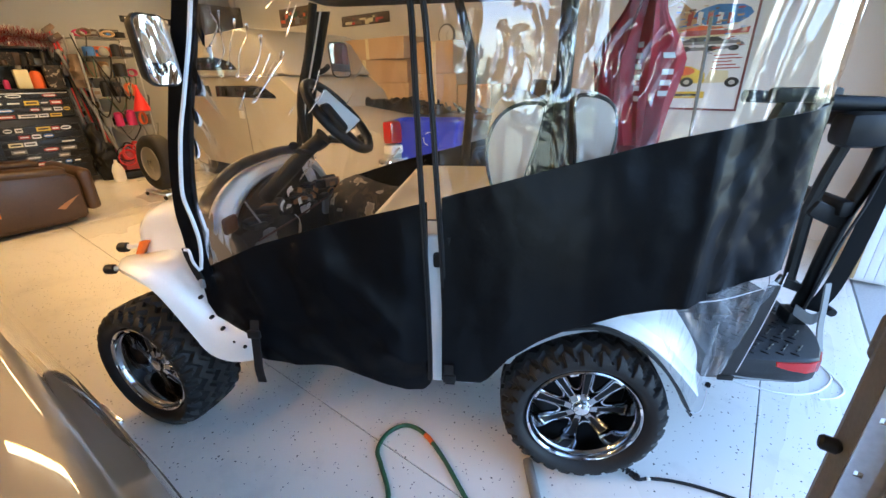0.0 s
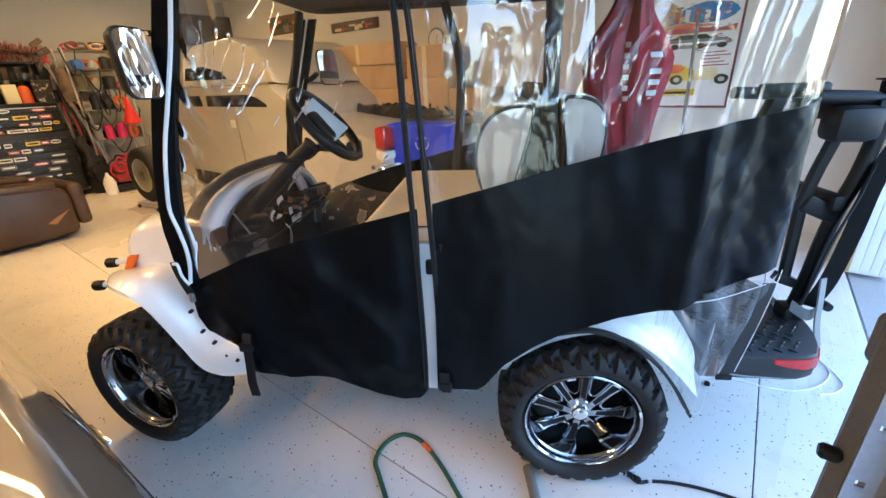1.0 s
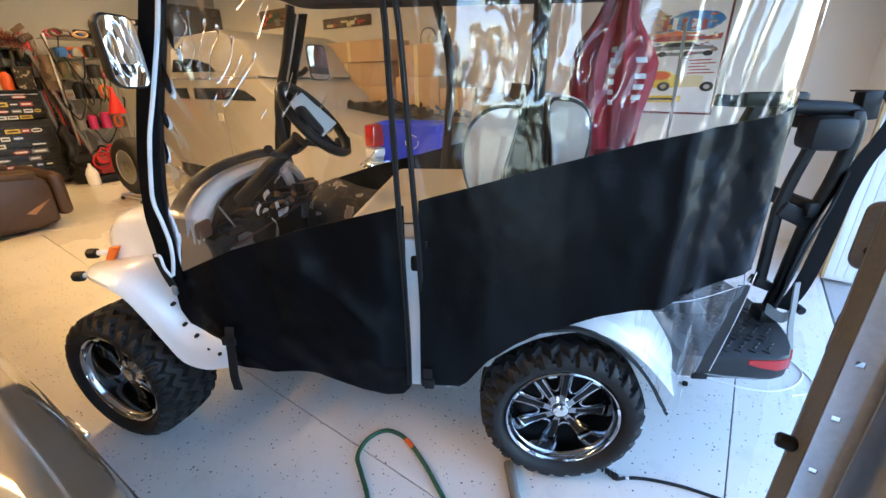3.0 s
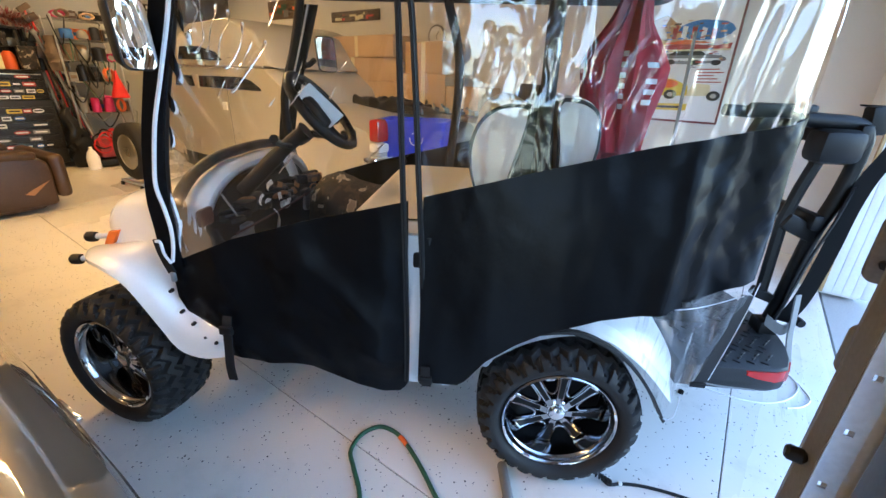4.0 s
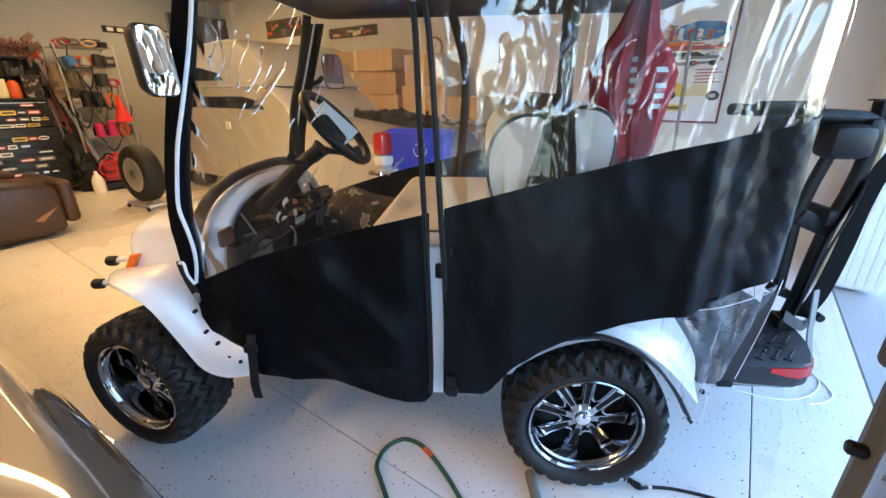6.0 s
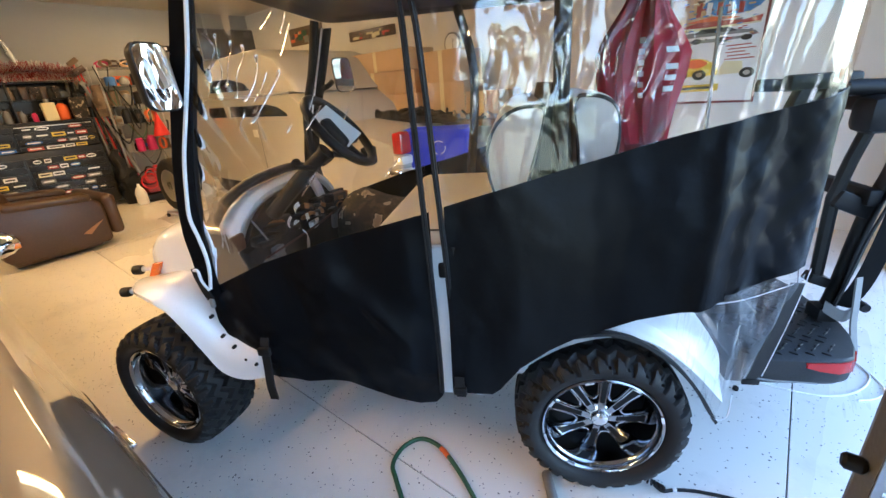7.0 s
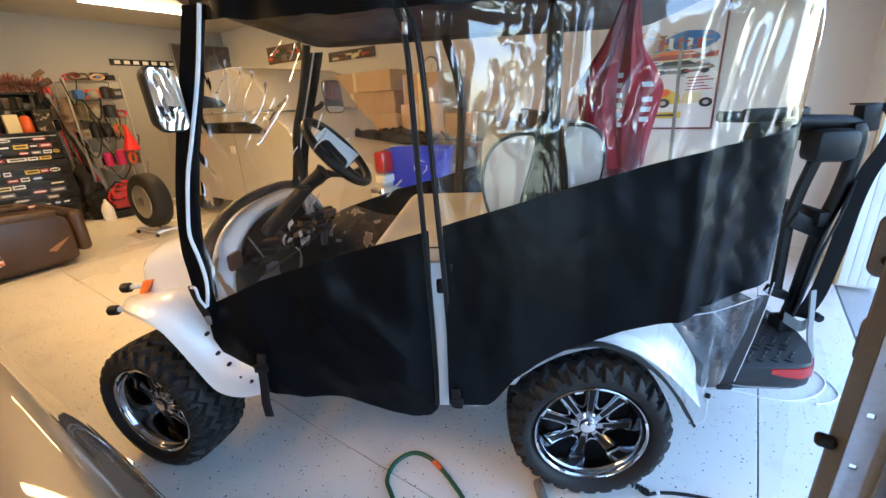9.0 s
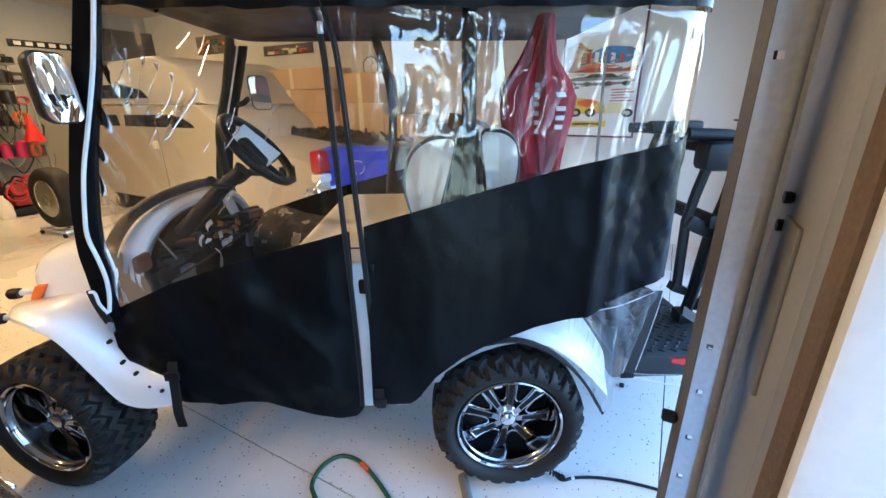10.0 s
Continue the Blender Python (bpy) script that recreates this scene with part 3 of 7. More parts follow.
for z, h, x in ((1.140, 0.092, 0.474), (0.992, 0.080, 0.488)):
    Shape().prism([(p[0] + x, p[1] + z) for p in rounded(0.040, h, 0.014)], "y", -0.388, -0.376, 0.003).part("bracket_plate", M_BRACKET, track, "rounded grey-brown bracket plate")
    Shape().lathe([(0.0005, -0.004), (0.006, -0.003), (0.006, 0.004), (0.0005, 0.004)], 10, Matrix.Translation((x - 0.004, -0.390, z - h * 0.2))).part("bolt", M_BLACKTRIM, track)
for z in (1.258, 1.226):
    Shape().lathe([(0.0005, -0.005), (0.005, -0.005), (0.007, -0.001), (0.007, 0.005), (0.0005, 0.005)], 14, Matrix.Translation((0.488, -0.575, z)) @ Matrix.Rotation(radians(90), 4, "Z")).part("bolt", M_BLACKTRIM, track)

# warm strip lights on the ceiling; some are unseen, added to light the floor
def strip_light(x, y, turn):
    t = thing("ceiling_light", "warm white strip light fitting, some of the set added as fill", "ceiling light", G @ pose(x, y, CEIL, 0, 0, turn), "strip lights")
    Shape().prism([(-0.06, 0), (0.06, 0), (0.045, -0.05), (-0.045, -0.05)], "y", -0.62, 0.62).part("housing", M_WHITEPLAS, t, smooth=False)
    for dx in (-0.045, 0.045):
        Shape().lathe([(0.001, -0.6), (0.014, -0.6), (0.014, 0.6), (0.001, 0.6)], 12, Matrix.Translation((dx, 0, -0.068))).part("tube", M_LAMP, t)
    for dy in (-0.61, 0.61):
        Shape().box((0, dy, -0.05), (0.13, 0.02, 0.05), 0.004).part("end_cap", M_WHITEPLAS, t)


# the last two are unseen fittings, added to fill light on the floor
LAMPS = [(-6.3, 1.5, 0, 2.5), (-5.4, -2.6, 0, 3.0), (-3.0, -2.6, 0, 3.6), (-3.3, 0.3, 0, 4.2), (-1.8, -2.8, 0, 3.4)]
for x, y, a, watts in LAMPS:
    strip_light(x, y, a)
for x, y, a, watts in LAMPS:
    L = new("strip_and_fill_lamp", bpy.data.lights.new("strip_and_fill_lamp", "AREA"))
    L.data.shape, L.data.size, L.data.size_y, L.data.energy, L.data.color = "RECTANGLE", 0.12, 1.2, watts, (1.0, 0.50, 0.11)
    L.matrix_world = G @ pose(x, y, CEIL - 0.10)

# ---- the golf cart: front towards -x, near side at y = 0, far side at y = 1.2 ----
CW = 1.2                                   # over the wheels
cart = thing("golf_cart", "white golf cart with chunky tyres and chrome wheels", "golf cart")


def mirrored(pts):
    return [(x, CW - y, z) for x, y, z in pts]


# wheels
TR, TW = 0.276, 0.25


def tyre_mesh():
    """A knobbly tyre: zigzag ribs round the tread, lugs over the shoulder, plain sidewall."""
    prof = [(0.190, 0.034), (0.197, 0.020), (0.205, 0.009), (0.217, 0.001), (0.230, 0.000), (0.243, 0.005), (0.254, 0.013), (0.262, 0.022), (0.268, 0.032)]
    n = 64
    prof += [(0.276 - 0.006 * abs(2 * k / n - 1) ** 2.2, 0.040 + (TW - 0.08) * k / n) for k in range(n + 1)]
    prof += [(r, TW - y) for r, y in prof[8::-1]]
    seg = 480
    s = Shape()
    rings = []
    for r, y in prof:
        ring = []
        for k in range(seg):
            a = k / seg
            h = 0.0
            if r > 0.233:
                u = (y - TW / 2) / (TW / 2)
                ph = a * 28
                zig = abs((ph % 1) * 2 - 1) - 0.5
                for c in (-0.72, -0.25, 0.25, 0.72):
                    d = abs(u - c - 0.25 * zig)
                    h = max(h, 1 - min(1, max(0, (d - 0.078) / 0.03)))
                if abs(u) > 0.70:
                    # open gaps between the shoulder blocks
                    lug = abs(((ph + 0.30 * abs(u) + 0.5 * (u > 0)) % 1) * 2 - 1)
                    h = max(h, (1 - min(1, max(0, (lug - 0.22) / 0.08))) * min(1, (abs(u) - 0.70) / 0.06))
            q = r - 0.019 * h
            ang = 2 * math.pi * a
            ring.append((q * math.cos(ang), y, q * math.sin(ang)))
        rings.append(ring)
    s.rings(rings, True, False)
    return s


def rim_shapes():
    lip = Shape().lathe([(0.1905, 0.030), (0.1925, 0.014), (0.1915, 0.004), (0.187, 0.000), (0.181, 0.003), (0.1775, 0.010), (0.176, 0.022), (0.170, 0.028), (0.168, 0.06),
                         (0.165, 0.19), (0.170, 0.205), (0.1905, 0.21)], 72, loop=True)
    dish = Shape().lathe([(0.1655, 0.180), (0.10, 0.172), (0.03, 0.170), (0.03, 0.19), (0.10, 0.19), (0.1655, 0.195)], 48, loop=True)
    spokes = []
    for k in range(8):
        m = Matrix.Rotation(2 * math.pi * k / 8, 4, "Y")
        half = [(0.030, 0.011), (0.060, 0.0125), (0.095, 0.0135), (0.120, 0.016), (0.140, 0.019), (0.155, 0.024), (0.164, 0.027)]
        o = [(a, b) for a, b in half] + [(a, -b) for a, b in half[::-1]]
        s = Shape()
        s.prism(o, "y", 0.100, 0.124, 0.004)
        s.v = [tuple(m @ Vector((x, y + 0.22 * (x - 0.03) - 0.004, z))) for x, y, z in s.v]
        slot = Shape().prism([(0.056, 0.0075), (0.110, 0.0085), (0.152, 0.013), (0.152, -0.013), (0.110, -0.0085), (0.056, -0.0075)], "y", 0.094, 0.102)
        slot.v = [tuple(m @ Vector((x, y + 0.22 * (x - 0.03), z))) for x, y, z in slot.v]
        spokes.append((s, slot))
    for q, dy in ((lip, 0.018), (dish, -0.012), *[(b, -0.026) for a in spokes for b in a]):
        q.v = [(x, y + dy, z) for x, y, z in q.v]
    cap = Shape().lathe([(0.001, 0.048), (0.020, 0.049), (0.026, 0.053), (0.028, 0.060), (0.028, 0.068), (0.042, 0.072), (0.048, 0.080), (0.048, 0.12), (0.001, 0.12)], 32)
    cap.v = [(x, y + 0.004, z) for x, y, z in cap.v]
    return lip, dish, spokes, cap


def wheel(name_label, m, side):
    w = thing("wheel", "", "")
    w.parent = cart
    w.matrix_basis = m
    for key in ("label", "category"):
        if key in w:
            del w[key]
    w["label"] = name_label
    return w


def build_wheel(w):
    tyre_mesh().part("tyre", M_TYRE, w, "knobbly black all-terrain tyre")
    lip, dish, spokes, cap = rim_shapes()
    lip.part("rim", M_RIMCHROME, w, "deep chrome wheel rim")
    # black disc added behind the spokes so the gaps look deep and shaded
    dish.part("disc", M_BLACKTRIM, w, "black disc added to darken the gaps between spokes")
    for s, slot in spokes:
        o = s.part("spoke", M_CHROMEDARK, w)
        slot.part("slot_inlay", M_BLACKTRIM, o, "black painted slot")
    cap.part("hub_cap", M_CHROME, w)
    for k in range(8):
        # curved bridges between the spokes
        a = 2 * math.pi * (k + 0.5) / 8
        pts = [(r * math.cos(a + g), y, -r * math.sin(a + g)) for r, g, y in ((0.150, -0.24, 0.104), (0.125, -0.24, 0.098), (0.100, -0.22, 0.090), (0.080, -0.17, 0.085), (0.071, 0.0, 0.083), (0.080, 0.17, 0.085), (0.100, 0.22, 0.090), (0.125, 0.24, 0.098), (0.150, 0.24, 0.104))]
        Shape().tube(smooth_run(pts, 4), 0.0045, 7).part("bridge", M_CHROMEDARK, w)
    for k in range(8):
        a = 2 * math.pi * (k + 0.5) / 8
        Shape().box((0.182 * math.cos(a), 0.021, 0.182 * math.sin(a)), (0.009, 0.008, 0.028), 0.002, Matrix.Rotation(-a, 4, "Y")).part("rim_bolt", M_CHROME, w)


WHEELS = [(0.0, 0.0, 0, 7), (-1.66, 0.03, -13, 12), (0.0, CW, 180, 30), (-1.66, CW - 0.03, 176, 50)]
first = None
for x, y, turn, spin in WHEELS:
    m = pose(x, y - (0.038 if y < 0.5 else -0.038) + (0.022 if x < -1 and y < 0.5 else 0), TR - 0.001, 0, 0, turn) @ pose(0, 0, 0, 0, spin, 0)
    if first is None:
        first = wheel("black tyre on a chrome spoked wheel", m, 0)
        build_wheel(first)
        first.matrix_basis = m
    else:
        c = copy_thing(first, m)

# front cowl: a rounded nose that rises to the windscreen rim
def cowl_ring(x, zlo, ztop, y0, r, n=22):
    """Half-round section across the cart at x."""
    out = [(x, y0, zlo)]
    yc = CW / 2
    for k in range(n + 1):
        a = math.pi * (1 - k / n)
        e = 2 / r
        cy, sz = math.cos(a), math.sin(a)
        out.append((x, yc + (yc - y0) * math.copysign(abs(cy) ** e, cy), zlo + (ztop - zlo) * (0.25 + 0.75 * abs(sz) ** e) if 0 < k < n else zlo + (ztop - zlo) * 0.25))
    out.append((x, CW - y0, zlo))
    return out


secs = [(-1.700, 0.50, 0.70, 0.26, 6.0), (-1.693, 0.48, 0.79, 0.222, 8.0), (-1.676, 0.46, 0.850, 0.205, 9.0), (-1.645, 0.45, 0.882, 0.198, 9.0), (-1.59, 0.45, 0.902, 0.192, 9.0), (-1.52, 0.45, 0.918, 0.18, 8.0),
        (-1.45, 0.46, 0.937, 0.16, 6.0), (-1.38, 0.48, 0.960, 0.14, 4.0), (-1.325, 0.52, 0.985, 0.115, 3.2), (-1.30, 0.56, 0.990, 0.11, 2.9)]
s = Shape()
s.rings([cowl_ring(*q) for q in secs], True, True)
s.part("front_cowl", M_BODY, cart, "glossy white moulded front cowl")


def arc(x, z0, zt, y0, e=2.9, n=30, y1=None):
    yc = CW / 2
    out = []
    for k in range(n + 1):
        a = math.pi * (1 - k / n)
        cy, sz = math.cos(a), math.sin(a)
        out.append((x, yc + (yc - y0) * math.copysign(abs(cy) ** (2 / e), cy), z0 + (zt - z0) * abs(sz) ** (2 / e)))
    return out


band = []
for p in arc(-1.30, 0.60, 0.985, 0.105, n=40):
    out_ = Vector((0, p[1] - CW / 2, (p[2] - 0.62) * 1.3)).normalized()
    c_ = Vector(p) + Vector((0.02 * (1 - (p[2] - 0.6) / 0.4), 0, 0))
    band.append([c_ + Vector((a, 0, 0)) + out_ * b for a, b in ((-0.03, 0.014), (-0.005, 0.019), (0.022, 0.013), (0.036, -0.002), (0.034, -0.020), (0.015, -0.034), (-0.012, -0.038), (-0.03, -0.026))])
Shape().rings(band).part("cowl_rim", M_BODY, cart, "white rolled rim of the cowl")
Shape().tube([(p[0], p[1], p[2]) for p in arc(-1.335, 0.66, 1.022, 0.080)], 0.021, 10).part("windscreen_gasket", M_BLACKTRIM, cart, "black windscreen gasket")

# front fenders
for far in (False, True):
    outer = [(-1.775, 0.19, 0.655), (-1.715, 0.12, 0.682), (-1.635, 0.055, 0.700), (-1.555, 0.018, 0.698), (-1.482, 0.006, 0.662), (-1.432, 0.004, 0.592), (-1.385, 0.006, 0.502), (-1.335, 0.012, 0.408), (-1.255, 0.018, 0.375), (-1.16, 0.025, 0.388)]
    inner = [(-1.755, 0.28, 0.675), (-1.70, 0.245, 0.695), (-1.64, 0.215, 0.712), (-1.56, 0.185, 0.735), (-1.49, 0.16, 0.745), (-1.425, 0.135, 0.725), (-1.37, 0.115, 0.665), (-1.315, 0.095, 0.59), (-1.25, 0.08, 0.545), (-1.17, 0.07, 0.53)]
    if far:
        outer, inner = mirrored(outer), mirrored(inner)
    o, i = smooth_run(outer, 4), smooth_run(inner, 4)
    rings = []
    for a, b in zip(o, i):
        d = b - a
        up = Vector((0, 0, 1))
        sg = 1 if not far else -1
        ring = [a + Vector((0, 0.012 * sg, -0.012)), a + Vector((0, -0.004 * sg, -0.004)), a + Vector((0, -0.003 * sg, 0.010))]
        for k in range(1, 8):
            t = k / 7
            ring.append(a + d * t + Vector((0, -0.035 * sg, 0.020)) * math.sin(math.pi * t) + Vector((0, 0, 0.008)) * (1 - t))
        ring += [b + Vector((0, 0.02 * sg, -0.05)), a + d * 0.5 + Vector((0, 0.04 * sg, -0.04))]
        rings.append(ring)
    for dx, dy in ((0.008, 0.004), (0.012, 0.016), (0.010, 0.034)):
        rings.append([p + Vector((dx, dy * sg, 0)) for p in rings[len(o) - 1]])
    Shape().rings(rings).part("front_fender", M_BODY, cart, "white moulded front fender")

# bumper guard ends, signal lamps
for y in (0.165, CW - 0.165):
    sg = 1 if y < 0.6 else -1
    for dz, dx, dy in ((0.004, -0.026, -0.008), (0.072, -0.005, 0.055)):
        a = Vector((-1.775 + dx, y + dy * sg, 0.650 + dz))
        Shape().tube([a + Vector((0.10, 0.05 * sg, 0.0)), a], 0.011, 10).part("bumper_tube", M_WHITEPLAS, cart)
        Shape().tube([a + Vector((0.018, 0.004 * sg, 0)), a, a + Vector((-0.012, -0.003 * sg, 0)), a + Vector((-0.02, -0.005 * sg, 0))], [0.019, 0.0205, 0.019, 0.010], 14).part("rubber_end", M_BLACKTRIM, cart, "round black rubber bumper end")
    s = Shape()
    s.prism([(-1.700, 0.705), (-1.66, 0.715), (-1.622, 0.770), (-1.665, 0.763)], "y", y + 0.020 * sg, y + 0.06 * sg, 0.004)
    s.part("signal_lamp", M_ORANGE, cart, "amber turn signal lens")

# floor pan, rocker, dash
Shape().box((-0.80, 0.60, 0.42), (1.05, 0.98, 0.05), 0.02).part("floor_pan", M_BLACKTRIM, cart, "black rubber floor mat")
Shape().box((-0.72, 0.105, 0.42), (1.0, 0.05, 0.06), 0.02).part("rocker_panel", M_BODY, cart, "white rocker panel")
Shape().box((-0.72, CW - 0.105, 0.42), (1.0, 0.05, 0.06), 0.02).part("rocker_panel", M_BODY, cart, "white rocker panel")
s = Shape()
s.prism([(-1.31, 0.60), (-1.31, 0.80), (-1.28, 0.825), (-1.23, 0.81), (-1.20, 0.76), (-1.21, 0.68), (-1.23, 0.45), (-1.29, 0.43)], "y", 0.17, CW - 0.17, 0.01)
s.part("dashboard", M_BLACKTRIM, cart, "black moulded dashboard with cubby holes")
for y, w in ((0.27, 0.16), (0.93, 0.2)):
    Shape().prism([(p[0] + y, p[1] + 0.72) for p in rounded(w, 0.09, 0.03)], "x", -1.225, -1.19, 0.006).part("cubby", M_GREYPLAS, cart, "dark storage cubby")
for y, w, m_ in ((0.30, 0.06, M_GREYPLAS), (0.62, 0.05, M_WHITEPLAS), (0.70, 0.06, M_CHEST), (0.84, 0.07, M_CHEST)):
    Shape().prism([(p[0] + y, p[1] + 0.775) for p in rounded(w, 0.03, 0.008)], "x", -1.205, -1.178, 0.004).part("dash_item", m_, cart)
inner = arc(-1.27, 0.50, 0.955, 0.15, n=30)
Shape().rings([[(-1.275, y_, z_) for _, y_, z_ in inner], [(-1.255, y_, z_) for _, y_, z_ in inner]]).part("firewall", M_BLACKTRIM, cart, "black inner panel behind the dash")
rq = random.Random(17)
for k in range(26):
    a, b, c_ = rq.uniform(0.03, 0.11), rq.uniform(0.02, 0.07), rq.uniform(0.015, 0.05)
    mt = rq.choice([M_BLACKTRIM, M_GREYPLAS, M_BLACKTRIM, M_WOODDARK, M_CHEST, M_LEATHERTAN, M_BLACKTRIM])
    Shape().box((-1.245 + rq.uniform(0, 0.07), rq.uniform(0.24, 0.98), 0.825 + c_ / 2 - 0.012), (b, a, c_), 0.006, Matrix.Rotation(rq.uniform(-0.6, 0.6), 4, "Z")).part("dash_item", mt, cart)
Shape().prism([(0.745, 0.985), (0.80, 0.975), (0.86, 0.90), (0.905, 0.80), (0.90, 0.765), (0.85, 0.78), (0.81, 0.86), (0.765, 0.93)], "x", -1.252, -1.236, 0.005).part("cowl_brace", M_BODY, cart, "white inner brace of the cowl")
Shape().tube(smooth_run([(-1.178, 0.20, 0.782), (-1.174, 0.45, 0.775), (-1.178, 0.74, 0.770), (-1.185, 0.98, 0.775)], 5), 0.0045, 8).part("dash_lip", M_POUCH, cart, "thin brown edge of the dash tray")
PAPERS = ((0.46, 0.900, 0.050, 0.022, 25), (0.36, 0.868, 0.045, 0.016, 50), (0.54, 0.885, 0.040, 0.024, -20), (0.50, 0.845, 0.022, 0.030, 10), (0.43, 0.835, 0.036, 0.034, 70), (0.66, 0.86, 0.050, 0.020, -35), (0.60, 0.80, 0.030, 0.014, 5))
for k, (y, z, a, b, roll) in enumerate(PAPERS):
    # scraps of paper lie bent against the tray's back
    s = Shape()
    rings = []
    for i in range(5):
        q = i / 4 - 0.5
        rings.append([(-1.205 + 0.016 * k % 0.03 + 0.03 * q * q + d, a * q, b * e) for d, e in ((0, -0.5), (0, 0.5), (0.0015, 0.5), (0.0015, -0.5))])
    s.rings(rings)
    ob = s.part("paper_scrap", M_PAPER if k % 3 != 2 else M_LEATHERTAN, cart, "small bent scrap of paper")
    ob.matrix_basis = Matrix.Translation((0.03, y, z)) @ Matrix.Rotation(radians(roll), 4, "X")
Shape().tube(smooth_run([(-1.195, 0.53, 0.826), (-1.182, 0.56, 0.838), (-1.180, 0.60, 0.834), (-1.19, 0.635, 0.815)], 4), [0.010] + [0.015] * 11 + [0.008], 8, 0.6).part("glove", M_LEATHERTAN, cart, "crumpled tan leather glove")
Shape().prism([(p[0] + 0.135, p[1] + 0.865) for p in rounded(0.075, 0.06, 0.012)], "x", -1.24, -1.225, 0.006).part("pouch", M_POUCH, cart, "red-brown leather pouch")
Shape().tube([(-1.20, 0.19, 0.935), (-1.19, 0.262, 0.815)], 0.0035, 6).part("pencil", M_GREYPLAS, cart)
Shape().tube(smooth_run([(-1.165, 0.465, 0.80), (-1.150, 0.47, 0.775), (-1.155, 0.472, 0.73), (-1.165, 0.475, 0.695)], 4), [0.004] * 6 + [0.010] * 6 + [0.009], 8, 0.6).part("key_lever", M_STEEL, cart, "dull steel brake lever")
for y, z in ((0.90, 0.630), (1.01, 0.625)):
    Shape().box((-1.185, y, z), (0.012, 0.022, 0.085), 0.004, Matrix.Rotation(radians(-14), 4, "X")).part("hanging_tag", M_STEEL, cart, "pale metal tag hanging under the dash")
Shape().rings([[Vector((-1.185, 0.93, 0.765)) + (0.032 + 0.004 * math.cos(b)) * Vector((0.3 * math.cos(a), math.cos(a), math.sin(a))) + Vector((0.004 * math.sin(b), 0, 0)) for b in [k * math.pi / 3 for k in range(6)]] for a in [2 * math.pi * q / 20 for q in range(20)]], True, False, True).part("cable_loop", M_LEATHERTAN, cart, "loop of brown cable")
for y in (0.40, 0.52):
    Shape().tube(smooth_run([(-1.12, y, 0.45), (-1.05, y, 0.47), (-1.0, y, 0.50)], 3), 0.012, 8).part("pedal_arm", M_STEEL, cart)
    Shape().box((-0.985, y, 0.51), (0.05, 0.09, 0.015), 0.004, Matrix.Rotation(radians(35), 4, "Y")).part("pedal", M_BLACKTRIM, cart)

# steering column and wheel
COL = [(-1.22, 0.36, 0.90), (-1.05, 0.37, 1.06), (-0.955, 0.375, 1.135)]
Shape().tube(smooth_run(COL, 5), [0.030] * 5 + [0.026] * 5 + [0.034], 12).part("steering_column", M_BLACKTRIM, cart)
sw = new("steering_wheel")
sw.parent = cart
sw.matrix_basis = Matrix.Translation((-0.892, 0.38, 1.203)) @ (Vector((0.76, 0.03, 0.65))).to_track_quat("Z", "Y").to_matrix().to_4x4()
sw["label"] = "black steering wheel with a clipped score card"
s = Shape()
rs = []
for k in range(40):
    a = 2 * math.pi * k / 40
    c = Vector((0.148 * math.cos(a), 0.148 * math.sin(a), 0))
    d = c.normalized()
    rs.append([c + 0.0165 * (math.cos(b) * d + math.sin(b) * Vector((0, 0, 1))) for b in [2 * math.pi * q / 10 for q in range(10)]])
s.rings(rs, True, False, True)
s.part("wheel_ring", M_BLACKTRIM, sw)
for a in (20, 160, 270):
    d = Vector((math.cos(radians(a)), math.sin(radians(a)), 0))
    Shape().tube([d * 0.03 + Vector((0, 0, -0.02)), d * 0.1 + Vector((0, 0, -0.012)), d * 0.147], [0.022, 0.018, 0.012], 8, 0.45).part("wheel_spoke", M_BLACKTRIM, sw)
Shape().box((0, 0, -0.002), (0.15, 0.12, 0.035), 0.015).part("clip_pad", M_BLACKTRIM, sw)
la, lb = Vector((0.74, 0.02, -0.67)).normalized(), Vector((0.45, 0.62, 0.40)).normalized()
lc = la.cross(lb).normalized()
lb = lc.cross(la).normalized()
rot = Matrix((la, lb, lc)).transposed().to_4x4()
card = Shape().box((0, 0, 0), (0.155, 0.075, 0.005), 0.002).part("score_card", M_PAPER, sw, "white score card on the clip")
card.matrix_basis = sw.matrix_basis.inverted() @ Matrix.Translation((-0.888, 0.352, 1.223)) @ rot
for dy, z in ((-0.10, 0.0), (0.16, -0.02)):
    Shape().tube(smooth_run([(-1.0, 0.37 + dy * 0.3, 1.08), (-1.02, 0.37 + dy, 1.10 + z), (-1.01, 0.37 + dy * 1.3, 1.12 + z)], 4), [0.009] * 8 + [0.016], 8).part("column_lever", M_BLACKTRIM, cart)
Shape().box((-0.88, 0.62, 1.075), (0.05, 0.07, 0.075), 0.008).part("key_box", M_BLACKTRIM, cart)
Shape().tube([(-0.95, 0.40, 1.12), (-0.90, 0.55, 1.09)], 0.012, 8).part("key_arm", M_BLACKTRIM, cart)

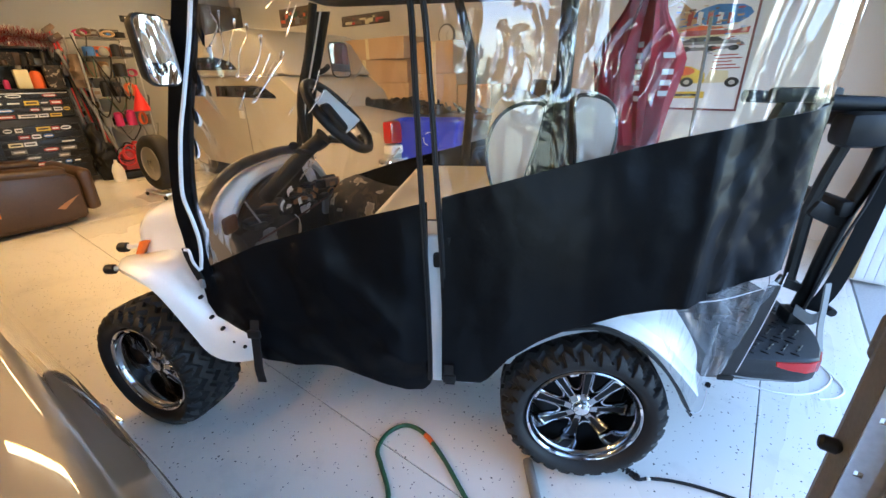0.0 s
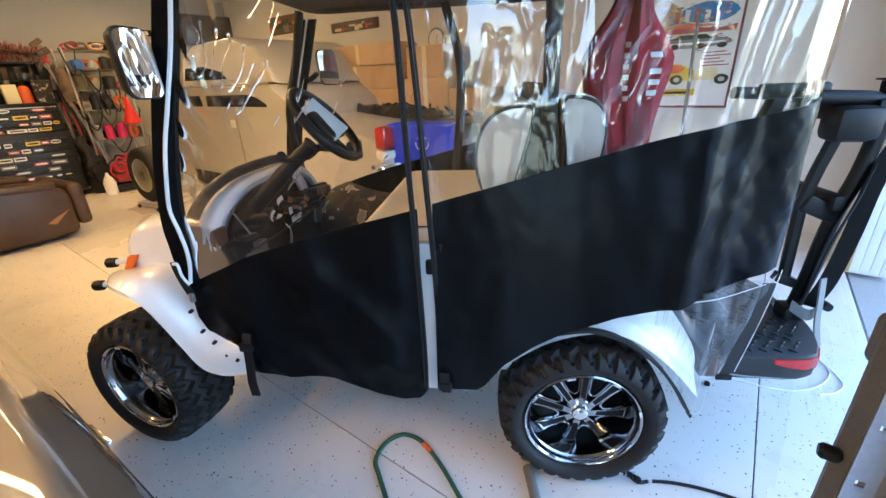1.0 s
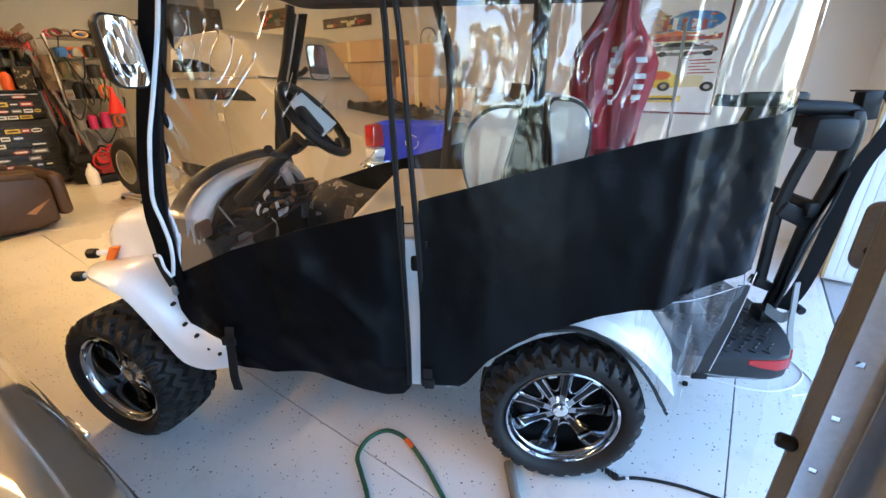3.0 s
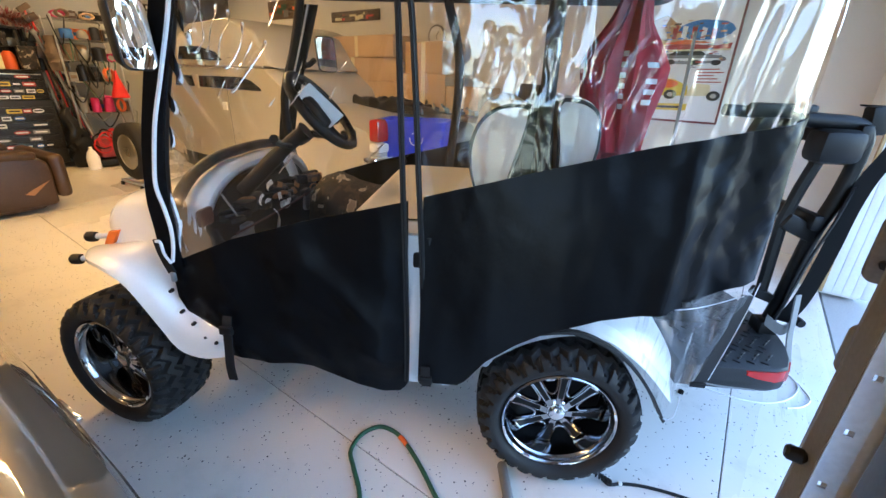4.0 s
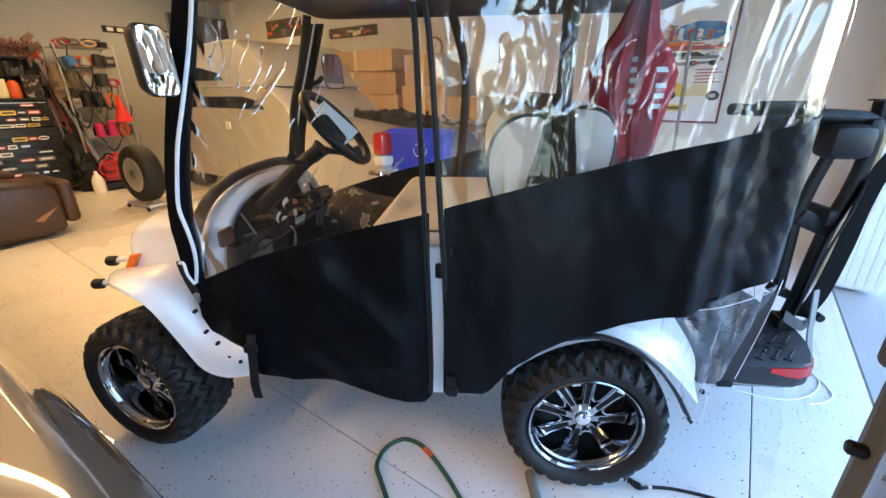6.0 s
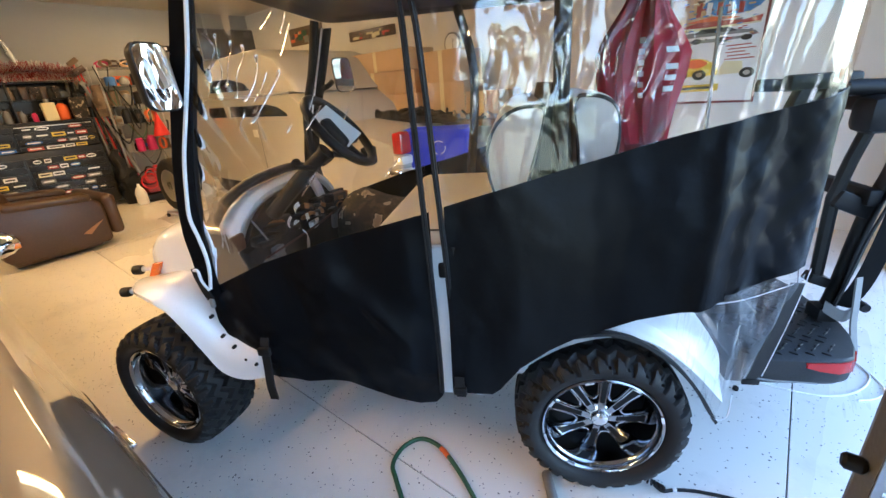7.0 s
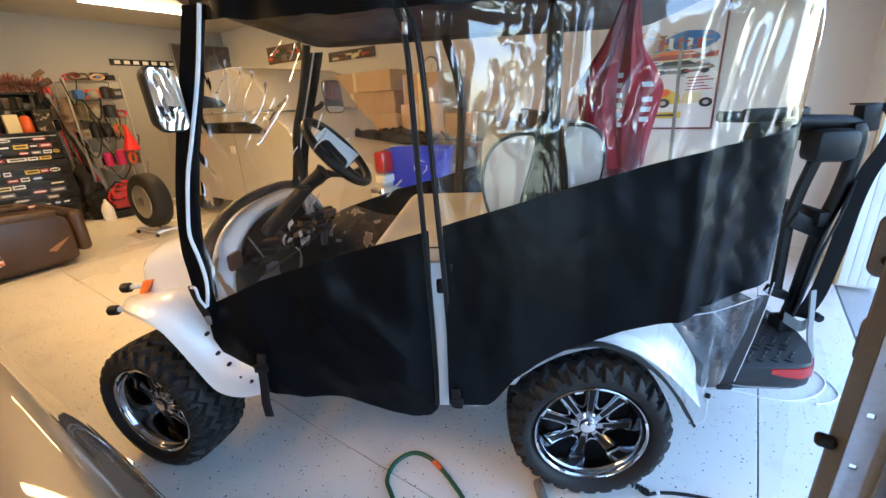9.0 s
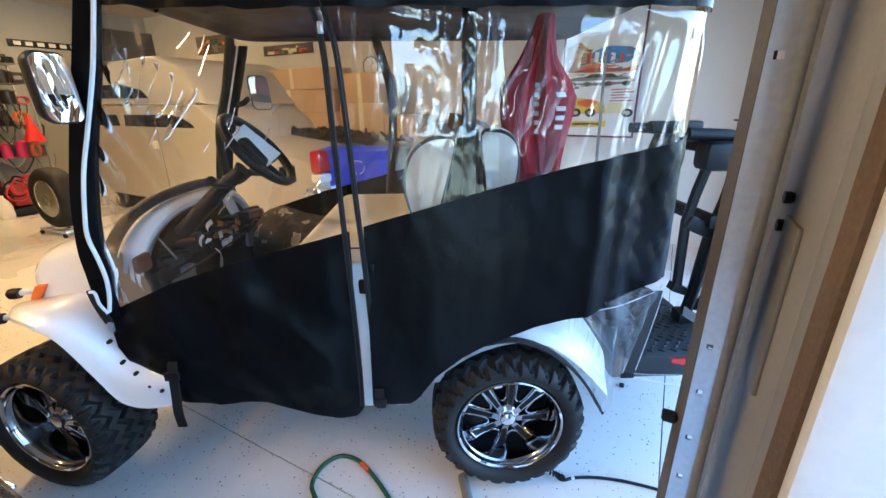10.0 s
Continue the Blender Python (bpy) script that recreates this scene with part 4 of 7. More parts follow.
# seat cushion and two back cushions, seen end-on
def cushion(outline, y0, y1, r, name, label):
    ob = Shape().prism(outline, "y", y0, y1, r).part(name, M_SEAT, cart, label)
    for y in (y0 + 0.004, y1 - 0.004):
        o = np.array(outline)
        c = o.mean(0)
        pts = [(p[0], y, p[1]) for p in c + (o - c) * (1 - 0.55 * r / np.abs(o - c).max())]
        Shape().rings([[Vector(p) + 0.0062 * (math.cos(b) * (Vector(p) - Vector((c[0], y, c[1]))).normalized() + math.sin(b) * Vector((0, 1, 0))) for b in [k * math.pi / 3 for k in range(6)]] for p in pts], True, False, True).part("piping", M_PIPEBLK, ob)
    return ob


cushion([(p[0] - 0.53, p[1] + 0.835) for p in rounded(0.46, 0.13, 0.055, 5)], 0.16, 1.06, 0.04, "seat_cushion", "off-white vinyl bench seat cushion")
BACK_F = [(-0.252, 0.90), (-0.300, 0.93), (-0.335, 1.00), (-0.353, 1.07), (-0.356, 1.135), (-0.338, 1.20), (-0.302, 1.243), (-0.256, 1.265), (-0.215, 1.268), (-0.182, 1.258), (-0.188, 1.20), (-0.204, 1.13), (-0.226, 1.05), (-0.243, 0.97)]
BACK_R = [(-0.088, 0.90), (-0.086, 1.00), (-0.094, 1.14), (-0.108, 1.275), (-0.060, 1.288), (-0.012, 1.273), (0.015, 1.240), (0.024, 1.18), (0.019, 1.12), (0.002, 1.06), (-0.028, 1.00), (-0.060, 0.93)]
cushion([(p.x, p.z) for p in smooth_run([(a, 0, b) for a, b in BACK_F], 3)], 0.16, 1.06, 0.030, "seat_back", "off-white vinyl seat back with black piping")
cushion([(p.x, p.z) for p in smooth_run([(a, 0, b) for a, b in BACK_R], 3)], 0.16, 1.06, 0.030, "rear_seat_back", "off-white vinyl rear seat back with black piping")
cushion([(p[0] + 0.30, p[1] + 0.835) for p in rounded(0.40, 0.12, 0.05, 5)], 0.16, 1.06, 0.04, "rear_seat_cushion", "off-white vinyl rear seat cushion")
Shape().box((-0.48, 0.6, 0.56), (0.44, 0.94, 0.40), 0.03).part("seat_box", M_BODY, cart, "white seat pod")
Shape().prism([(-0.245, 0.84), (-0.224, 1.05), (-0.190, 1.21), (-0.166, 1.315), (-0.138, 1.315), (-0.114, 1.22), (-0.096, 1.05), (-0.082, 0.84)], "y", 0.172, 1.0, 0.012).part("back_bracket", M_BLACKTRIM, cart, "black seat back bracket")
for z in (0.98, 1.06, 1.15):
    Shape().lathe([(0.001, 0.0), (0.010, 0.0), (0.011, 0.006), (0.011, 0.02), (0.001, 0.02)], 10, Matrix.Translation((-0.135, 0.165, z))).part("bolt", M_STEEL, cart)
Shape().tube(smooth_run([(-0.42, 0.10, 0.90), (-0.44, 0.09, 0.955), (-0.40, 0.09, 0.98), (-0.34, 0.10, 0.97)], 4), 0.014, 10).part("hip_restraint", M_BLACKTRIM, cart, "black hip restraint bar")
Shape().tube(smooth_run([(-0.42, CW - 0.10, 0.90), (-0.44, CW - 0.09, 0.955), (-0.40, CW - 0.09, 0.98), (-0.34, CW - 0.10, 0.97)], 4), 0.014, 10).part("hip_restraint", M_BLACKTRIM, cart, "black hip restraint bar")

# rear body shell with wheel arches
def rear_shell(far):
    sg = -1 if far else 1
    base = CW if far else 0.0
    top = [(-0.42, 0.73), (-0.3, 0.80), (-0.1, 0.80), (0.1, 0.78), (0.20, 0.722), (0.268, 0.632), (0.322, 0.553), (0.352, 0.490), (0.362, 0.41)]
    bot = [(-0.42, 0.385), (-0.360, 0.380), (-0.25, 0.482), (-0.12, 0.570), (0.02, 0.608), (0.11, 0.594), (0.19, 0.545), (0.26, 0.483), (0.345, 0.385)]
    t = smooth_run([(a, 0, b) for a, b in top], 5)
    b = smooth_run([(a, 0, c) for a, c in bot], 5)
    rings = []
    for k, (p, q) in enumerate(zip(t, b)):
        w = k / (len(t) - 1)
        ring = []
        for j in range(9):
            f = j / 8
            y = (0.15 - 0.085 * w) * (1 - f) ** 0.8 + 0.06 * f * (1 - f) - 0.006 * f ** 3 + 0.02 * w
            r = q * f + p * (1 - f)
            ring.append(Vector((r.x, base + sg * y, r.z)))
        ring.append(Vector((q.x, base + sg * 0.008, q.z - 0.004)))
        ring.append(Vector((q.x, base + sg * 0.05, q.z + 0.03)))
        ring.append(Vector((p.x - 0.01, base + sg * 0.22, p.z)))
        rings.append(ring)
    Shape().rings(rings).part("rear_fender", M_BODY, cart, "white rear body shell over the wheel")
    # black flexible arch lip that hangs loose behind the wheel
    lip = smooth_run([(-0.10, 0, 0.612), (-0.03, 0, 0.624), (0.02, 0, 0.622), (0.085, 0, 0.600), (0.145, 0, 0.562), (0.207, 0, 0.505), (0.265, 0, 0.430), (0.305, 0, 0.362), (0.328, 0, 0.322)], 5)
    Shape().rings([[Vector((p.x + 0.003, base + sg * (-0.014), p.z + 0.003)), Vector((p.x - 0.003, base + sg * (-0.016), p.z - 0.005)), Vector((p.x - 0.004, base + sg * 0.010, p.z - 0.008)), Vector((p.x + 0.003, base + sg * 0.010, p.z + 0.001))] for p in lip]).part("arch_lip", M_TYRE, cart, "black rubber wheel arch lip")


rear_shell(False)
rear_shell(True)
Shape().box((0.02, 0.6, 0.68), (0.60, 0.90, 0.16), 0.04).part("rear_deck", M_BODY, cart, "white rear deck")
Shape().box((-0.42, 0.095, 0.56), (0.16, 0.03, 0.46), 0.012).part("side_panel", M_BODY, cart, "white panel beside the seat")
Shape().box((-0.492, 0.070, 0.60), (0.085, 0.03, 0.56), 0.012, Matrix.Rotation(radians(-2), 4, "Y")).part("side_pillar", M_BODY, cart, "white side pillar under the seat")
Shape().box((-0.475, 0.060, 0.80), (0.06, 0.035, 0.05), 0.008).part("latch_block", M_BLACKTRIM, cart)
Shape().tube(smooth_run([(-0.46, 0.055, 0.79), (-0.452, 0.05, 0.83), (-0.455, 0.05, 0.88)], 4), 0.012, 8).part("latch_bar", M_BLACKTRIM, cart)
Shape().box((0.0, 0.6, 0.27), (1.0, 0.10, 0.10), 0.02).part("frame_rail", M_BLACKTRIM, cart)
for x in (0.0, -1.66):
    Shape().tube([(x, 0.12, TR), (x, CW - 0.12, TR)], 0.045, 12).part("axle", M_BLACKTRIM, cart)
Shape().box((-0.85, 0.6, 0.30), (1.6, 0.55, 0.06), 0.01).part("chassis", M_BLACKTRIM, cart)

# rear foot step with tail lamps and tread plate
step = new("foot_step")
step.parent = cart
step["label"] = "grey-black plastic rear foot step with a tread plate"
out = [(0.44, 0.20), (0.70, 0.20), (0.78, 0.205), (0.828, 0.223), (0.868, 0.28), (0.905, 0.36), (0.925, 0.44), (0.925, 0.76), (0.905, 0.84), (0.868, 0.92), (0.828, 0.977), (0.78, 0.995), (0.70, 1.0), (0.44, 1.0)]
s = Shape()
rings = []
c = np.mean(out, 0)
for z, f in ((0.296, 0.93), (0.303, 0.965), (0.32, 0.99), (0.355, 1.0), (0.387, 1.0), (0.400, 0.992), (0.405, 0.975)):
    rings.append([(*(c + (np.array(p) - c) * f), z) for p in out])
s.rings(rings)
s.part("step_body", M_STEP, step)
for y in (0.235, CW - 0.235):
    sg = 1 if y < 0.6 else -1
    pts = [(0.68, 0.197), (0.72, 0.1975), (0.782, 0.2025), (0.831, 0.221), (0.871, 0.278)]
    pts = [(a, b if sg > 0 else CW - b) for a, b in pts]
    s = Shape()
    s.rings([[(a, b, 0.378 - 0.024 * min(1, i * 0.5)), (a, b, 0.396), (a - 0.02, b + 0.02 * sg, 0.396), (a - 0.02, b + 0.02 * sg, 0.378 - 0.024 * min(1, i * 0.5))] for i, (a, b) in enumerate(pts)])
    s.part("tail_lamp", M_REDLENS, step, "red tail lamp lens")
    Shape().tube([(0.50, y - 0.040 * sg, 0.336), (0.60, y - 0.0405 * sg, 0.324), (0.72, y - 0.040 * sg, 0.320)], 0.003, 6).part("seam", M_GREYPLAS, step)
lug = Shape().box((0, 0, 0), (0.026, 0.007, 0.006), 0.0022, seg=1)
lug_mesh = None
for i in range(16):
    for j in range(14):
        x, y = 0.51 + 0.0245 * i, 0.240 + 0.052 * j + (0.026 if i % 2 else 0)
        if y > 0.95 or (y > 0.52 and x < 0.62) or x - 0.79 > 0.45 * (y - 0.24):
            continue
        m = Matrix.Translation((x, y, 0.4065)) @ Matrix.Rotation(radians(40 if (i + j) % 2 else -40), 4, "Z")
        if lug_mesh is None:
            o = lug.part("tread_lug", M_BLACKTRIM, step)
            lug_mesh = o.data
        else:
            o = new("tread_lug", lug_mesh)
            o.parent = step
        o.matrix_basis = m
Shape().prism([(0.40, 0.38), (0.70, 0.38), (0.60, 0.49), (0.44, 0.51)], "y", 0.50, 0.98, 0.02).part("step_riser", M_BLACKTRIM, step)

# bag holder at the back: curved upright, crossbars, straps
bag = new("bag_holder")
bag.parent = cart
bag["label"] = "black steel bag holder frame with webbing straps"
for y in (0.50, 1.0):
    Shape().tube(smooth_run([(0.895, y, 0.40), (0.918, y, 0.55), (0.930, y, 0.70), (0.946, y, 0.84), (0.975, y, 0.96), (0.992, y, 1.10), (0.988, y, 1.185), (0.95, y, 1.222), (0.84, y, 1.231), (0.76, y, 1.235)], 5), 0.026, 10).part("upright", M_BLACKTRIM, bag)
for y in (0.49, 0.98):
    Shape().box((0.885, y, 0.428), (0.075, 0.08, 0.06), 0.012).part("foot_bracket", M_BLACKTRIM, bag)
for x, z, w in ((0.955, 1.185, 0.085), (0.915, 0.88, 0.06)):
    Shape().box((x, 0.73, z), (0.045, 0.56, w), 0.014).part("cross_bar", M_BLACKTRIM, bag)
Shape().box((0.878, 0.47, 1.152), (0.145, 0.11, 0.115), 0.03).part("bag_cradle", M_BLACKTRIM, bag, "padded black cradle")
Shape().box((0.882, 0.50, 0.850), (0.13, 0.05, 0.062), 0.010, Matrix.Rotation(radians(24), 4, "Y")).part("side_arm", M_BLACKTRIM, bag)
Shape().box((0.83, 0.72, 1.25), (0.23, 0.07, 0.055), 0.014).part("far_arm", M_BLACKTRIM, bag)
Shape().box((0.77, 0.72, 1.18), (0.06, 0.06, 0.14), 0.014, Matrix.Rotation(radians(18), 4, "Y")).part("far_pad", M_BLACKTRIM, bag)
Shape().box((0.84, 0.50, 0.562), (0.070, 0.05, 0.036), 0.004, Matrix.Rotation(radians(20), 4, "Y")).part("peg", M_BLACKTRIM, bag)
Shape().tube([(0.868, 0.50, 1.11), (0.850, 0.51, 1.0), (0.828, 0.51, 0.87), (0.836, 0.50, 0.57)], 0.021, 8).part("inner_stay", M_BLACKTRIM, bag)


def strap(pts, w, name, parent, material, label="", side=(0, 0, 1), thick=0.003):
    """A flat ribbon: width along side, with a little thickness."""
    p = smooth_run(pts, 5)
    sd = Vector(side).normalized()
    rings = []
    for i, q in enumerate(p):
        d = (p[min(i + 1, len(p) - 1)] - p[max(i - 1, 0)]).normalized()
        nn = d.cross(sd).normalized()
        rings.append([q + sd * w / 2 + nn * thick, q - sd * w / 2 + nn * thick, q - sd * w / 2 - nn * thick, q + sd * w / 2 - nn * thick])
    return Shape().rings(rings).part(name, material, parent, label, smooth=False)


Shape().box((1.012, 0.515, 1.238), (0.060, 0.050, 0.095), 0.008, Matrix.Rotation(radians(-6), 4, "Y")).part("buckle_block", M_BLACKTRIM, bag, "black plastic buckle block")
strap([(1.000, 0.545, 1.285), (1.050, 0.490, 1.275), (1.072, 0.455, 1.215), (1.052, 0.452, 1.140), (1.022, 0.460, 1.050), (1.006, 0.465, 0.930), (1.000, 0.47, 0.76), (0.975, 0.47, 0.57), (0.935, 0.47, 0.46)], 0.052, "strap", bag, M_WEB, "broad black webbing strap", (0.8, -0.6, 0))
strap([(1.00, 0.47, 1.02), (0.965, 0.45, 0.90), (0.925, 0.44, 0.76), (0.905, 0.44, 0.62), (0.900, 0.46, 0.48)], 0.06, "strap", bag, M_WEB, "black webbing strap", (0.7, 0.7, 0))
strap([(0.925, 0.43, 0.60), (0.930, 0.415, 0.50), (0.935, 0.405, 0.42), (0.965, 0.40, 0.30)], 0.03, "strap_end", bag, M_GREYPLAS, "grey loose strap end", (0.9, 0.4, 0))
strap([(0.86, 0.455, 0.47), (0.91, 0.425, 0.445), (0.965, 0.45, 0.47)], 0.045, "strap_loop", bag, M_GREYPLAS, "grey strap loop", (0, 0, 1))
Shape().lathe([(0.001, -0.02), (0.016, -0.02), (0.018, 0.0), (0.016, 0.02), (0.001, 0.02)], 14, Matrix.Translation((0.978, 0.45, 0.475))).part("knob", M_BLACKTRIM, bag)

# roof and struts
ROOF = 1.66
roof_out = [(x - 0.38, y + 0.6) for x, y in rounded(1.66, 1.16, 0.10, 6)]
s = Shape()
c = np.mean(roof_out, 0)
s.rings([[(*(c + (np.array(p) - c) * f), ROOF + z) for p in roof_out] for z, f in ((0.015, 0.93), (0.0, 0.965), (0.0, 0.985), (0.012, 1.0), (0.045, 1.0), (0.062, 0.985), (0.075, 0.94), (0.085, 0.6))])
s.part("roof", M_BLACKTRIM, cart, "black moulded roof canopy")
for y in (0.10, CW - 0.10):
    lean = 0.0 if y < 0.6 else -0.10
    Shape().tube(smooth_run([(-1.315, y, 0.70), (-1.325 + 0.4 * lean, y, 0.95), (-1.275 + lean, y, 1.2), (-1.195 + lean, y, 1.45), (-1.14 + lean, y, ROOF + 0.01)], 5), 0.015 if y < 0.6 else 0.021, 10).part("front_strut", M_BLACKTRIM, cart, "black windscreen strut")
    Shape().tube(smooth_run([(-0.145, y + 0.03, 0.90), (-0.145, y + 0.03, 1.25), (-0.15, y, 1.45), (-0.15, y, ROOF + 0.01)] if y < 0.6 else [(-0.50, y, 0.86), (-0.47, y, 1.15), (-0.465, y, 1.42), (-0.53, y, ROOF + 0.01)], 5), 0.022, 10).part("rear_strut", M_BLACKTRIM, cart, "black roof strut")
# wing mirrors
for y, sg, turn in ((-0.03, 1, -10), (CW + 0.02, -1, -50)):
    mir = new("wing_mirror")
    mir.parent = cart
    mir["label"] = "black-framed rectangular wing mirror"
    a = -1.215
    outl = [(p[0] - 0.10 * p[1], p[1]) for p in rounded(0.102, 0.172, 0.026)]
    mm = Matrix.Translation((a - 0.002 if sg > 0 else a + 0.035, y, 1.403 if sg > 0 else 1.42)) @ Matrix.Rotation(radians(turn), 4, "Z") @ Matrix.Rotation(radians(3), 4, "Y")
    s = Shape()
    s.rings([[tuple(mm @ Vector((x0, p[0] * f, p[1] * f))) for p in outl] for x0, f in ((-0.035, 0.6), (-0.02, 0.9), (0.0, 1.0), (0.010, 1.0), (0.012, 0.95))])
    s.part("housing", M_BLACKTRIM, mir)
    s = Shape()
    s.rings([[tuple(mm @ Vector((x0, p[0] * f, p[1] * f))) for p in outl] for x0, f in ((0.0125, 0.945), (0.0145, 0.94))])
    s.part("mirror_glass", M_MIRROR, mir, "mirror glass", smooth=False)
    Shape().tube(smooth_run([(-1.25, y + 0.12 * sg, 1.36), (-1.235, y + 0.085 * sg, 1.37), (-1.225, y + 0.05 * sg, 1.39)], 4), 0.014, 8).part("arm", M_BLACKTRIM, mir)

# ---- the enclosure: black canvas doors with clear vinyl windows ----
cover = thing("cart_enclosure", "black canvas and clear vinyl golf cart enclosure with zip doors", "cart cover")
TOP = [(-1.32, 0.72), (-1.28, 0.745), (-1.1, 0.825), (-0.88, 0.895), (-0.53, 0.985), (-0.48, 1.0), (-0.13, 1.10), (0.15, 1.175), (0.54, 1.262), (0.70, 1.28), (1.2, 1.30)]
LOW_F = [(-1.32, 0.60), (-1.30, 0.545), (-1.26, 0.49), (-1.20, 0.435), (-1.14, 0.395), (-1.0, 0.375), (-0.86, 0.362), (-0.70, 0.325), (-0.60, 0.295), (-0.55, 0.285), (-0.525, 0.31), (-0.51, 0.35)]
LOW_R = [(-0.475, 0.388), (-0.40, 0.388), (-0.345, 0.390), (-0.32, 0.41), (-0.258, 0.498), (-0.173, 0.568), (-0.093, 0.618), (0.063, 0.682), (0.197, 0.716), (0.30, 0.742), (0.36, 0.760), (0.43, 0.787), (0.50, 0.800), (0.56, 0.797), (0.63, 0.792)]
BEND, RAD = 0.42, 0.12


def plan(s, z):
    """Where the side sheet stands, s metres from its front edge, at height z: straight along the side, then round the back corner."""
    base = 0.052 + 0.02 * max(0, (z - 1.0)) - 0.012 * math.sin(max(0, min(1, (1.1 - z) / 0.8)) * 3.1)
    x = s
    if x <= BEND:
        return x, base
    a = (x - BEND) / RAD
    if a < math.pi / 2:
        return BEND + RAD * math.sin(a), base + RAD * (1 - math.cos(a))
    return BEND + RAD, base + RAD + (x - BEND - RAD * math.pi / 2)


def ripple(s, z, amp):
    fold = math.sin(s * 23 + 2.2 * wob(s * 2, z * 1.5, 3)) * (0.5 + 0.5 * wob(s * 3, z * 2, 7))
    return amp * fold + 0.8 * amp * wob(s * 7 + 2 * z, z * 4, 1) + 0.35 * amp * wob(s * 17, z * 13, 5)


def crease(s, z, k, sx, sz):
    """Sharp-ridged random creases."""
    return 1 - 2 * abs(wob(s * sx, z * sz, k))


def step01(a, b, x):
    t = max(0, min(1, (x - a) / (b - a)))
    return t * t * (3 - 2 * t)


def canvas_front(u, v):
    s = -1.32 + u * (-0.520 + 1.32)
    lo, hi = along(LOW_F, s), along(TOP, s)
    z = lo + (hi - lo) * v
    x, y = plan(s, z)
    q = ripple(s, z, 0.008) + 0.005 * crease(s + z, z - s, 2, 3.5, 2)
    return x, y + q - 0.034 * crease(0.75 * s + 0.66 * z, 0.66 * s - 0.75 * z, 12, 6, 1.4) * step01(-1.3, -1.15, s) * (1 - step01(-0.62, -0.54, s)) * (1 - v) - 0.010 * math.sin(math.pi * v) * math.sin(math.pi * u) + 0.012 * (1 - v) ** 3 * wob(s * 5, 1, 1), z


def canvas_rear(u, v):
    s = -0.475 + u * (0.63 + 0.475)
    lo, hi = along(LOW_R, s), along(TOP, s)
    z = lo + (hi - lo) * v
    x, y = plan(s, z)
    hem = 0.25 + 0.75 * step01(0.0, 0.35, v)
    q = hem * ripple(s, z, 0.006 + 0.004 * max(0, min(1, s / 0.4))) + hem * 0.004 * step01(0.1, 0.3, s) * crease(s - 0.6 * z, z, 6, 11, 6) + hem * 0.004 * step01(0.25, 0.42, s) * crease(s + 0.7 * z, z - 0.5 * s, 15, 14, 5) - 0.016 * math.exp(-((s - 0.21 - 0.10 * (z - 0.6)) / 0.035) ** 2) - 0.012 * math.exp(-((s - 0.30 - 0.08 * (z - 0.6)) / 0.03) ** 2) - 0.014 * math.sin(math.pi * v) * math.exp(-((s - 0.1) / 0.35) ** 2) - 0.064 * (1 - v) ** 1.4 * (1 - step01(0.2, 0.42, s))
    return (x, y + q, z) if s < BEND + 0.10 else (x + q, y, z)


Shape().sheet(canvas_front, 90, 50, 0.004, (0, 1, 0)).part("door_canvas", M_CANVAS, cover, "black canvas front door panel")
Shape().sheet(canvas_rear, 170, 70, 0.004, (-0.3, 1, 0)).part("rear_canvas", M_CANVAS, cover, "black canvas rear panel with soft folds")


def strokes(s, z, lines, back=3.0):
    """Sharp narrow creases along short slanting lines (s0, z0, s1, z1, width, height)."""
    q = 0.0
    for k, (s0, z0, s1, z1, w, a) in enumerate(lines):
        t = (z - z0) / (z1 - z0)
        if -0.3 < t < 1.3:
            d = (s - s0 - (s1 - s0) * t - 0.4 * w * math.sin(40 * z + 2 * k) - 0.8 * w * wob(k * 3.1, z * 14, 4)) / w
            if abs(d) < 4:
                q += a * (max(0, min(1, d + 0.5)) - step01(0.5, back, d)) * step01(-0.25, 0.1, t) * (1 - step01(0.85, 1.25, t)) * (0.97 + 0.3 * wob(k * 2.3, z * 25, 8))
    return q


FRONT_CREASES = [(-1.128, 1.43, -1.115, 1.49, 0.012, 0.0175), (-1.113, 1.39, -1.090, 1.49, 0.013, 0.019), (-1.086, 1.385, -1.060, 1.468, 0.013, 0.019),
                 (-1.062, 1.355, -1.030, 1.455, 0.014, 0.0205), (-1.035, 1.345, -0.990, 1.43, 0.015, 0.022), (-1.02, 1.285, -0.935, 1.385, 0.014, 0.0205)]
rn = random.Random(61)
for k in range(15):
    # short slanting sparkles scattered over the sheet
    s0, z0, d = rn.uniform(-1.08, -0.60), rn.uniform(1.02, 1.52), rn.uniform(0.015, 0.06)
    FRONT_CREASES.append((s0, z0, s0 + d * rn.uniform(0.3, 1.0), z0 + d, 0.0045, rn.uniform(0.004, 0.0065)))
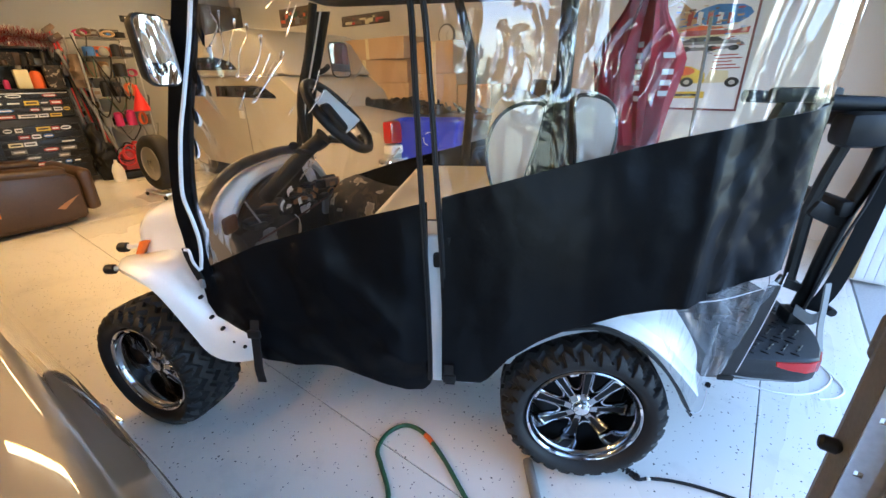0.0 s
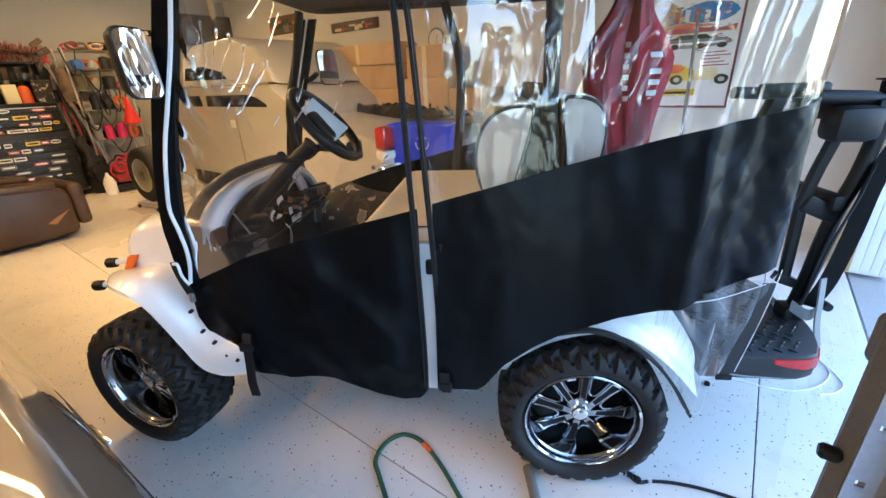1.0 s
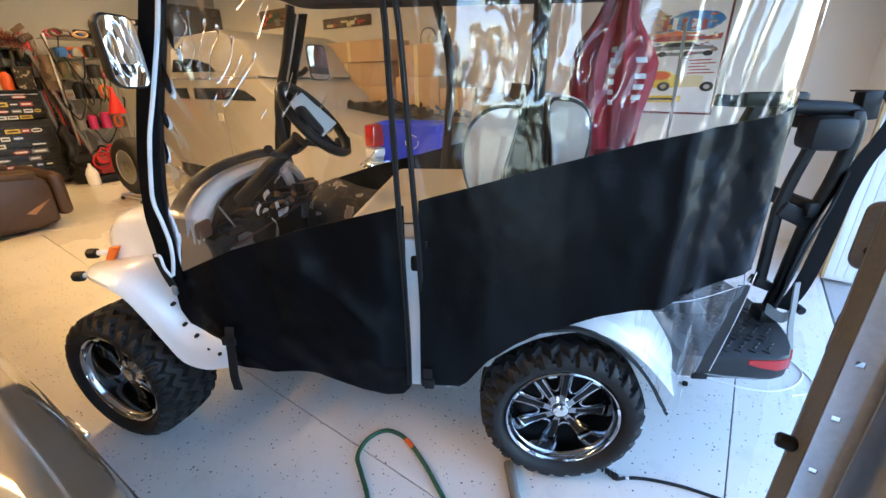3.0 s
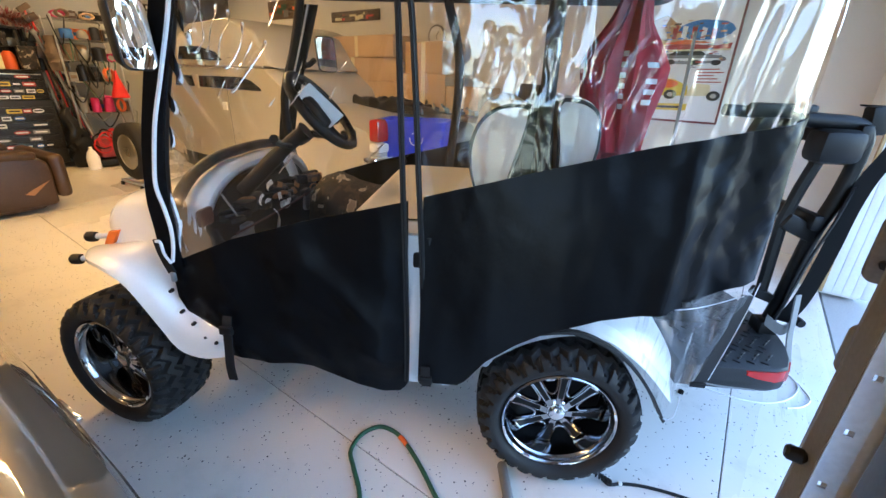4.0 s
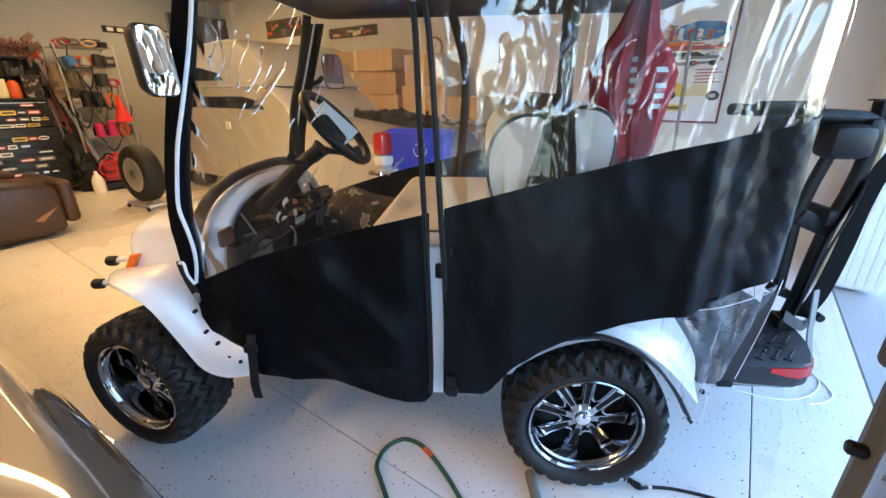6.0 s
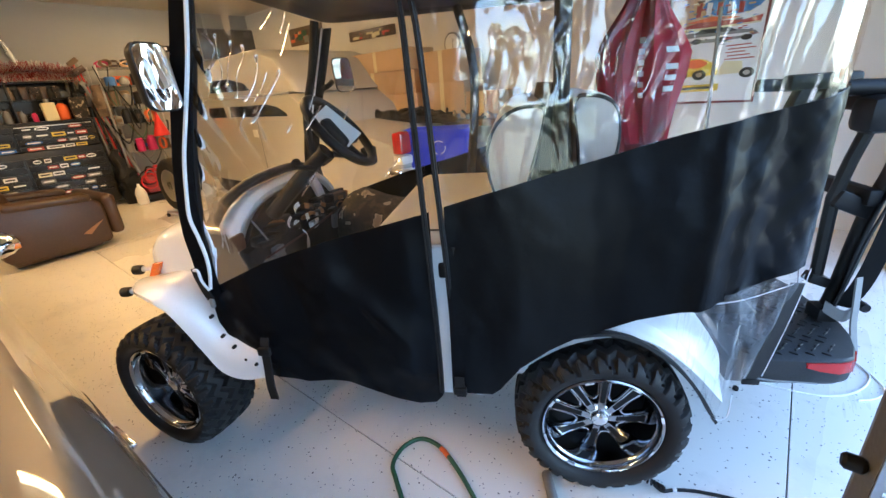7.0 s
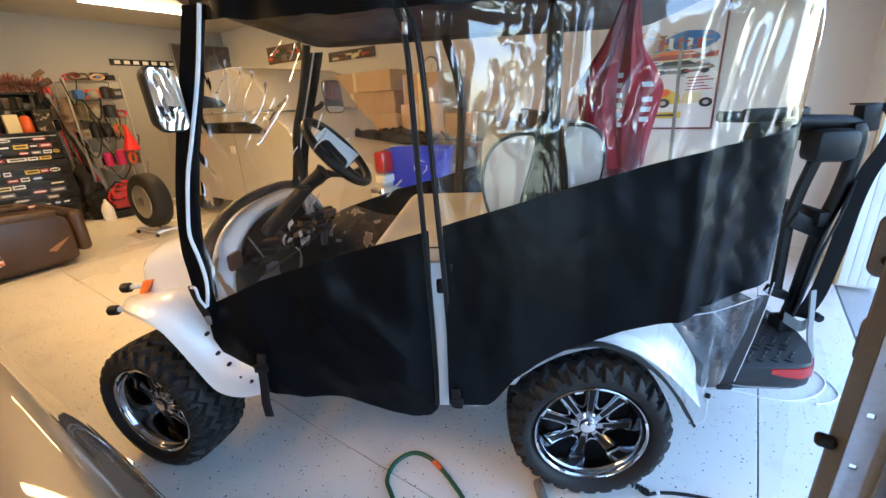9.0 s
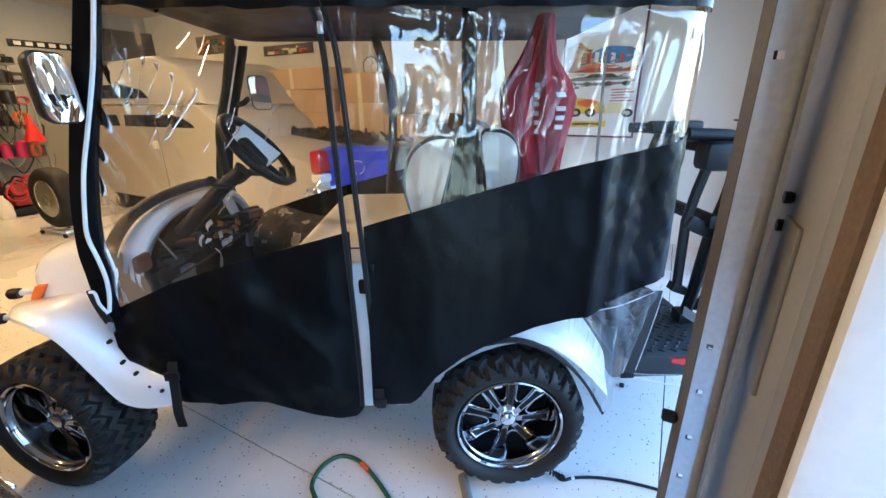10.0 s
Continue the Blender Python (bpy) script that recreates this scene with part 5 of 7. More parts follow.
REAR_CREASES = [(-0.415, 1.36, -0.400, 1.47, 0.0097, 0.0067), (-0.335, 1.34, -0.325, 1.44, 0.0112, 0.0077), (-0.30, 1.30, -0.290, 1.42, 0.0125, 0.0086), (-0.268, 1.38, -0.235, 1.43, 0.0112, 0.0077),
                (-0.225, 1.30, -0.215, 1.42, 0.0125, 0.0086), (-0.150, 1.30, -0.135, 1.44, 0.0097, 0.0067), (-0.19, 1.40, -0.15, 1.46, 0.0084, 0.0058), (-0.38, 1.22, -0.372, 1.31, 0.0084, 0.0058), (-0.12, 1.26, -0.10, 1.34, 0.0097, 0.0067),
                (-0.060, 1.34, -0.020, 1.44, 0.0112, 0.0077), (0.010, 1.29, 0.055, 1.42, 0.0140, 0.0096), (0.070, 1.28, 0.110, 1.41, 0.0125, 0.0086), (-0.01, 1.22, 0.0, 1.29, 0.0112, 0.0077), (0.085, 1.16, 0.13, 1.26, 0.0112, 0.0077),
                (-0.09, 1.10, -0.085, 1.16, 0.0097, 0.0067), (-0.045, 1.10, -0.042, 1.15, 0.0084, 0.0058), (0.185, 1.20, 0.235, 1.56, 0.0084, 0.0058)]


def vinyl_front(u, v):
    lo_s, hi_s = -1.31 + 0.18 * v, -0.512 - 0.035 * v
    s = lo_s + u * (hi_s - lo_s)
    z0 = along(TOP, s)
    z = z0 + (ROOF + 0.03 - z0) * v
    x, y = plan(s, z)
    corner = step01(-0.85, -1.15, s) * step01(1.05, 1.25, z)
    q = ripple(s, z, 0.003) + 0.0016 * crease(s + 0.5 * z, z, 4, 6, 3) + corner * 0.002 * math.sin(85 * (s + 0.35 * z) + 3 * wob(s * 4, z * 5, 2)) + 0.004 * step01(1.42, 1.6, z) * math.sin(40 * (s - 0.8 * z) + 4 * wob(s * 3, z * 3, 6))
    return x, y + q + strokes(s, z, FRONT_CREASES, 1.6), z


def vinyl_rear(u, v):
    s0, s1 = -0.475 - 0.035 * v, 0.63
    s = s0 + u * (s1 - s0)
    z0 = along(TOP, s)
    z = z0 + (ROOF + 0.03 - z0) * v
    x, y = plan(s, z)
    q = ripple(s, z, 0.003 - 0.0024 * step01(-0.05, 0.12, s)) + 0.0016 * crease(s, z, 9, 9, 2.5) * (1 - step01(0.0, 0.15, s))
    mid = (0.05 + 0.95 * step01(1.26, 1.36, z)) * step01(-0.38, -0.22, s) * (1 - step01(-0.12, -0.02, s))
    q += mid * (0.0018 * math.sin(72 * s + 3.5 * wob(s * 3, z * 5, 2)) * (0.6 + 0.8 * wob(s * 5, z * 4, 8)) + 0.0040 * crease(s, z, 3, 24, 10))
    # broad vertical folds towards the back corner: a steep side, then a long gentle one
    for c, w, a in ((0.290, 0.026, 0.42), (0.362, 0.014, 0.45), (0.428, 0.014, 0.45), (0.492, 0.020, 0.45)):
        m = c + 0.012 * wob(c * 9, z * 4, 5) + 0.14 * (z - 1.33)
        g = a * w * (0.75 + 0.7 * wob(c * 17, z * 7, 1)) * (1 - step01(1.50, 1.58, z))
        q += g * (step01(m - w / 2, m + w / 2, s) - step01(m + w / 2, m + w / 2 + 0.05, s))
    q += strokes(s, z, REAR_CREASES)
    q += 0.003 * step01(1.53, 1.62, z) * math.sin(30 * (z * 2 + s * 0.4) + 5 * wob(s * 3, z * 5, 6))
    return (x, y + q, z) if s < BEND + 0.10 else (x + q, y, z)


def crisp(ob):
    ob.visible_shadow = False
    return ob


crisp(Shape().sheet(vinyl_front, 340, 220).part("front_window", M_VINYLDOOR, cover, "clear creased vinyl door window"))
crisp(Shape().sheet(vinyl_rear, 420, 180).part("rear_window", M_VINYL, cover, "clear creased vinyl rear window"))


def far_vinyl(u, v):
    s = -1.25 + u * 1.75
    z = along(TOP, s) + (ROOF + 0.03 - along(TOP, s)) * v
    return s, CW - 0.055 + ripple(s + 3, z, 0.006), z


def far_canvas(u, v):
    s = -1.30 + u * 1.22
    lo, hi = max(along(LOW_R, s), 0.36), along(TOP, s)
    return s, CW - 0.052 + ripple(s + 3, lo + (hi - lo) * v, 0.006), lo + (hi - lo) * v


crisp(Shape().sheet(far_vinyl, 80, 40).part("far_window", M_VINYLFAR, cover, "clear vinyl window on the far side"))
Shape().sheet(far_canvas, 60, 20, 0.004, (0, -1, 0)).part("far_canvas", M_CANVAS, cover, "black canvas panel on the far side")

def valance(u, v):
    s = -1.135 + u * 1.70
    z = 1.598 + 0.010 * wob(s * 5, 2, 1) + 0.006 * wob(s * 17, 3, 1) + v * 0.095
    x, y = plan(s, z)
    q = 0.010 * wob(s * 9, z * 3, 21) * (1 - v) + 0.004 * math.sin(31 * s + 4 * wob(s * 3, 1, 2)) * (1 - v)
    return (x, y - 0.022 + q, z) if s < BEND + 0.10 else (x + 0.012 + q, y - 0.01, z)


Shape().sheet(valance, 150, 10, 0.004, (0, 1, 0)).part("roof_valance", M_CANVAS, cover, "black canvas valance hanging from the roof edge")

# zips: two tapes side by side down the door opening
ZA = [(-0.575, 1.625), (-0.549, 1.51), (-0.542, 1.31), (-0.536, 1.086), (-0.525, 0.78), (-0.521, 0.5), (-0.524, 0.34)]
ZB = [(-0.548, 1.625), (-0.516, 1.51), (-0.501, 1.31), (-0.490, 1.086), (-0.473, 0.78), (-0.467, 0.5), (-0.464, 0.34)]
for z_run, w in ((ZA, 0.016), (ZB, 0.016)):
    strap([(x, plan(x, z)[1] - 0.010, z) for x, z in z_run], w, "zip_tape", cover, M_ZIP, "black zip tape", (1, 0, 0), 0.004)
    Shape().tube(smooth_run([(x, plan(x, z)[1] - 0.015, z) for x, z in z_run], 6), 0.0035, 6).part("zip_teeth", M_BLACKTRIM, cover)
Shape().box((-0.548, 0.045, 1.55), (0.016, 0.012, 0.03), 0.004).part("zip_pull", M_STEEL, cover)

# front edge sleeve over the windscreen strut with white piping
EDGE = [(-1.118, 1.64), (-1.169, 1.48), (-1.220, 1.33), (-1.270, 1.165), (-1.296, 1.05), (-1.311, 0.94), (-1.309, 0.87), (-1.307, 0.80), (-1.303, 0.715)]
strap([(x, 0.040, z) for x, z in EDGE], 0.060, "front_sleeve", cover, M_CANVAS, "black canvas sleeve along the windscreen", (1, 0.15, 0), 0.006)
PIPE = [(-1.094, 1.64), (-1.113, 1.57), (-1.150, 1.447), (-1.206, 1.297), (-1.250, 1.182), (-1.283, 1.057), (-1.294, 0.99), (-1.284, 0.925), (-1.277, 0.86), (-1.282, 0.80), (-1.297, 0.741)]
Shape().tube(smooth_run([(x, 0.027, z) for x, z in PIPE], 6), 0.0062, 6).part("white_piping", M_PIPING, cover, "white piping along the sleeve")
strap([(-1.338, 0.030, 0.815), (-1.330, 0.026, 0.78), (-1.318, 0.024, 0.74), (-1.306, 0.026, 0.700)], 0.024, "sleeve_tab", cover, M_WEB, "black tab", (1, 0, 0.1), 0.004)
Shape().tube(smooth_run([(-1.336, 0.022, 0.812), (-1.317, 0.018, 0.810), (-1.312, 0.017, 0.772), (-1.297, 0.020, 0.738)], 5), 0.005, 6).part("white_piping", M_PIPING, cover)
Shape().box((-1.302, 0.022, 0.688), (0.016, 0.012, 0.035), 0.004).part("zip_pull", M_STEEL, cover)

# the same sleeve on the far side
strap([(x - 0.105, CW - 0.045, z) for x, z in EDGE], 0.085, "far_sleeve", cover, M_WEB, "black canvas sleeve on the far windscreen strut", (1, 0.1, 0), 0.006)
Shape().tube(smooth_run([(x - 0.105, CW - 0.060, z) for x, z in EDGE[:-1]], 6), 0.005, 6).part("white_piping", M_PIPING, cover)

# straps and buckles
strap([(-1.130, 0.010, 0.56), (-1.128, -0.004, 0.53), (-1.132, -0.010, 0.44), (-1.138, -0.012, 0.37), (-1.138, -0.008, 0.31)], 0.030, "strap", cover, M_WEB, "black hanging webbing strap", (1, 0, 0))
Shape().box((-1.128, -0.012, 0.518), (0.046, 0.014, 0.03), 0.004).part("buckle", M_BLACKTRIM, cover)
strap([(-0.450, -0.024, 0.458), (-0.448, -0.036, 0.42), (-0.444, -0.036, 0.392)], 0.03, "strap", cover, M_WEB, "short black webbing strap", (1, 0, 0))
Shape().box((-0.447, -0.038, 0.415), (0.042, 0.014, 0.028), 0.004).part("buckle", M_BLACKTRIM, cover)
for x, z in ((-1.320, 0.636), (-1.298, 0.557), (-1.266, 0.512), (-1.227, 0.464), (-1.187, 0.449)):
    Shape().lathe([(0.0005, -0.004), (0.005, -0.003), (0.0065, 0.0), (0.0065, 0.012), (0.0005, 0.012)], 14, Matrix.Translation((x, 0.014 - 0.010 * step01(-1.25, -1.18, x), z))).part("snap_stud", M_BLACKTRIM, cover, "black snap stud")


# clear skirt hanging below the canvas at the back corner
def skirt(u, v):
    s = 0.17 + u * 0.30
    hi = along(LOW_R, s) + 0.02
    lo = along([(0.0, 0.66), (0.2, 0.50), (0.42, 0.36), (0.55, 0.345), (0.62, 0.40), (0.75, 0.46), (1.0, 0.47)], u)
    z = lo + (hi - lo) * v
    x, y = plan(s, z)
    q = 0.016 * wob(s * 9, z * 3, 2) + 0.010 * math.sin(s * 46 + 5 * z) * (1 - 0.5 * v) + 0.012 * crease(s + 0.45 * z, z, 5, 13, 4)
    drift = -0.075 * (1 - v) * step01(0.35, 1.0, u)
    return (x + drift, y - 0.055 + q, z) if s < BEND else (x + drift, y - 0.055 + q * 0.6, z)


crisp(Shape().sheet(skirt, 110, 80).part("clear_skirt", M_SKIRT, cover, "clear crumpled vinyl skirt flap"))
strap([(0.452, -0.002, 0.79), (0.440, -0.006, 0.70), (0.418, -0.010, 0.60), (0.398, -0.012, 0.52), (0.388, -0.012, 0.485)], 0.030, "skirt_zip", cover, M_ZIP, "dark zip strip on the clear skirt", (1, 0.0, 0), 0.003)
Shape().box((0.390, -0.016, 0.482), (0.046, 0.008, 0.018), 0.003).part("zip_end", M_BLACKTRIM, cover)
for pts in ([(0.475, 0.0, 0.83), (0.458, -0.008, 0.72), (0.436, -0.012, 0.60), (0.418, -0.012, 0.50)], [(0.17, 0.0, 0.70), (0.24, -0.010, 0.725), (0.33, -0.012, 0.745), (0.44, -0.008, 0.79)], [(0.290, -0.012, 0.36), (0.325, -0.014, 0.335), (0.352, -0.014, 0.35), (0.352, -0.014, 0.43)]):
    Shape().tube(smooth_run(pts, 5), 0.0013, 6).part("skirt_hem", M_PIPING, cover)


# ---- things round the cart ----
def hung_jacket():
    t = thing("red_jacket", "dark red fleece jacket hanging from the cart roof", "jacket", pose(0.17, 0.50, 1.08))
    s = Shape()
    n, rings = 40, []
    W = [(0.0, 0.075, 0.05), (0.06, 0.085, 0.055), (0.14, 0.10, 0.06), (0.24, 0.125, 0.06), (0.30, 0.13, 0.06), (0.36, 0.105, 0.055), (0.44, 0.06, 0.045), (0.52, 0.035, 0.03), (0.58, 0.025, 0.022)]
    for k in range(36):
        z = 0.58 * k / 35
        a = along([(q[0], q[1]) for q in W], z)
        b = along([(q[0], q[2]) for q in W], z)
        ring = []
        for j in range(n):
            g = 2 * math.pi * j / n
            f = 1 + 0.20 * math.sin(5 * g + 3 * z) + 0.16 * math.sin(11 * g - 4 * z) + 0.15 * wob(math.cos(g) * 1.5, math.sin(g) * 1.5, z * 5)
            drop = (0.05 * math.sin(3 * g + 1) if k == 0 else 0)
            ring.append((a * f * math.cos(g) - 0.03 * math.sin(z * 5), b * f * math.sin(g), z + drop))
        rings.append(ring)
    s.rings(rings)
    s.part("body", M_REDCLOTH, t)
    # two upright lines of pale unreadable print down the near side
    for col, kz in ((29, (10, 12, 14, 16, 18, 20)), (33, (11, 13, 15, 18))):
        for k in kz:
            a, b, c, d = (Vector(rings[k][col]), Vector(rings[k][col + 1]), Vector(rings[k + 1][col + 1]), Vector(rings[k + 1][col]))
            off = Vector((0, -0.003, 0))
            Shape().add([a + off, b + off, c + off, d + off, a, b, c, d], [(0, 1, 2, 3), (4, 5, 6, 7), (0, 1, 5, 4), (2, 3, 7, 6), (1, 2, 6, 5), (0, 3, 7, 4)]).part("print_bar", M_PAPER, t, "pale print", smooth=False)


hung_jacket()


def camo_bag():
    t = thing("camouflage_bag", "dark camouflage bag lying on the cart floor", "bag", pose(-0.80, 0.88, 0.445, 0, 0, 82))
    s = Shape()
    rings = []
    for k in range(13):
        u = k / 12
        r = 0.175 * (1 - abs(2 * u - 1) ** 6) ** 0.5 + 0.01
        ring = []
        for j in range(20):
            g = 2 * math.pi * j / 20
            f = 1 + 0.15 * wob(u * 5, math.cos(g) * 2, math.sin(g) * 2)
            ring.append((r * f * math.cos(g), -0.40 + 0.80 * u, 0.20 + r * f * math.sin(g) * 1.05 + 0.03 * math.sin(9 * u)))
        rings.append(ring)
    s.rings(rings)
    s.part("body", M_CAMO, t)
    strap([(0.14, -0.1, 0.2), (0.1, -0.1, 0.33), (-0.05, -0.08, 0.36), (-0.13, -0.08, 0.25)], 0.03, "handle", t, M_WEB, "", (0, 1, 0))


camo_bag()


def hose():
    t = thing("garden_hose", "dark green rubber hose lying in a loop on the floor", "hose")
    pts = [(-0.62, -0.42, 0), (-0.63, -0.30, 0), (-0.645, -0.17, 0), (-0.70, -0.06, 0), (-0.733, 0.01, 0), (-0.715, 0.09, 0), (-0.66, 0.138, 0), (-0.60, 0.128, 0), (-0.545, 0.085, 0), (-0.47, -0.01, 0), (-0.39, -0.135, 0), (-0.30, -0.27, 0), (-0.22, -0.45, 0)]
    Shape().tube(smooth_run([(x, y, 0.0085) for x, y, z in pts], 8), 0.0085, 10).part("tube", M_HOSE, t)
    Shape().tube(smooth_run([(-0.562, 0.10, 0.0088), (-0.545, 0.085, 0.0088), (-0.528, 0.064, 0.0088)], 4), 0.0098, 10).part("joint_sleeve", M_ORANGEPLAS, t, "orange joint sleeve")


hose()


def charger_cord():
    t = thing("charger_cord", "black charging cord with a small plug on the floor", "cord")
    Shape().tube(smooth_run([(0.19, 0.005, 0.02), (0.215, -0.005, 0.008), (0.26, 0.005, 0.006), (0.33, 0.005, 0.006), (0.42, -0.01, 0.006), (0.50, -0.035, 0.006), (0.58, -0.07, 0.006), (0.70, -0.15, 0.006)], 6), 0.006, 8).part("cable", M_BLACKTRIM, t)
    s = Shape()
    for k in range(5):
        s.lathe([(0.001, 0), (0.012, 0.001), (0.013, 0.006), (0.001, 0.007)], 10, pose(0.178 + 0.009 * k, 0.02 - 0.005 * k, 0.022, 0, 0, 60 + 20 * k))
    s.part("plug", M_BLACKTRIM, t)
    Shape().box((0.255, 0.004, 0.008), (0.014, 0.014, 0.012), 0.003).part("tag", M_WHITEPLAS, t, "small white cable tag")


charger_cord()
t = thing("grey_pipe", "short grey pipe end lying on the floor", "pipe", pose(-0.15, -0.09, 0.018, 0, 0, 8))
Shape().lathe([(0.012, -0.30), (0.018, -0.30), (0.018, 0.10), (0.016, 0.11), (0.012, 0.11)], 18, loop=True).part("pipe_wall", M_GREYPLAS, t)

t = thing("white_cable", "loose white cable looped on the floor", "cable")
Shape().tube(smooth_run([(0.70, 0.66, 0.005), (0.86, 0.56, 0.005), (1.02, 0.52, 0.005), (1.16, 0.56, 0.005), (1.27, 0.66, 0.005), (1.28, 0.76, 0.005), (1.22, 0.80, 0.005), (1.15, 0.78, 0.005)], 6), 0.004, 7).part("wire", M_WHITEPLAS, t)
Shape().tube(smooth_run([(1.12, 0.50, 0.005), (1.20, 0.52, 0.005), (1.27, 0.58, 0.005), (1.29, 0.70, 0.005)], 6), 0.004, 7).part("wire", M_WHITEPLAS, t)
t = thing("floor_nut", "small black nut on the floor", "nut", pose(0.68, 0.54, 0.0))
Shape().lathe([(0.005, 0.0), (0.013, 0.0), (0.013, 0.014), (0.005, 0.014)], 6, pose(0, 0, 0, 90, 0, 0), loop=True).part("hexagon", M_BLACKTRIM, t)

# ---- the car beside the camera ----
def near_car():
    """A champagne car along the garage's depth; its flank runs out towards the doors beside the camera."""
    t = thing("parked_car", "champagne metallic car parked in the next bay", "car", G @ pose(0, -0.985, 0))
    H = [(-4.7, 0.70), (-4.4, 0.82), (-3.9, 0.86), (-2.4, 0.87), (-1.7, 0.86), (-1.0, 0.84), (-0.5, 0.82), (-0.1, 0.80), (0.12, 0.79), (0.2, 0.78)]
    B = [(-4.7, 0.45), (-3.6, 0.15), (-2.2, 0.078), (-1.5, 0.042), (-1.1, 0.020), (-0.98, 0.015), (-0.86, 0.009), (-0.76, 0.006), (-0.6, 0.0), (-0.2, 0.0), (0.0, 0.015), (0.12, 0.1), (0.2, 0.25)]
    FLANK = [(0.20, -0.10), (0.27, -0.03), (0.36, -0.006), (0.44, 0.0), (0.50, -0.004), (0.56, -0.016), (0.62, -0.036), (0.68, -0.062), (0.72, -0.083), (0.75, -0.098)]
    rings = []
    for k in range(80):
        x = 0.2 - 4.9 * k / 79
        h, i = along(H, x), along(B, x)
        W = 1.82
        half = [(y - i, z) for z, y in FLANK] + [(-i - 0.112, h - 0.035), (-i - 0.14, h - 0.014), (-i - 0.24, h), (-i - 0.6, h + 0.02)]
        rings.append([(x, y, z) for y, z in half] + [(x, -W - y, z) for y, z in half[::-1]])
    Shape().rings(rings).part("body", M_CARTAN, t, "champagne metallic car body")
    cab = [(-2.05, 0.86, 0.16), (-2.35, 1.06, 0.22), (-2.65, 1.25, 0.30), (-3.1, 1.31, 0.32), (-3.5, 1.28, 0.32), (-3.9, 1.10, 0.26), (-4.2, 0.90, 0.2)]
    rings = []
    for x, h, ins in cab:
        rings.append([(x, -0.33, 0.84), (x, -ins - 0.14, h - 0.06), (x, -ins - 0.24, h), (x, -1.80 + ins + 0.24, h), (x, -1.80 + ins + 0.14, h - 0.06), (x, -1.47, 0.84)])
    Shape().rings(rings).part("cabin_glass", M_GLASSDARK, t, "dark tinted cabin windows")
    Shape().rings([[(x, -0.50, 1.29 + d), (x, -0.60, 1.32 + d), (x, -1.20, 1.32 + d), (x, -1.30, 1.29 + d)] for x, d in ((-2.6, -0.03), (-2.85, 0.0), (-3.3, 0.0), (-3.55, -0.03))]).part("roof_panel", M_CARTAN, t)
    # dark strip laid on the flank as its dark reflection, bright handle beside it
    def flank_strip(u, v):
        x = -1.50 + 1.08 * u
        lo, hi = 0.30 + 0.10 * (1 - u), 0.402 + 0.16 * math.sin(math.pi * min(1, 0.01 + u * 0.9)) ** 0.8
        z = lo + (hi - lo) * v
        return x, along(FLANK, z) - along(B, x) + 0.003, z
    Shape().sheet(flank_strip, 40, 10, 0.01, (0, -1, 0)).part("lower_scallop", M_CARDARK, t, "dark strip on the flank, imitating its dark reflection")
    Shape().box((-1.0, -0.010, 0.47), (0.13, 0.016, 0.02), 0.006, Matrix.Rotation(radians(6), 4, "Z")).part("door_handle", M_CHROME, t, "chrome door handle")
    for x in (-0.35, -3.45):
        Shape().lathe([(0.001, -0.02), (0.20, -0.02), (0.29, -0.015), (0.31, 0.02), (0.31, 0.2), (0.001, 0.2)], 40, pose(x, -0.06 - max(0, along(B, x)) * 1.1, 0.31, 0, 0, 180)).part("wheel", M_TYRE, t)
    m = new("door_mirror")
    m.parent = t
    s = Shape()
    s.rings([[(-1.86 + dx, -0.06 + 0.075 * f * c_, 0.90 + 0.045 * f * s_) for c_, s_ in [(math.cos(q * 0.4487), math.sin(q * 0.4487)) for q in range(14)]] for dx, f in ((0.07, 0.3), (0.055, 0.75), (0.02, 0.98), (-0.04, 1.0), (-0.05, 0.95))])
    s.part("shell", M_CHROME, m, "chrome door mirror shell")
    Shape().box((-1.81, -0.005, 0.895), (0.012, 0.03, 0.02), 0.004).part("repeater", M_ORANGE, m)
    Shape().tube([(-1.86, -0.12, 0.88), (-1.86, -0.17, 0.85)], 0.025, 8).part("stalk", M_CHROME, m)


near_car()


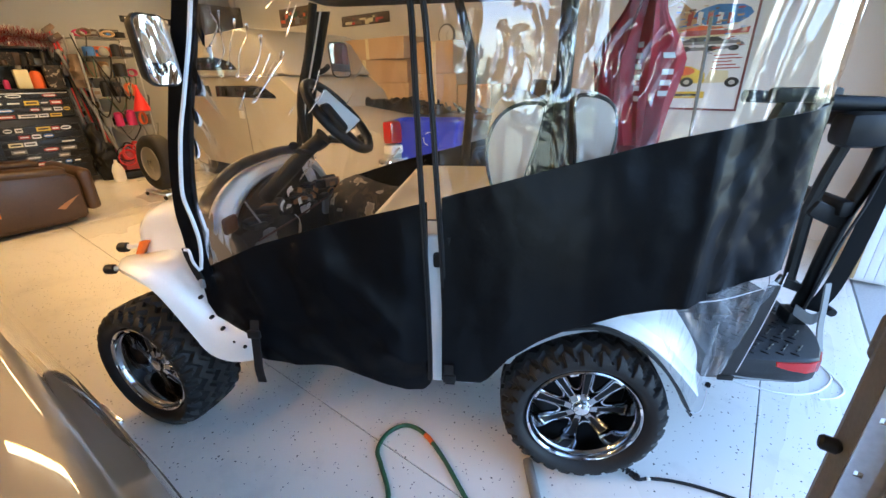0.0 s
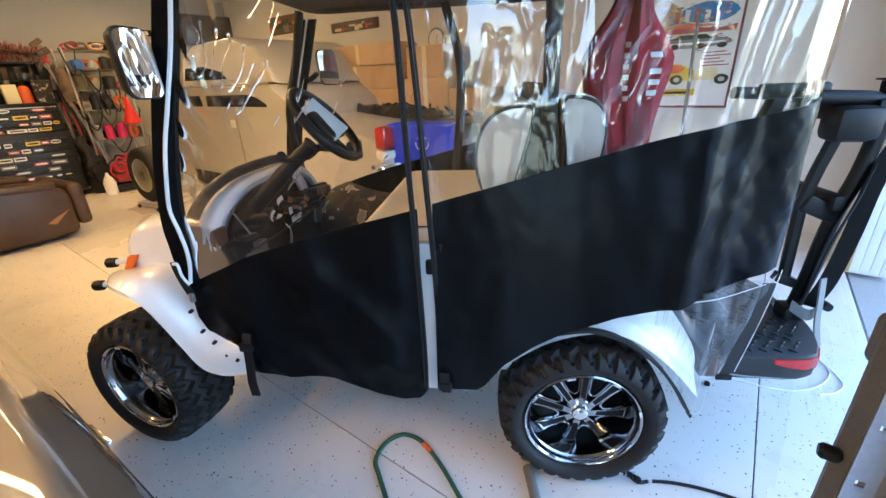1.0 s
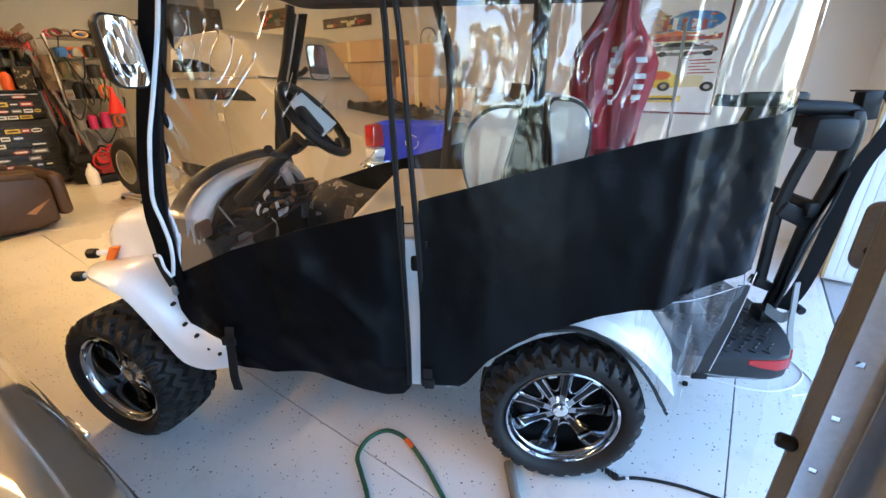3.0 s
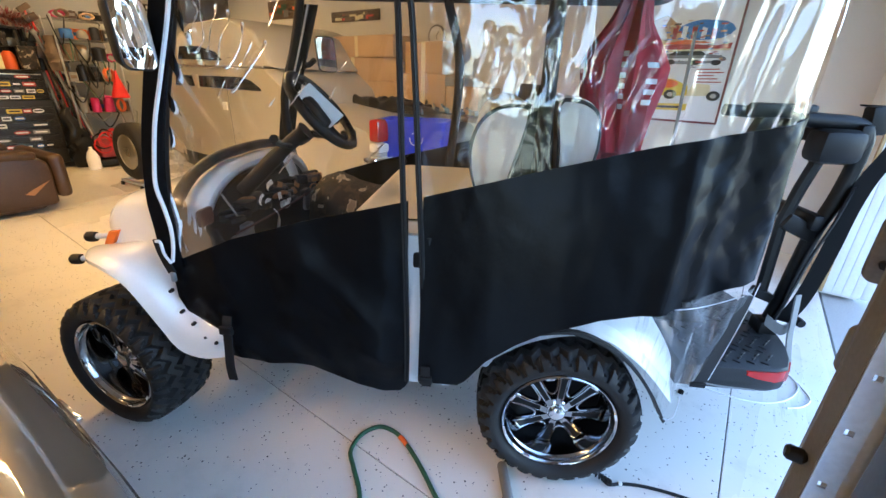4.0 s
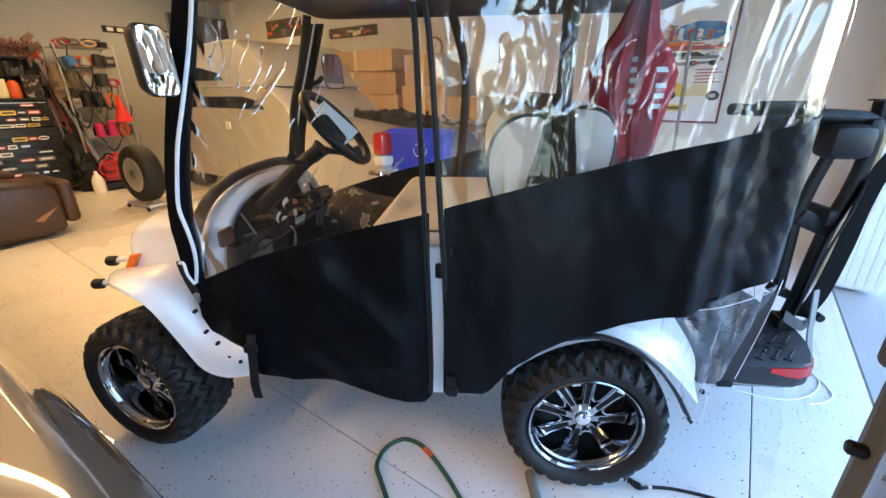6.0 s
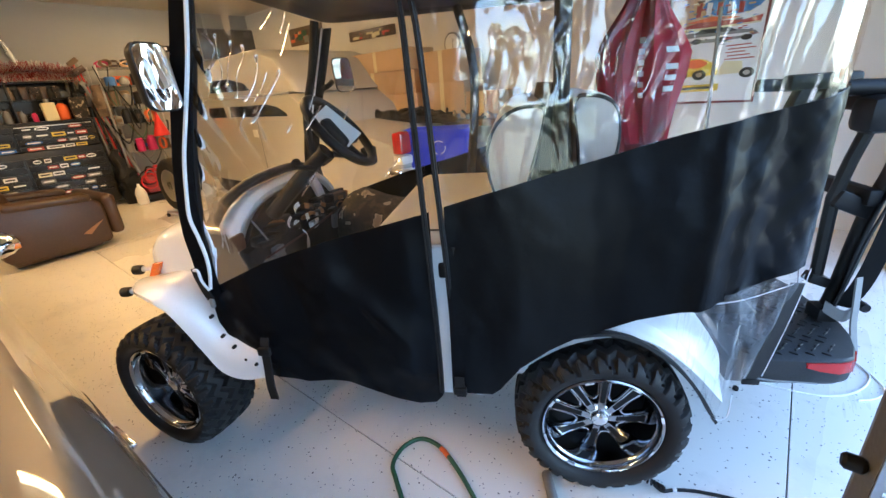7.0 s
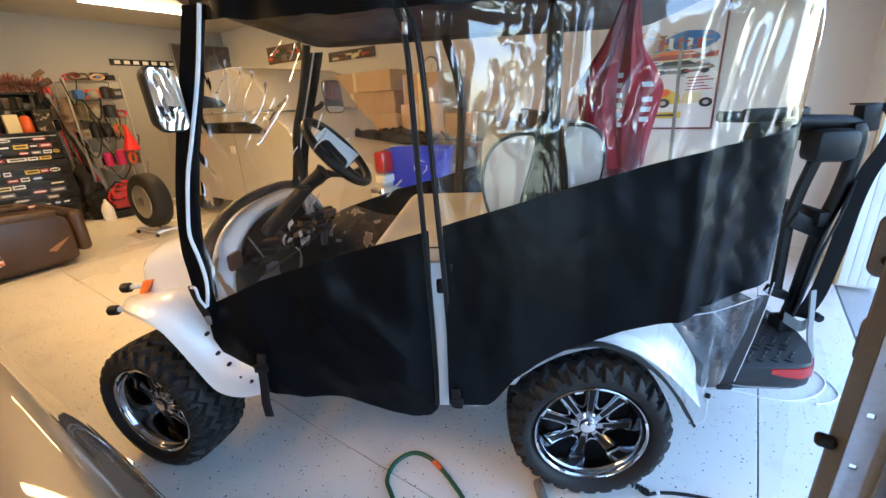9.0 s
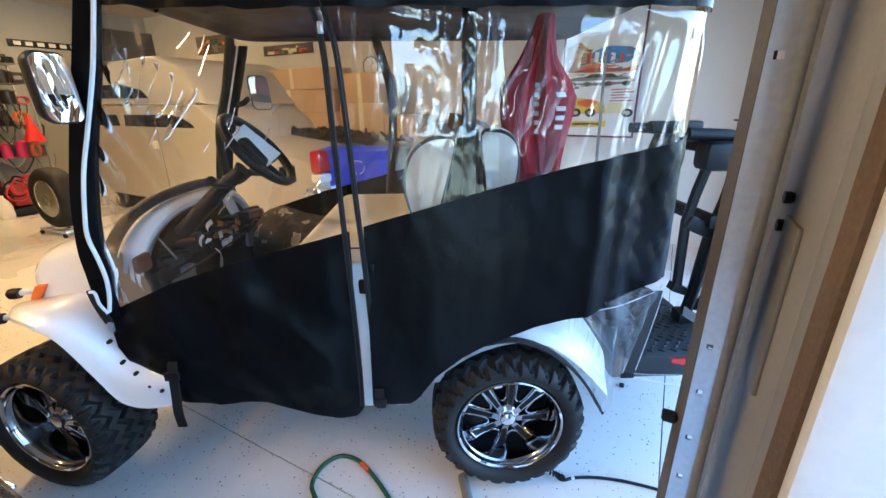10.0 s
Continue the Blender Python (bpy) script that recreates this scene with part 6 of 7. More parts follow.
# ---- far things ----
def tool_chest():
    t = thing("tool_chest", "black two-part tool chest covered in stickers", "tool chest", G @ pose(-7.28, -0.18, 0))
    Wd, Dp = 1.45, 0.52
    Shape().box((-Dp / 2, 0, 0.49), (Dp, Wd, 0.82), 0.01).part("cabinet", M_CHEST, t)
    Shape().box((-Dp / 2, 0, 1.07), (Dp - 0.06, Wd - 0.03, 0.33), 0.01).part("top_box", M_CHEST, t)
    Shape().box((-Dp / 2, 0, 1.245), (Dp, Wd, 0.02), 0.004).part("lid", M_CHEST, t)
    for y in (-0.62, 0.62):
        for x in (-0.45, -0.07):
            Shape().lathe([(0.001, -0.018), (0.036, -0.018), (0.04, 0.0), (0.036, 0.018), (0.001, 0.018)], 16, pose(x, y, 0.04, 0, 0, 0)).part("caster", M_BLACKTRIM, t)
    rows = [(0.19, 0.22)] + [(0.345 + 0.087 * k, 0.084) for k in range(6)]
    stick = [M_WHITEPLAS, M_YELLOWPLAS, M_WHITEPLAS, M_CREAM, M_GREYPLAS, M_CHEST, M_GREYPLAS, M_STICKRED, M_STICKRED, M_BLUEPLAS]
    rnd = random.Random(5)
    for z, h in rows + [(0.945, 0.068), (1.018, 0.072), (1.10, 0.086), (1.185, 0.072)]:
        for y0, w in ((-0.42, 0.52), (0.28, 0.82)):
            d = Shape().box((0.012, y0, z), (0.022, w, h - 0.012), 0.004).part("drawer", M_CHEST, t)
            Shape().box((0.028, y0, z + h / 2 - 0.018), (0.016, w * 0.96, 0.012), 0.003).part("pull", M_ALU if z > 1.1 and y0 > 0 else M_CHEST, d)
            y = y0 - w / 2 + 0.06
            while y < y0 + w / 2 - 0.06:
                a, b = rnd.uniform(0.07, 0.19), min(h * 0.62, rnd.uniform(0.04, 0.075))
                if rnd.random() < 0.85 and y + a < y0 + w / 2:
                    if rnd.random() < 0.35:
                        o = [(y + a / 2 + a / 2 * math.cos(q * 0.5236), z - 0.012 + b / 2 * math.sin(q * 0.5236)) for q in range(12)]
                    else:
                        o = [(y, z - 0.012 - b / 2), (y + a, z - 0.012 - b / 2), (y + a, z - 0.012 + b / 2), (y, z - 0.012 + b / 2)]
                    mt = rnd.choice(stick)
                    Shape().prism(o, "x", 0.0235, 0.0245).part("sticker", mt, d, "", smooth=False)
                    Shape().box((0.0252, y + a / 2, z - 0.012), (0.001, a * 0.72, b * 0.34), 0).part("sticker_print", M_WHITEPLAS if mt in (M_GREYPLAS, M_STICKRED, M_BLUEPLAS, M_CHEST) else M_CHEST, d)
                y += a + rnd.uniform(0.008, 0.03)
    Shape().box((0.0245, 0.40, 0.145), (0.0015, 0.22, 0.06), 0).part("sticker", M_YELLOWPLAS, t, "yellow lettered sticker")


tool_chest()


def bottle(name, label, x, y, z, r, h, mt, capm, square=False):
    t = thing(name, label, "bottle", G @ pose(x, y, z), "bottles on the tool chest")
    if square:
        Shape().box((0, 0, h * 0.42), (r * 1.5, r * 2, h * 0.84), 0.012).part("body", mt, t)
    else:
        Shape().lathe([(0.001, 0), (r * 0.95, 0.0), (r, 0.01), (r, h * 0.6), (r * 0.8, h * 0.75), (r * 0.35, h * 0.86), (r * 0.33, h * 0.9), (0.001, h * 0.9)], 20, pose(0, 0, 0, 90, 0, 0)).part("body", mt, t)
    Shape().lathe([(0.001, h * 0.84), (r * 0.4, h * 0.84), (r * 0.4, h), (0.001, h)], 14, pose(0, 0, 0, 90, 0, 0)).part("cap", capm, t)


rnd = random.Random(11)
for i, (y, r, h, mt, sq, lb) in enumerate([(0.215, 0.070, 0.27, M_CREAM, True, "cream oil jug"), (0.36, 0.070, 0.25, M_ORANGEPLAS, False, "orange fluid bottle"), (-0.05, 0.030, 0.15, M_GREYPLAS, False, "grey spray can"),
                                          (0.53, 0.085, 0.33, M_CAMO, True, "mottled grey parts bag standing up"), (0.66, 0.04, 0.17, M_BLACKTRIM, False, "black bottle"), (-0.2, 0.04, 0.19, M_GREYPLAS, False, "grey can"),
                                          (-0.35, 0.045, 0.22, M_BLACKTRIM, False, "black bottle"), (-0.5, 0.04, 0.16, M_BLUEPLAS, False, "dark blue can"), (-0.65, 0.04, 0.2, M_GREYPLAS, False, "grey can"), (0.05, 0.03, 0.13, M_PINKPLAS, False, "purple can")]):
    bottle("bottle", lb + " on the tool chest", -7.40 - 0.05 * (i % 3), y - 0.18 + 0.1, 1.255, r, h, mt, M_BLACKTRIM if i % 2 else M_GREYPLAS, sq)
# dark hutch behind the bottles, and a tinsel garland along its top
t = thing("wall_cabinet", "dark open hutch standing on the tool chest", "cabinet", G @ pose(-7.72, -0.18, 1.256))
Shape().box((0, 0, 0.25), (0.04, 1.42, 0.5), 0.005).part("back_panel", M_CHEST, t)
Shape().box((0.08, 0, 0.49), (0.2, 1.44, 0.02), 0.004).part("shelf", M_CHEST, t)
Shape().box((0.08, 0, 0.27), (0.16, 1.40, 0.014), 0.003).part("shelf", M_CHEST, t)
for y in (-0.7, 0.0, 0.7):
    Shape().box((0.08, y, 0.24), (0.2, 0.02, 0.48), 0.004).part("upright", M_CHEST, t)
M_TINSELRED = surface("red_tinsel", (0.35, 0.03, 0.035), 0.35, 0.4, coarse=40, fine=200, vary=0.5, bump=0.0)
M_TINSELWHITE = surface("white_tinsel", (0.62, 0.56, 0.52), 0.35, 0.3, coarse=40, fine=200, vary=0.3, bump=0.0)
t = thing("tinsel_garland", "red and white tinsel garland on the hutch", "garland", G @ pose(-7.60, -0.2, 1.766))
rnd = random.Random(3)
for nm, mt in (("red_tinsel", M_TINSELRED), ("white_tinsel", M_TINSELWHITE)):
    s = Shape()
    for i in range(3800):
        y, a, r = rnd.uniform(-0.78, 0.85), rnd.uniform(0, 6.28), rnd.uniform(0.04, 0.15)
        p = Vector((0.02 * math.sin(y * 9), y, 0.085 + 0.03 * math.sin(y * 5)))
        d = Vector((math.cos(a), rnd.uniform(-0.5, 0.5), math.sin(a) * 0.9))
        w = Vector((rnd.uniform(-0.004, 0.004), 0.005, rnd.uniform(-0.005, 0.005)))
        s.add([p, p + w, p + d * r + w, p + d * r], [(0, 1, 2, 3)])
    tagged(s.part(nm, mt, t, smooth=False), kind="stuff")
# clutter in the hutch
rnd = random.Random(31)
for k in range(40):
    y, z = -0.84 + 0.068 * (k % 20), 1.256 + (0.279 if k >= 20 else 0)
    h, w = rnd.uniform(0.10, 0.2), rnd.uniform(0.04, 0.10)
    t = thing("hutch_can", "dark bottle or can at the back of the hutch", "bottle", G @ pose(-7.62 + rnd.uniform(-0.03, 0.03), y, z), "bottles in the hutch")
    n1, n2 = rnd.uniform(0.55, 0.95), rnd.uniform(0.12, 0.45)
    body = Shape().box((0, 0, h * 0.42), (0.07, w * 1.1, h * 0.84), 0.006, Matrix.Rotation(rnd.uniform(-0.25, 0.25), 4, "Z")) if k % 3 else Shape().lathe([(0.001, 0), (w / 2, 0), (w / 2, h * n1 * 0.8), (w * n2, h * n1), (w * n2, h * 0.98), (0.001, h * 0.98)], 14, pose(0, 0, 0, 90, 0, 0))
    body.part("body", rnd.choice([M_BLACKTRIM, M_GREYPLAS, M_CHEST, M_WOODDARK, M_CHEST, M_LEATHER, M_BLACKTRIM, M_CAMO, M_CARDARK]), t)


def wire_rack():
    t = thing("wire_rack", "chrome wire shelving rack full of small goods", "shelf", G @ pose(-7.42, 1.06, 0))
    for x in (-0.22, 0.22):
        for y in (-0.32, 0.32):
            Shape().tube([(x, y, 0.02), (x, y, 1.92)], 0.013, 8).part("post", M_ALU, t)
    wire = Shape().tube([(-0.22, 0, 0), (0.22, 0, 0)], 0.003, 5)
    mesh = None
    for z in (0.14, 0.72, 1.12, 1.38, 1.64, 1.88):
        for x in (-0.22, 0.22):
            Shape().tube([(x, -0.32, z), (x, 0.32, z)], 0.006, 6).part("edge_wire", M_GREYPLAS, t)
        for k in range(14):
            y = -0.30 + 0.6 * k / 13
            if mesh is None:
                o = wire.part("shelf_wire", M_GREYPLAS, t)
                mesh = o.data
            else:
                o = new("shelf_wire", mesh)
                o.parent = t
            o.matrix_basis = Matrix.Translation((0, y, z))


wire_rack()
rnd = random.Random(21)
goods = [M_CARDBOARD, M_GREYPLAS, M_GREYPLAS, M_PINKPLAS, M_BLUEPLAS, M_CHEST, M_GREYPLAS, M_BLACKTRIM, M_BLACKTRIM, M_CHEST, M_WOODDARK, M_WOODDARK, M_LEATHER, M_ORANGEPLAS]


def odd_good(x, y, z, w, h, d, mt, turn):
    """A carton, a can, a coil or a soft pouch."""
    kind = rnd.choice(("carton", "can", "coil", "pouch"))
    t = thing("small_" + kind, "small " + kind + " of goods on the wire rack", kind, G @ pose(x, y, z, 0, 0, turn), "goods on the rack")
    if kind == "carton":
        Shape().box((0, 0, h / 2), (d, w, h), 0.006).part("carton", mt, t)
        Shape().box((d / 2 + 0.001, 0, h / 2), (0.002, w * 0.7, h * 0.35), 0).part("label_patch", rnd.choice(goods), t)
    elif kind == "can":
        r = w * 0.42
        Shape().lathe([(0.001, 0), (r, 0), (r, h * 0.9), (r * 0.8, h * 0.95), (r * 0.5, h), (0.001, h)], 16, pose(0, 0, 0, 90, 0, 0)).part("can_wall", mt, t)
    elif kind == "coil":
        for k in range(3):
            Shape().tube([(0.04, w * 0.45 * math.cos(a), h * 0.42 + h * 0.4 * math.sin(a)) for a in [6.3 * q / 14 for q in range(15)]], 0.009, 6).part("loop", mt, t).location = (0.02 * k, 0.006 * k, 0.003 * k)
    else:
        s = Shape()
        s.rings([[(d * 0.4 * f * math.cos(a) * (1 + 0.2 * wob(a, f, y * 9)), w * 0.5 * f * math.sin(a), h * q) for a in [6.2832 * j / 12 for j in range(12)]] for q, f in ((0, 0.7), (0.1, 0.95), (0.4, 1.0), (0.8, 0.7), (1.0, 0.25))])
        s.part("pouch", mt, t)


for z, top in ((0.150, 0.30), (0.728, 0.20), (1.128, 0.19), (1.388, 0.19), (1.648, 0.17), (1.888, 0.12)):
    for row in (-7.24, -7.42):
        y = 0.78
        while y < 1.36:
            w, h = rnd.uniform(0.08, 0.20), rnd.uniform(0.55 * top, top * 1.15)
            if y + w > 1.42:
                break
            odd_good(row + rnd.uniform(-0.03, 0.03), y + w / 2, z, w, h, rnd.uniform(0.08, 0.16), rnd.choice(goods), rnd.uniform(-12, 12))
            y += w + rnd.uniform(0.0, 0.02)
# dark bags, and a thicket of leaning tools in the gap between chest and rack
for k, (y, z, w, h, mt) in enumerate(((0.72, 0.0, 0.22, 0.55, M_BLACKTRIM), (0.66, 0.0, 0.15, 0.8, M_CHEST), (0.70, 1.25, 0.13, 0.42, M_WOODDARK))):
    t = thing("dark_bag", "dark crumpled bag beside the wire rack", "bag", G @ pose(-7.28, y, z), "bags beside the rack")
    s = Shape()
    s.rings([[(0.6 * w * f * math.cos(a) * (1 + 0.5 * wob(a * 1.3, q * 6, k)), 0.6 * w * f * math.sin(a) * (1 + 0.6 * wob(a * 1.1, q * 7, k + 9)) + 0.05 * wob(q * 4, k, 2), h * q) for a in [6.2832 * j / 22 for j in range(22)]]
             for q, f in [(i / 16, 0.35 + 0.75 * math.sin(math.pi * (0.12 + 0.85 * i / 16)) ** 0.6) for i in range(17)]])
    s.part("cloth", mt, t)
rnd = random.Random(52)
for k in range(22):
    y0, y1, h = 0.88 - 0.012 * k + rnd.uniform(-0.05, 0.05), 0.62 + rnd.uniform(-0.06, 0.22), rnd.uniform(0.9, 2.0)
    t = thing("leaning_tool", "long dark garden tool leaning beside the rack", "tool", G @ pose(-7.16 - 0.01 * k, y0, 0), "tools leaning by the rack")
    Shape().tube(smooth_run([(0, 0, 0), (-0.08, (y1 - y0) * 0.5 + rnd.uniform(-0.03, 0.03), h * 0.5), (-0.2, y1 - y0, h)], 4), rnd.uniform(0.008, 0.02), 7).part("handle", rnd.choice([M_CHEST, M_BLACKTRIM, M_WOODDARK, M_GREYPLAS, M_REDPLAS]), t)
    Shape().box((-0.2, y1 - y0, h), (0.04, rnd.uniform(0.06, 0.16), rnd.uniform(0.05, 0.16)), 0.012, Matrix.Rotation(rnd.uniform(-0.7, 0.7), 4, "X")).part("head", rnd.choice([M_CHEST, M_BLACKTRIM, M_WOODDARK, M_GREYPLAS, M_LEATHER]), t)
# cords and hoses slung over the rack
rnd = random.Random(91)
for k in range(16):
    y, z, w, d = rnd.uniform(0.78, 1.36), rnd.choice([0.72, 1.12, 1.38, 1.64, 1.88]), rnd.uniform(0.08, 0.25), rnd.uniform(0.08, 0.34)
    t = thing("slung_cord", "thin cord hanging over the edge of the wire rack", "cord", G @ pose(-7.185, y, z), "cords on the rack")
    Shape().tube(smooth_run([(-0.02, -w / 2, 0.012), (0.012, -w / 2, -0.02), (0.02 + 0.02 * rnd.random(), rnd.uniform(-0.03, 0.03), -d), (0.012, w / 2, -0.03), (-0.02, w / 2, 0.012)], 6), rnd.uniform(0.005, 0.011), 6).part("loop", rnd.choice([M_BLACKTRIM, M_CHEST, M_GREYPLAS, M_BLACKTRIM, M_HOSE, M_LEATHER]), t)
t = thing("red_funnel", "red plastic funnel hooked on the rack", "funnel", G @ pose(-7.13, 1.27, 0.92))
Shape().lathe([(0.105, 0.0), (0.11, 0.01), (0.10, 0.05), (0.03, 0.26), (0.02, 0.30), (0.012, 0.36), (0.009, 0.36), (0.015, 0.29), (0.09, 0.05), (0.10, 0.005)], 24, pose(0, 0, 0, 90, 0, 0), loop=True).part("cone", M_REDPLAS, t)
t = thing("red_jack", "red trolley jack and cables under the rack", "jack", G @ pose(-7.15, 1.02, 0))
Shape().box((0, 0, 0.25), (0.20, 0.36, 0.26), 0.04).part("case", M_STICKRED, t)
rj = random.Random(14)
for k in range(9):
    # tangled jump leads over the case
    y0, z0, r0 = rj.uniform(-0.16, 0.16), rj.uniform(0.18, 0.44), rj.uniform(0.06, 0.13)
    Shape().tube(smooth_run([(0.115 + 0.012 * k % 0.05, y0 + r0 * math.cos(a) * rj.uniform(0.8, 1.2), z0 + r0 * math.sin(a)) for a in [0.9 * q for q in range(8)]], 4), 0.010, 7).part("lead", M_REDPLAS if k % 3 else M_BLACKTRIM, t)
Shape().box((0.02, 0, 0.06), (0.3, 0.48, 0.10), 0.02).part("base", M_BLACKTRIM, t)
for k in range(3):
    Shape().tube(smooth_run([(0.12, -0.16 + 0.1 * k, 0.44), (0.17, -0.12 + 0.1 * k, 0.52), (0.15, -0.02 + 0.1 * k, 0.46), (0.13, 0.02 + 0.08 * k, 0.3)], 5), 0.012, 8).part("cable", M_REDPLAS if k else M_BLACKTRIM, t)
t = thing("white_jug", "white plastic jug on the floor", "jug", G @ pose(-7.0, 0.72, 0))
Shape().lathe([(0.001, 0), (0.07, 0), (0.075, 0.02), (0.075, 0.16), (0.05, 0.23), (0.02, 0.27), (0.02, 0.30), (0.001, 0.30)], 20, pose(0, 0, 0, 90, 0, 0)).part("body", M_WHITEPLAS, t)


def spare_wheel():
    t = thing("spare_wheel", "car wheel with a worn tyre standing on a dolly", "wheel", G @ pose(-5.55, 0.78, 0.08, 0, 0, 6))
    Shape().lathe([(0.20, -0.09), (0.26, -0.11), (0.30, -0.10), (0.325, -0.07), (0.33, 0.0), (0.325, 0.07), (0.30, 0.10), (0.26, 0.11), (0.20, 0.09)], 48, pose(0, 0, 0.33), loop=True).part("tyre", M_TYRE, t)
    Shape().lathe([(0.20, -0.095), (0.195, -0.10), (0.18, -0.08), (0.16, -0.02), (0.06, -0.03), (0.05, -0.055), (0.001, -0.055), (0.001, 0.0), (0.16, 0.02), (0.2, 0.08)], 40, pose(0, 0, 0.33)).part("rim", M_ALU, t, "silver steel wheel")
    d = thing("wheel_dolly", "small steel wheel dolly with castors", "dolly", G @ pose(-5.55, 0.78, 0, 0, 0, 6))
    for y in (-0.1, 0.1):
        Shape().box((0, y, 0.055), (0.5, 0.05, 0.03), 0.006).part("rail", M_STEEL, d)
    for x in (-0.22, 0.22):
        Shape().box((x, 0, 0.062), (0.05, 0.26, 0.03), 0.006).part("bar", M_STEEL, d)
        for y in (-0.13, 0.13):
            Shape().lathe([(0.001, -0.012), (0.022, -0.012), (0.025, 0), (0.022, 0.012), (0.001, 0.012)], 14, pose(x, y, 0.025)).part("castor", M_BLACKTRIM, d)


spare_wheel()


def recliner():
    t = thing("recliner", "worn dark brown leather recliner chair", "armchair", G @ pose(-5.45, -0.5, 0, 0, 0, 96))
    arm = [(-0.45, 0.06), (0.30, 0.06), (0.335, 0.09), (0.345, 0.40), (0.33, 0.47), (0.28, 0.51), (0.0, 0.545), (-0.3, 0.565), (-0.45, 0.565), (-0.5, 0.5), (-0.5, 0.12)]
    for y0, y1 in ((0.24, 0.45), (-0.45, -0.24)):
        Shape().prism(arm, "y", y0, y1, 0.035).part("arm", M_LEATHER, t)
        Shape().box((-0.06, (y0 + y1) / 2, 0.555), (0.66, 0.23, 0.085), 0.036, Matrix.Rotation(radians(4), 4, "Y"), seg=3).part("arm_pad", M_LEATHER, t)
    Shape().box((0.02, 0, 0.36), (0.62, 0.50, 0.24), 0.08, seg=4).part("seat_cushion", M_LEATHER, t)
    Shape().box((0.405, 0, 0.325), (0.125, 0.89, 0.42), 0.052, seg=4).part("foot_rest", M_LEATHER, t)
    Shape().box((-0.42, 0, 0.66), (0.26, 0.62, 0.72), 0.1, Matrix.Rotation(radians(-18), 4, "Y"), seg=4).part("backrest", M_LEATHER, t)
    Shape().box((-0.1, 0, 0.1), (0.7, 0.8, 0.14), 0.03).part("base", M_LEATHER, t)
    # swoosh-like logo on the arm, drawn as a plain pale shape
    Shape().prism([(0.10, 0.20), (0.16, 0.18), (0.30, 0.30), (0.16, 0.235)], "y", -0.453, -0.449).part("logo_mark", M_LEATHERTAN, t, "pale curved mark", smooth=False)


recliner()


def far_vehicle():
    t = thing("parked_vehicle", "champagne metallic estate car parked further in", "car", G @ pose(-4.6, 1.62, 0))
    body = [(-2.2, 0.25), (-2.25, 0.95), (-2.1, 1.25), (-1.95, 1.36), (0.55, 1.36), (0.85, 1.18), (0.95, 1.02), (1.6, 0.96), (2.05, 0.86), (2.2, 0.7), (2.15, 0.25)]
    Shape().prism(body, "y", 0.0, 1.75, 0.05).part("body", M_CARBEIGE, t)
    top = [(-1.7, 1.37), (-1.5, 1.72), (-1.1, 1.86), (-0.2, 1.88), (0.25, 1.74), (0.6, 1.37)]
    Shape().prism(top, "y", 0.08, 1.67, 0.08).part("cabin", M_CARBEIGE, t)
    Shape().box((-0.5, -0.004, 1.375), (2.1, 0.03, 0.022), 0.008).part("belt_trim", M_ALU, t, "bright belt line trim")
    Shape().prism([(-1.52, 1.45), (-0.42, 1.44), (-0.55, 1.53), (-0.95, 1.60), (-1.42, 1.60)], "y", 0.068, 0.10, 0.0).part("side_window", M_GLASSDARK, t, smooth=False)
    for o in ([(-1.55, 1.13), (-1.50, 1.255), (-1.06, 1.26), (-1.03, 1.13)], [(-0.90, 1.13), (-0.88, 1.26), (0.05, 1.265), (0.26, 1.235), (0.44, 1.16), (0.45, 1.13)]):
        Shape().prism(o, "y", -0.006, 0.02, 0.0).part("side_glass", M_GLASSDARK, t, "dark tinted side window", smooth=False)
    Shape().box((-0.965, -0.004, 1.19), (0.10, 0.014, 0.16), 0.01).part("pillar", M_CARBEIGE, t)
    Shape().box((2.16, 0.05, 0.87), (0.12, 0.15, 0.20), 0.03).part("tail_lamp", M_REDLENS, t, "red tail lamp lens")
    Shape().box((2.16, 0.05, 0.72), (0.12, 0.15, 0.08), 0.02).part("reverse_lamp", M_WHITEPLAS, t, "clear reversing lamp lens")
    Shape().box((2.17, 0.5, 0.60), (0.16, 1.2, 0.10), 0.03).part("bumper", M_CHROME, t, "chrome bumper")
    Shape().box((-0.25, -0.003, 0.80), (0.006, 0.008, 0.86), 0.0).part("door_seam", M_GREYPLAS, t)
    for x in (-1.75, 1.55):
        Shape().lathe([(0.001, -0.02), (0.22, -0.02), (0.33, -0.01), (0.36, 0.03), (0.36, 0.2), (0.001, 0.2)], 36, pose(x, 0.09, 0.36)).part("wheel", M_TYRE, t)
    Shape().box((-0.35, -0.006, 0.93), (0.10, 0.012, 0.09), 0.002).part("sticker_plate", M_WHITEPLAS, t, "small white label plate")


far_vehicle()


def bench_side():
    b = thing("workbench", "dark cluttered workbench along the side wall", "workbench", G @ pose(-3.4, 3.05, 0))
    Shape().box((0, 0, 0.93), (2.9, 0.62, 0.06), 0.008).part("top", M_WOODDARK, b)
    for x in (-1.35, 0.0, 1.35):
        for y in (-0.26, 0.26):
            Shape().box((x, y, 0.45), (0.08, 0.08, 0.90), 0.006).part("leg", M_WOODDARK, b)
    Shape().box((0, 0.05, 0.3), (2.7, 0.5, 0.03), 0.004).part("shelf", M_WOODDARK, b)


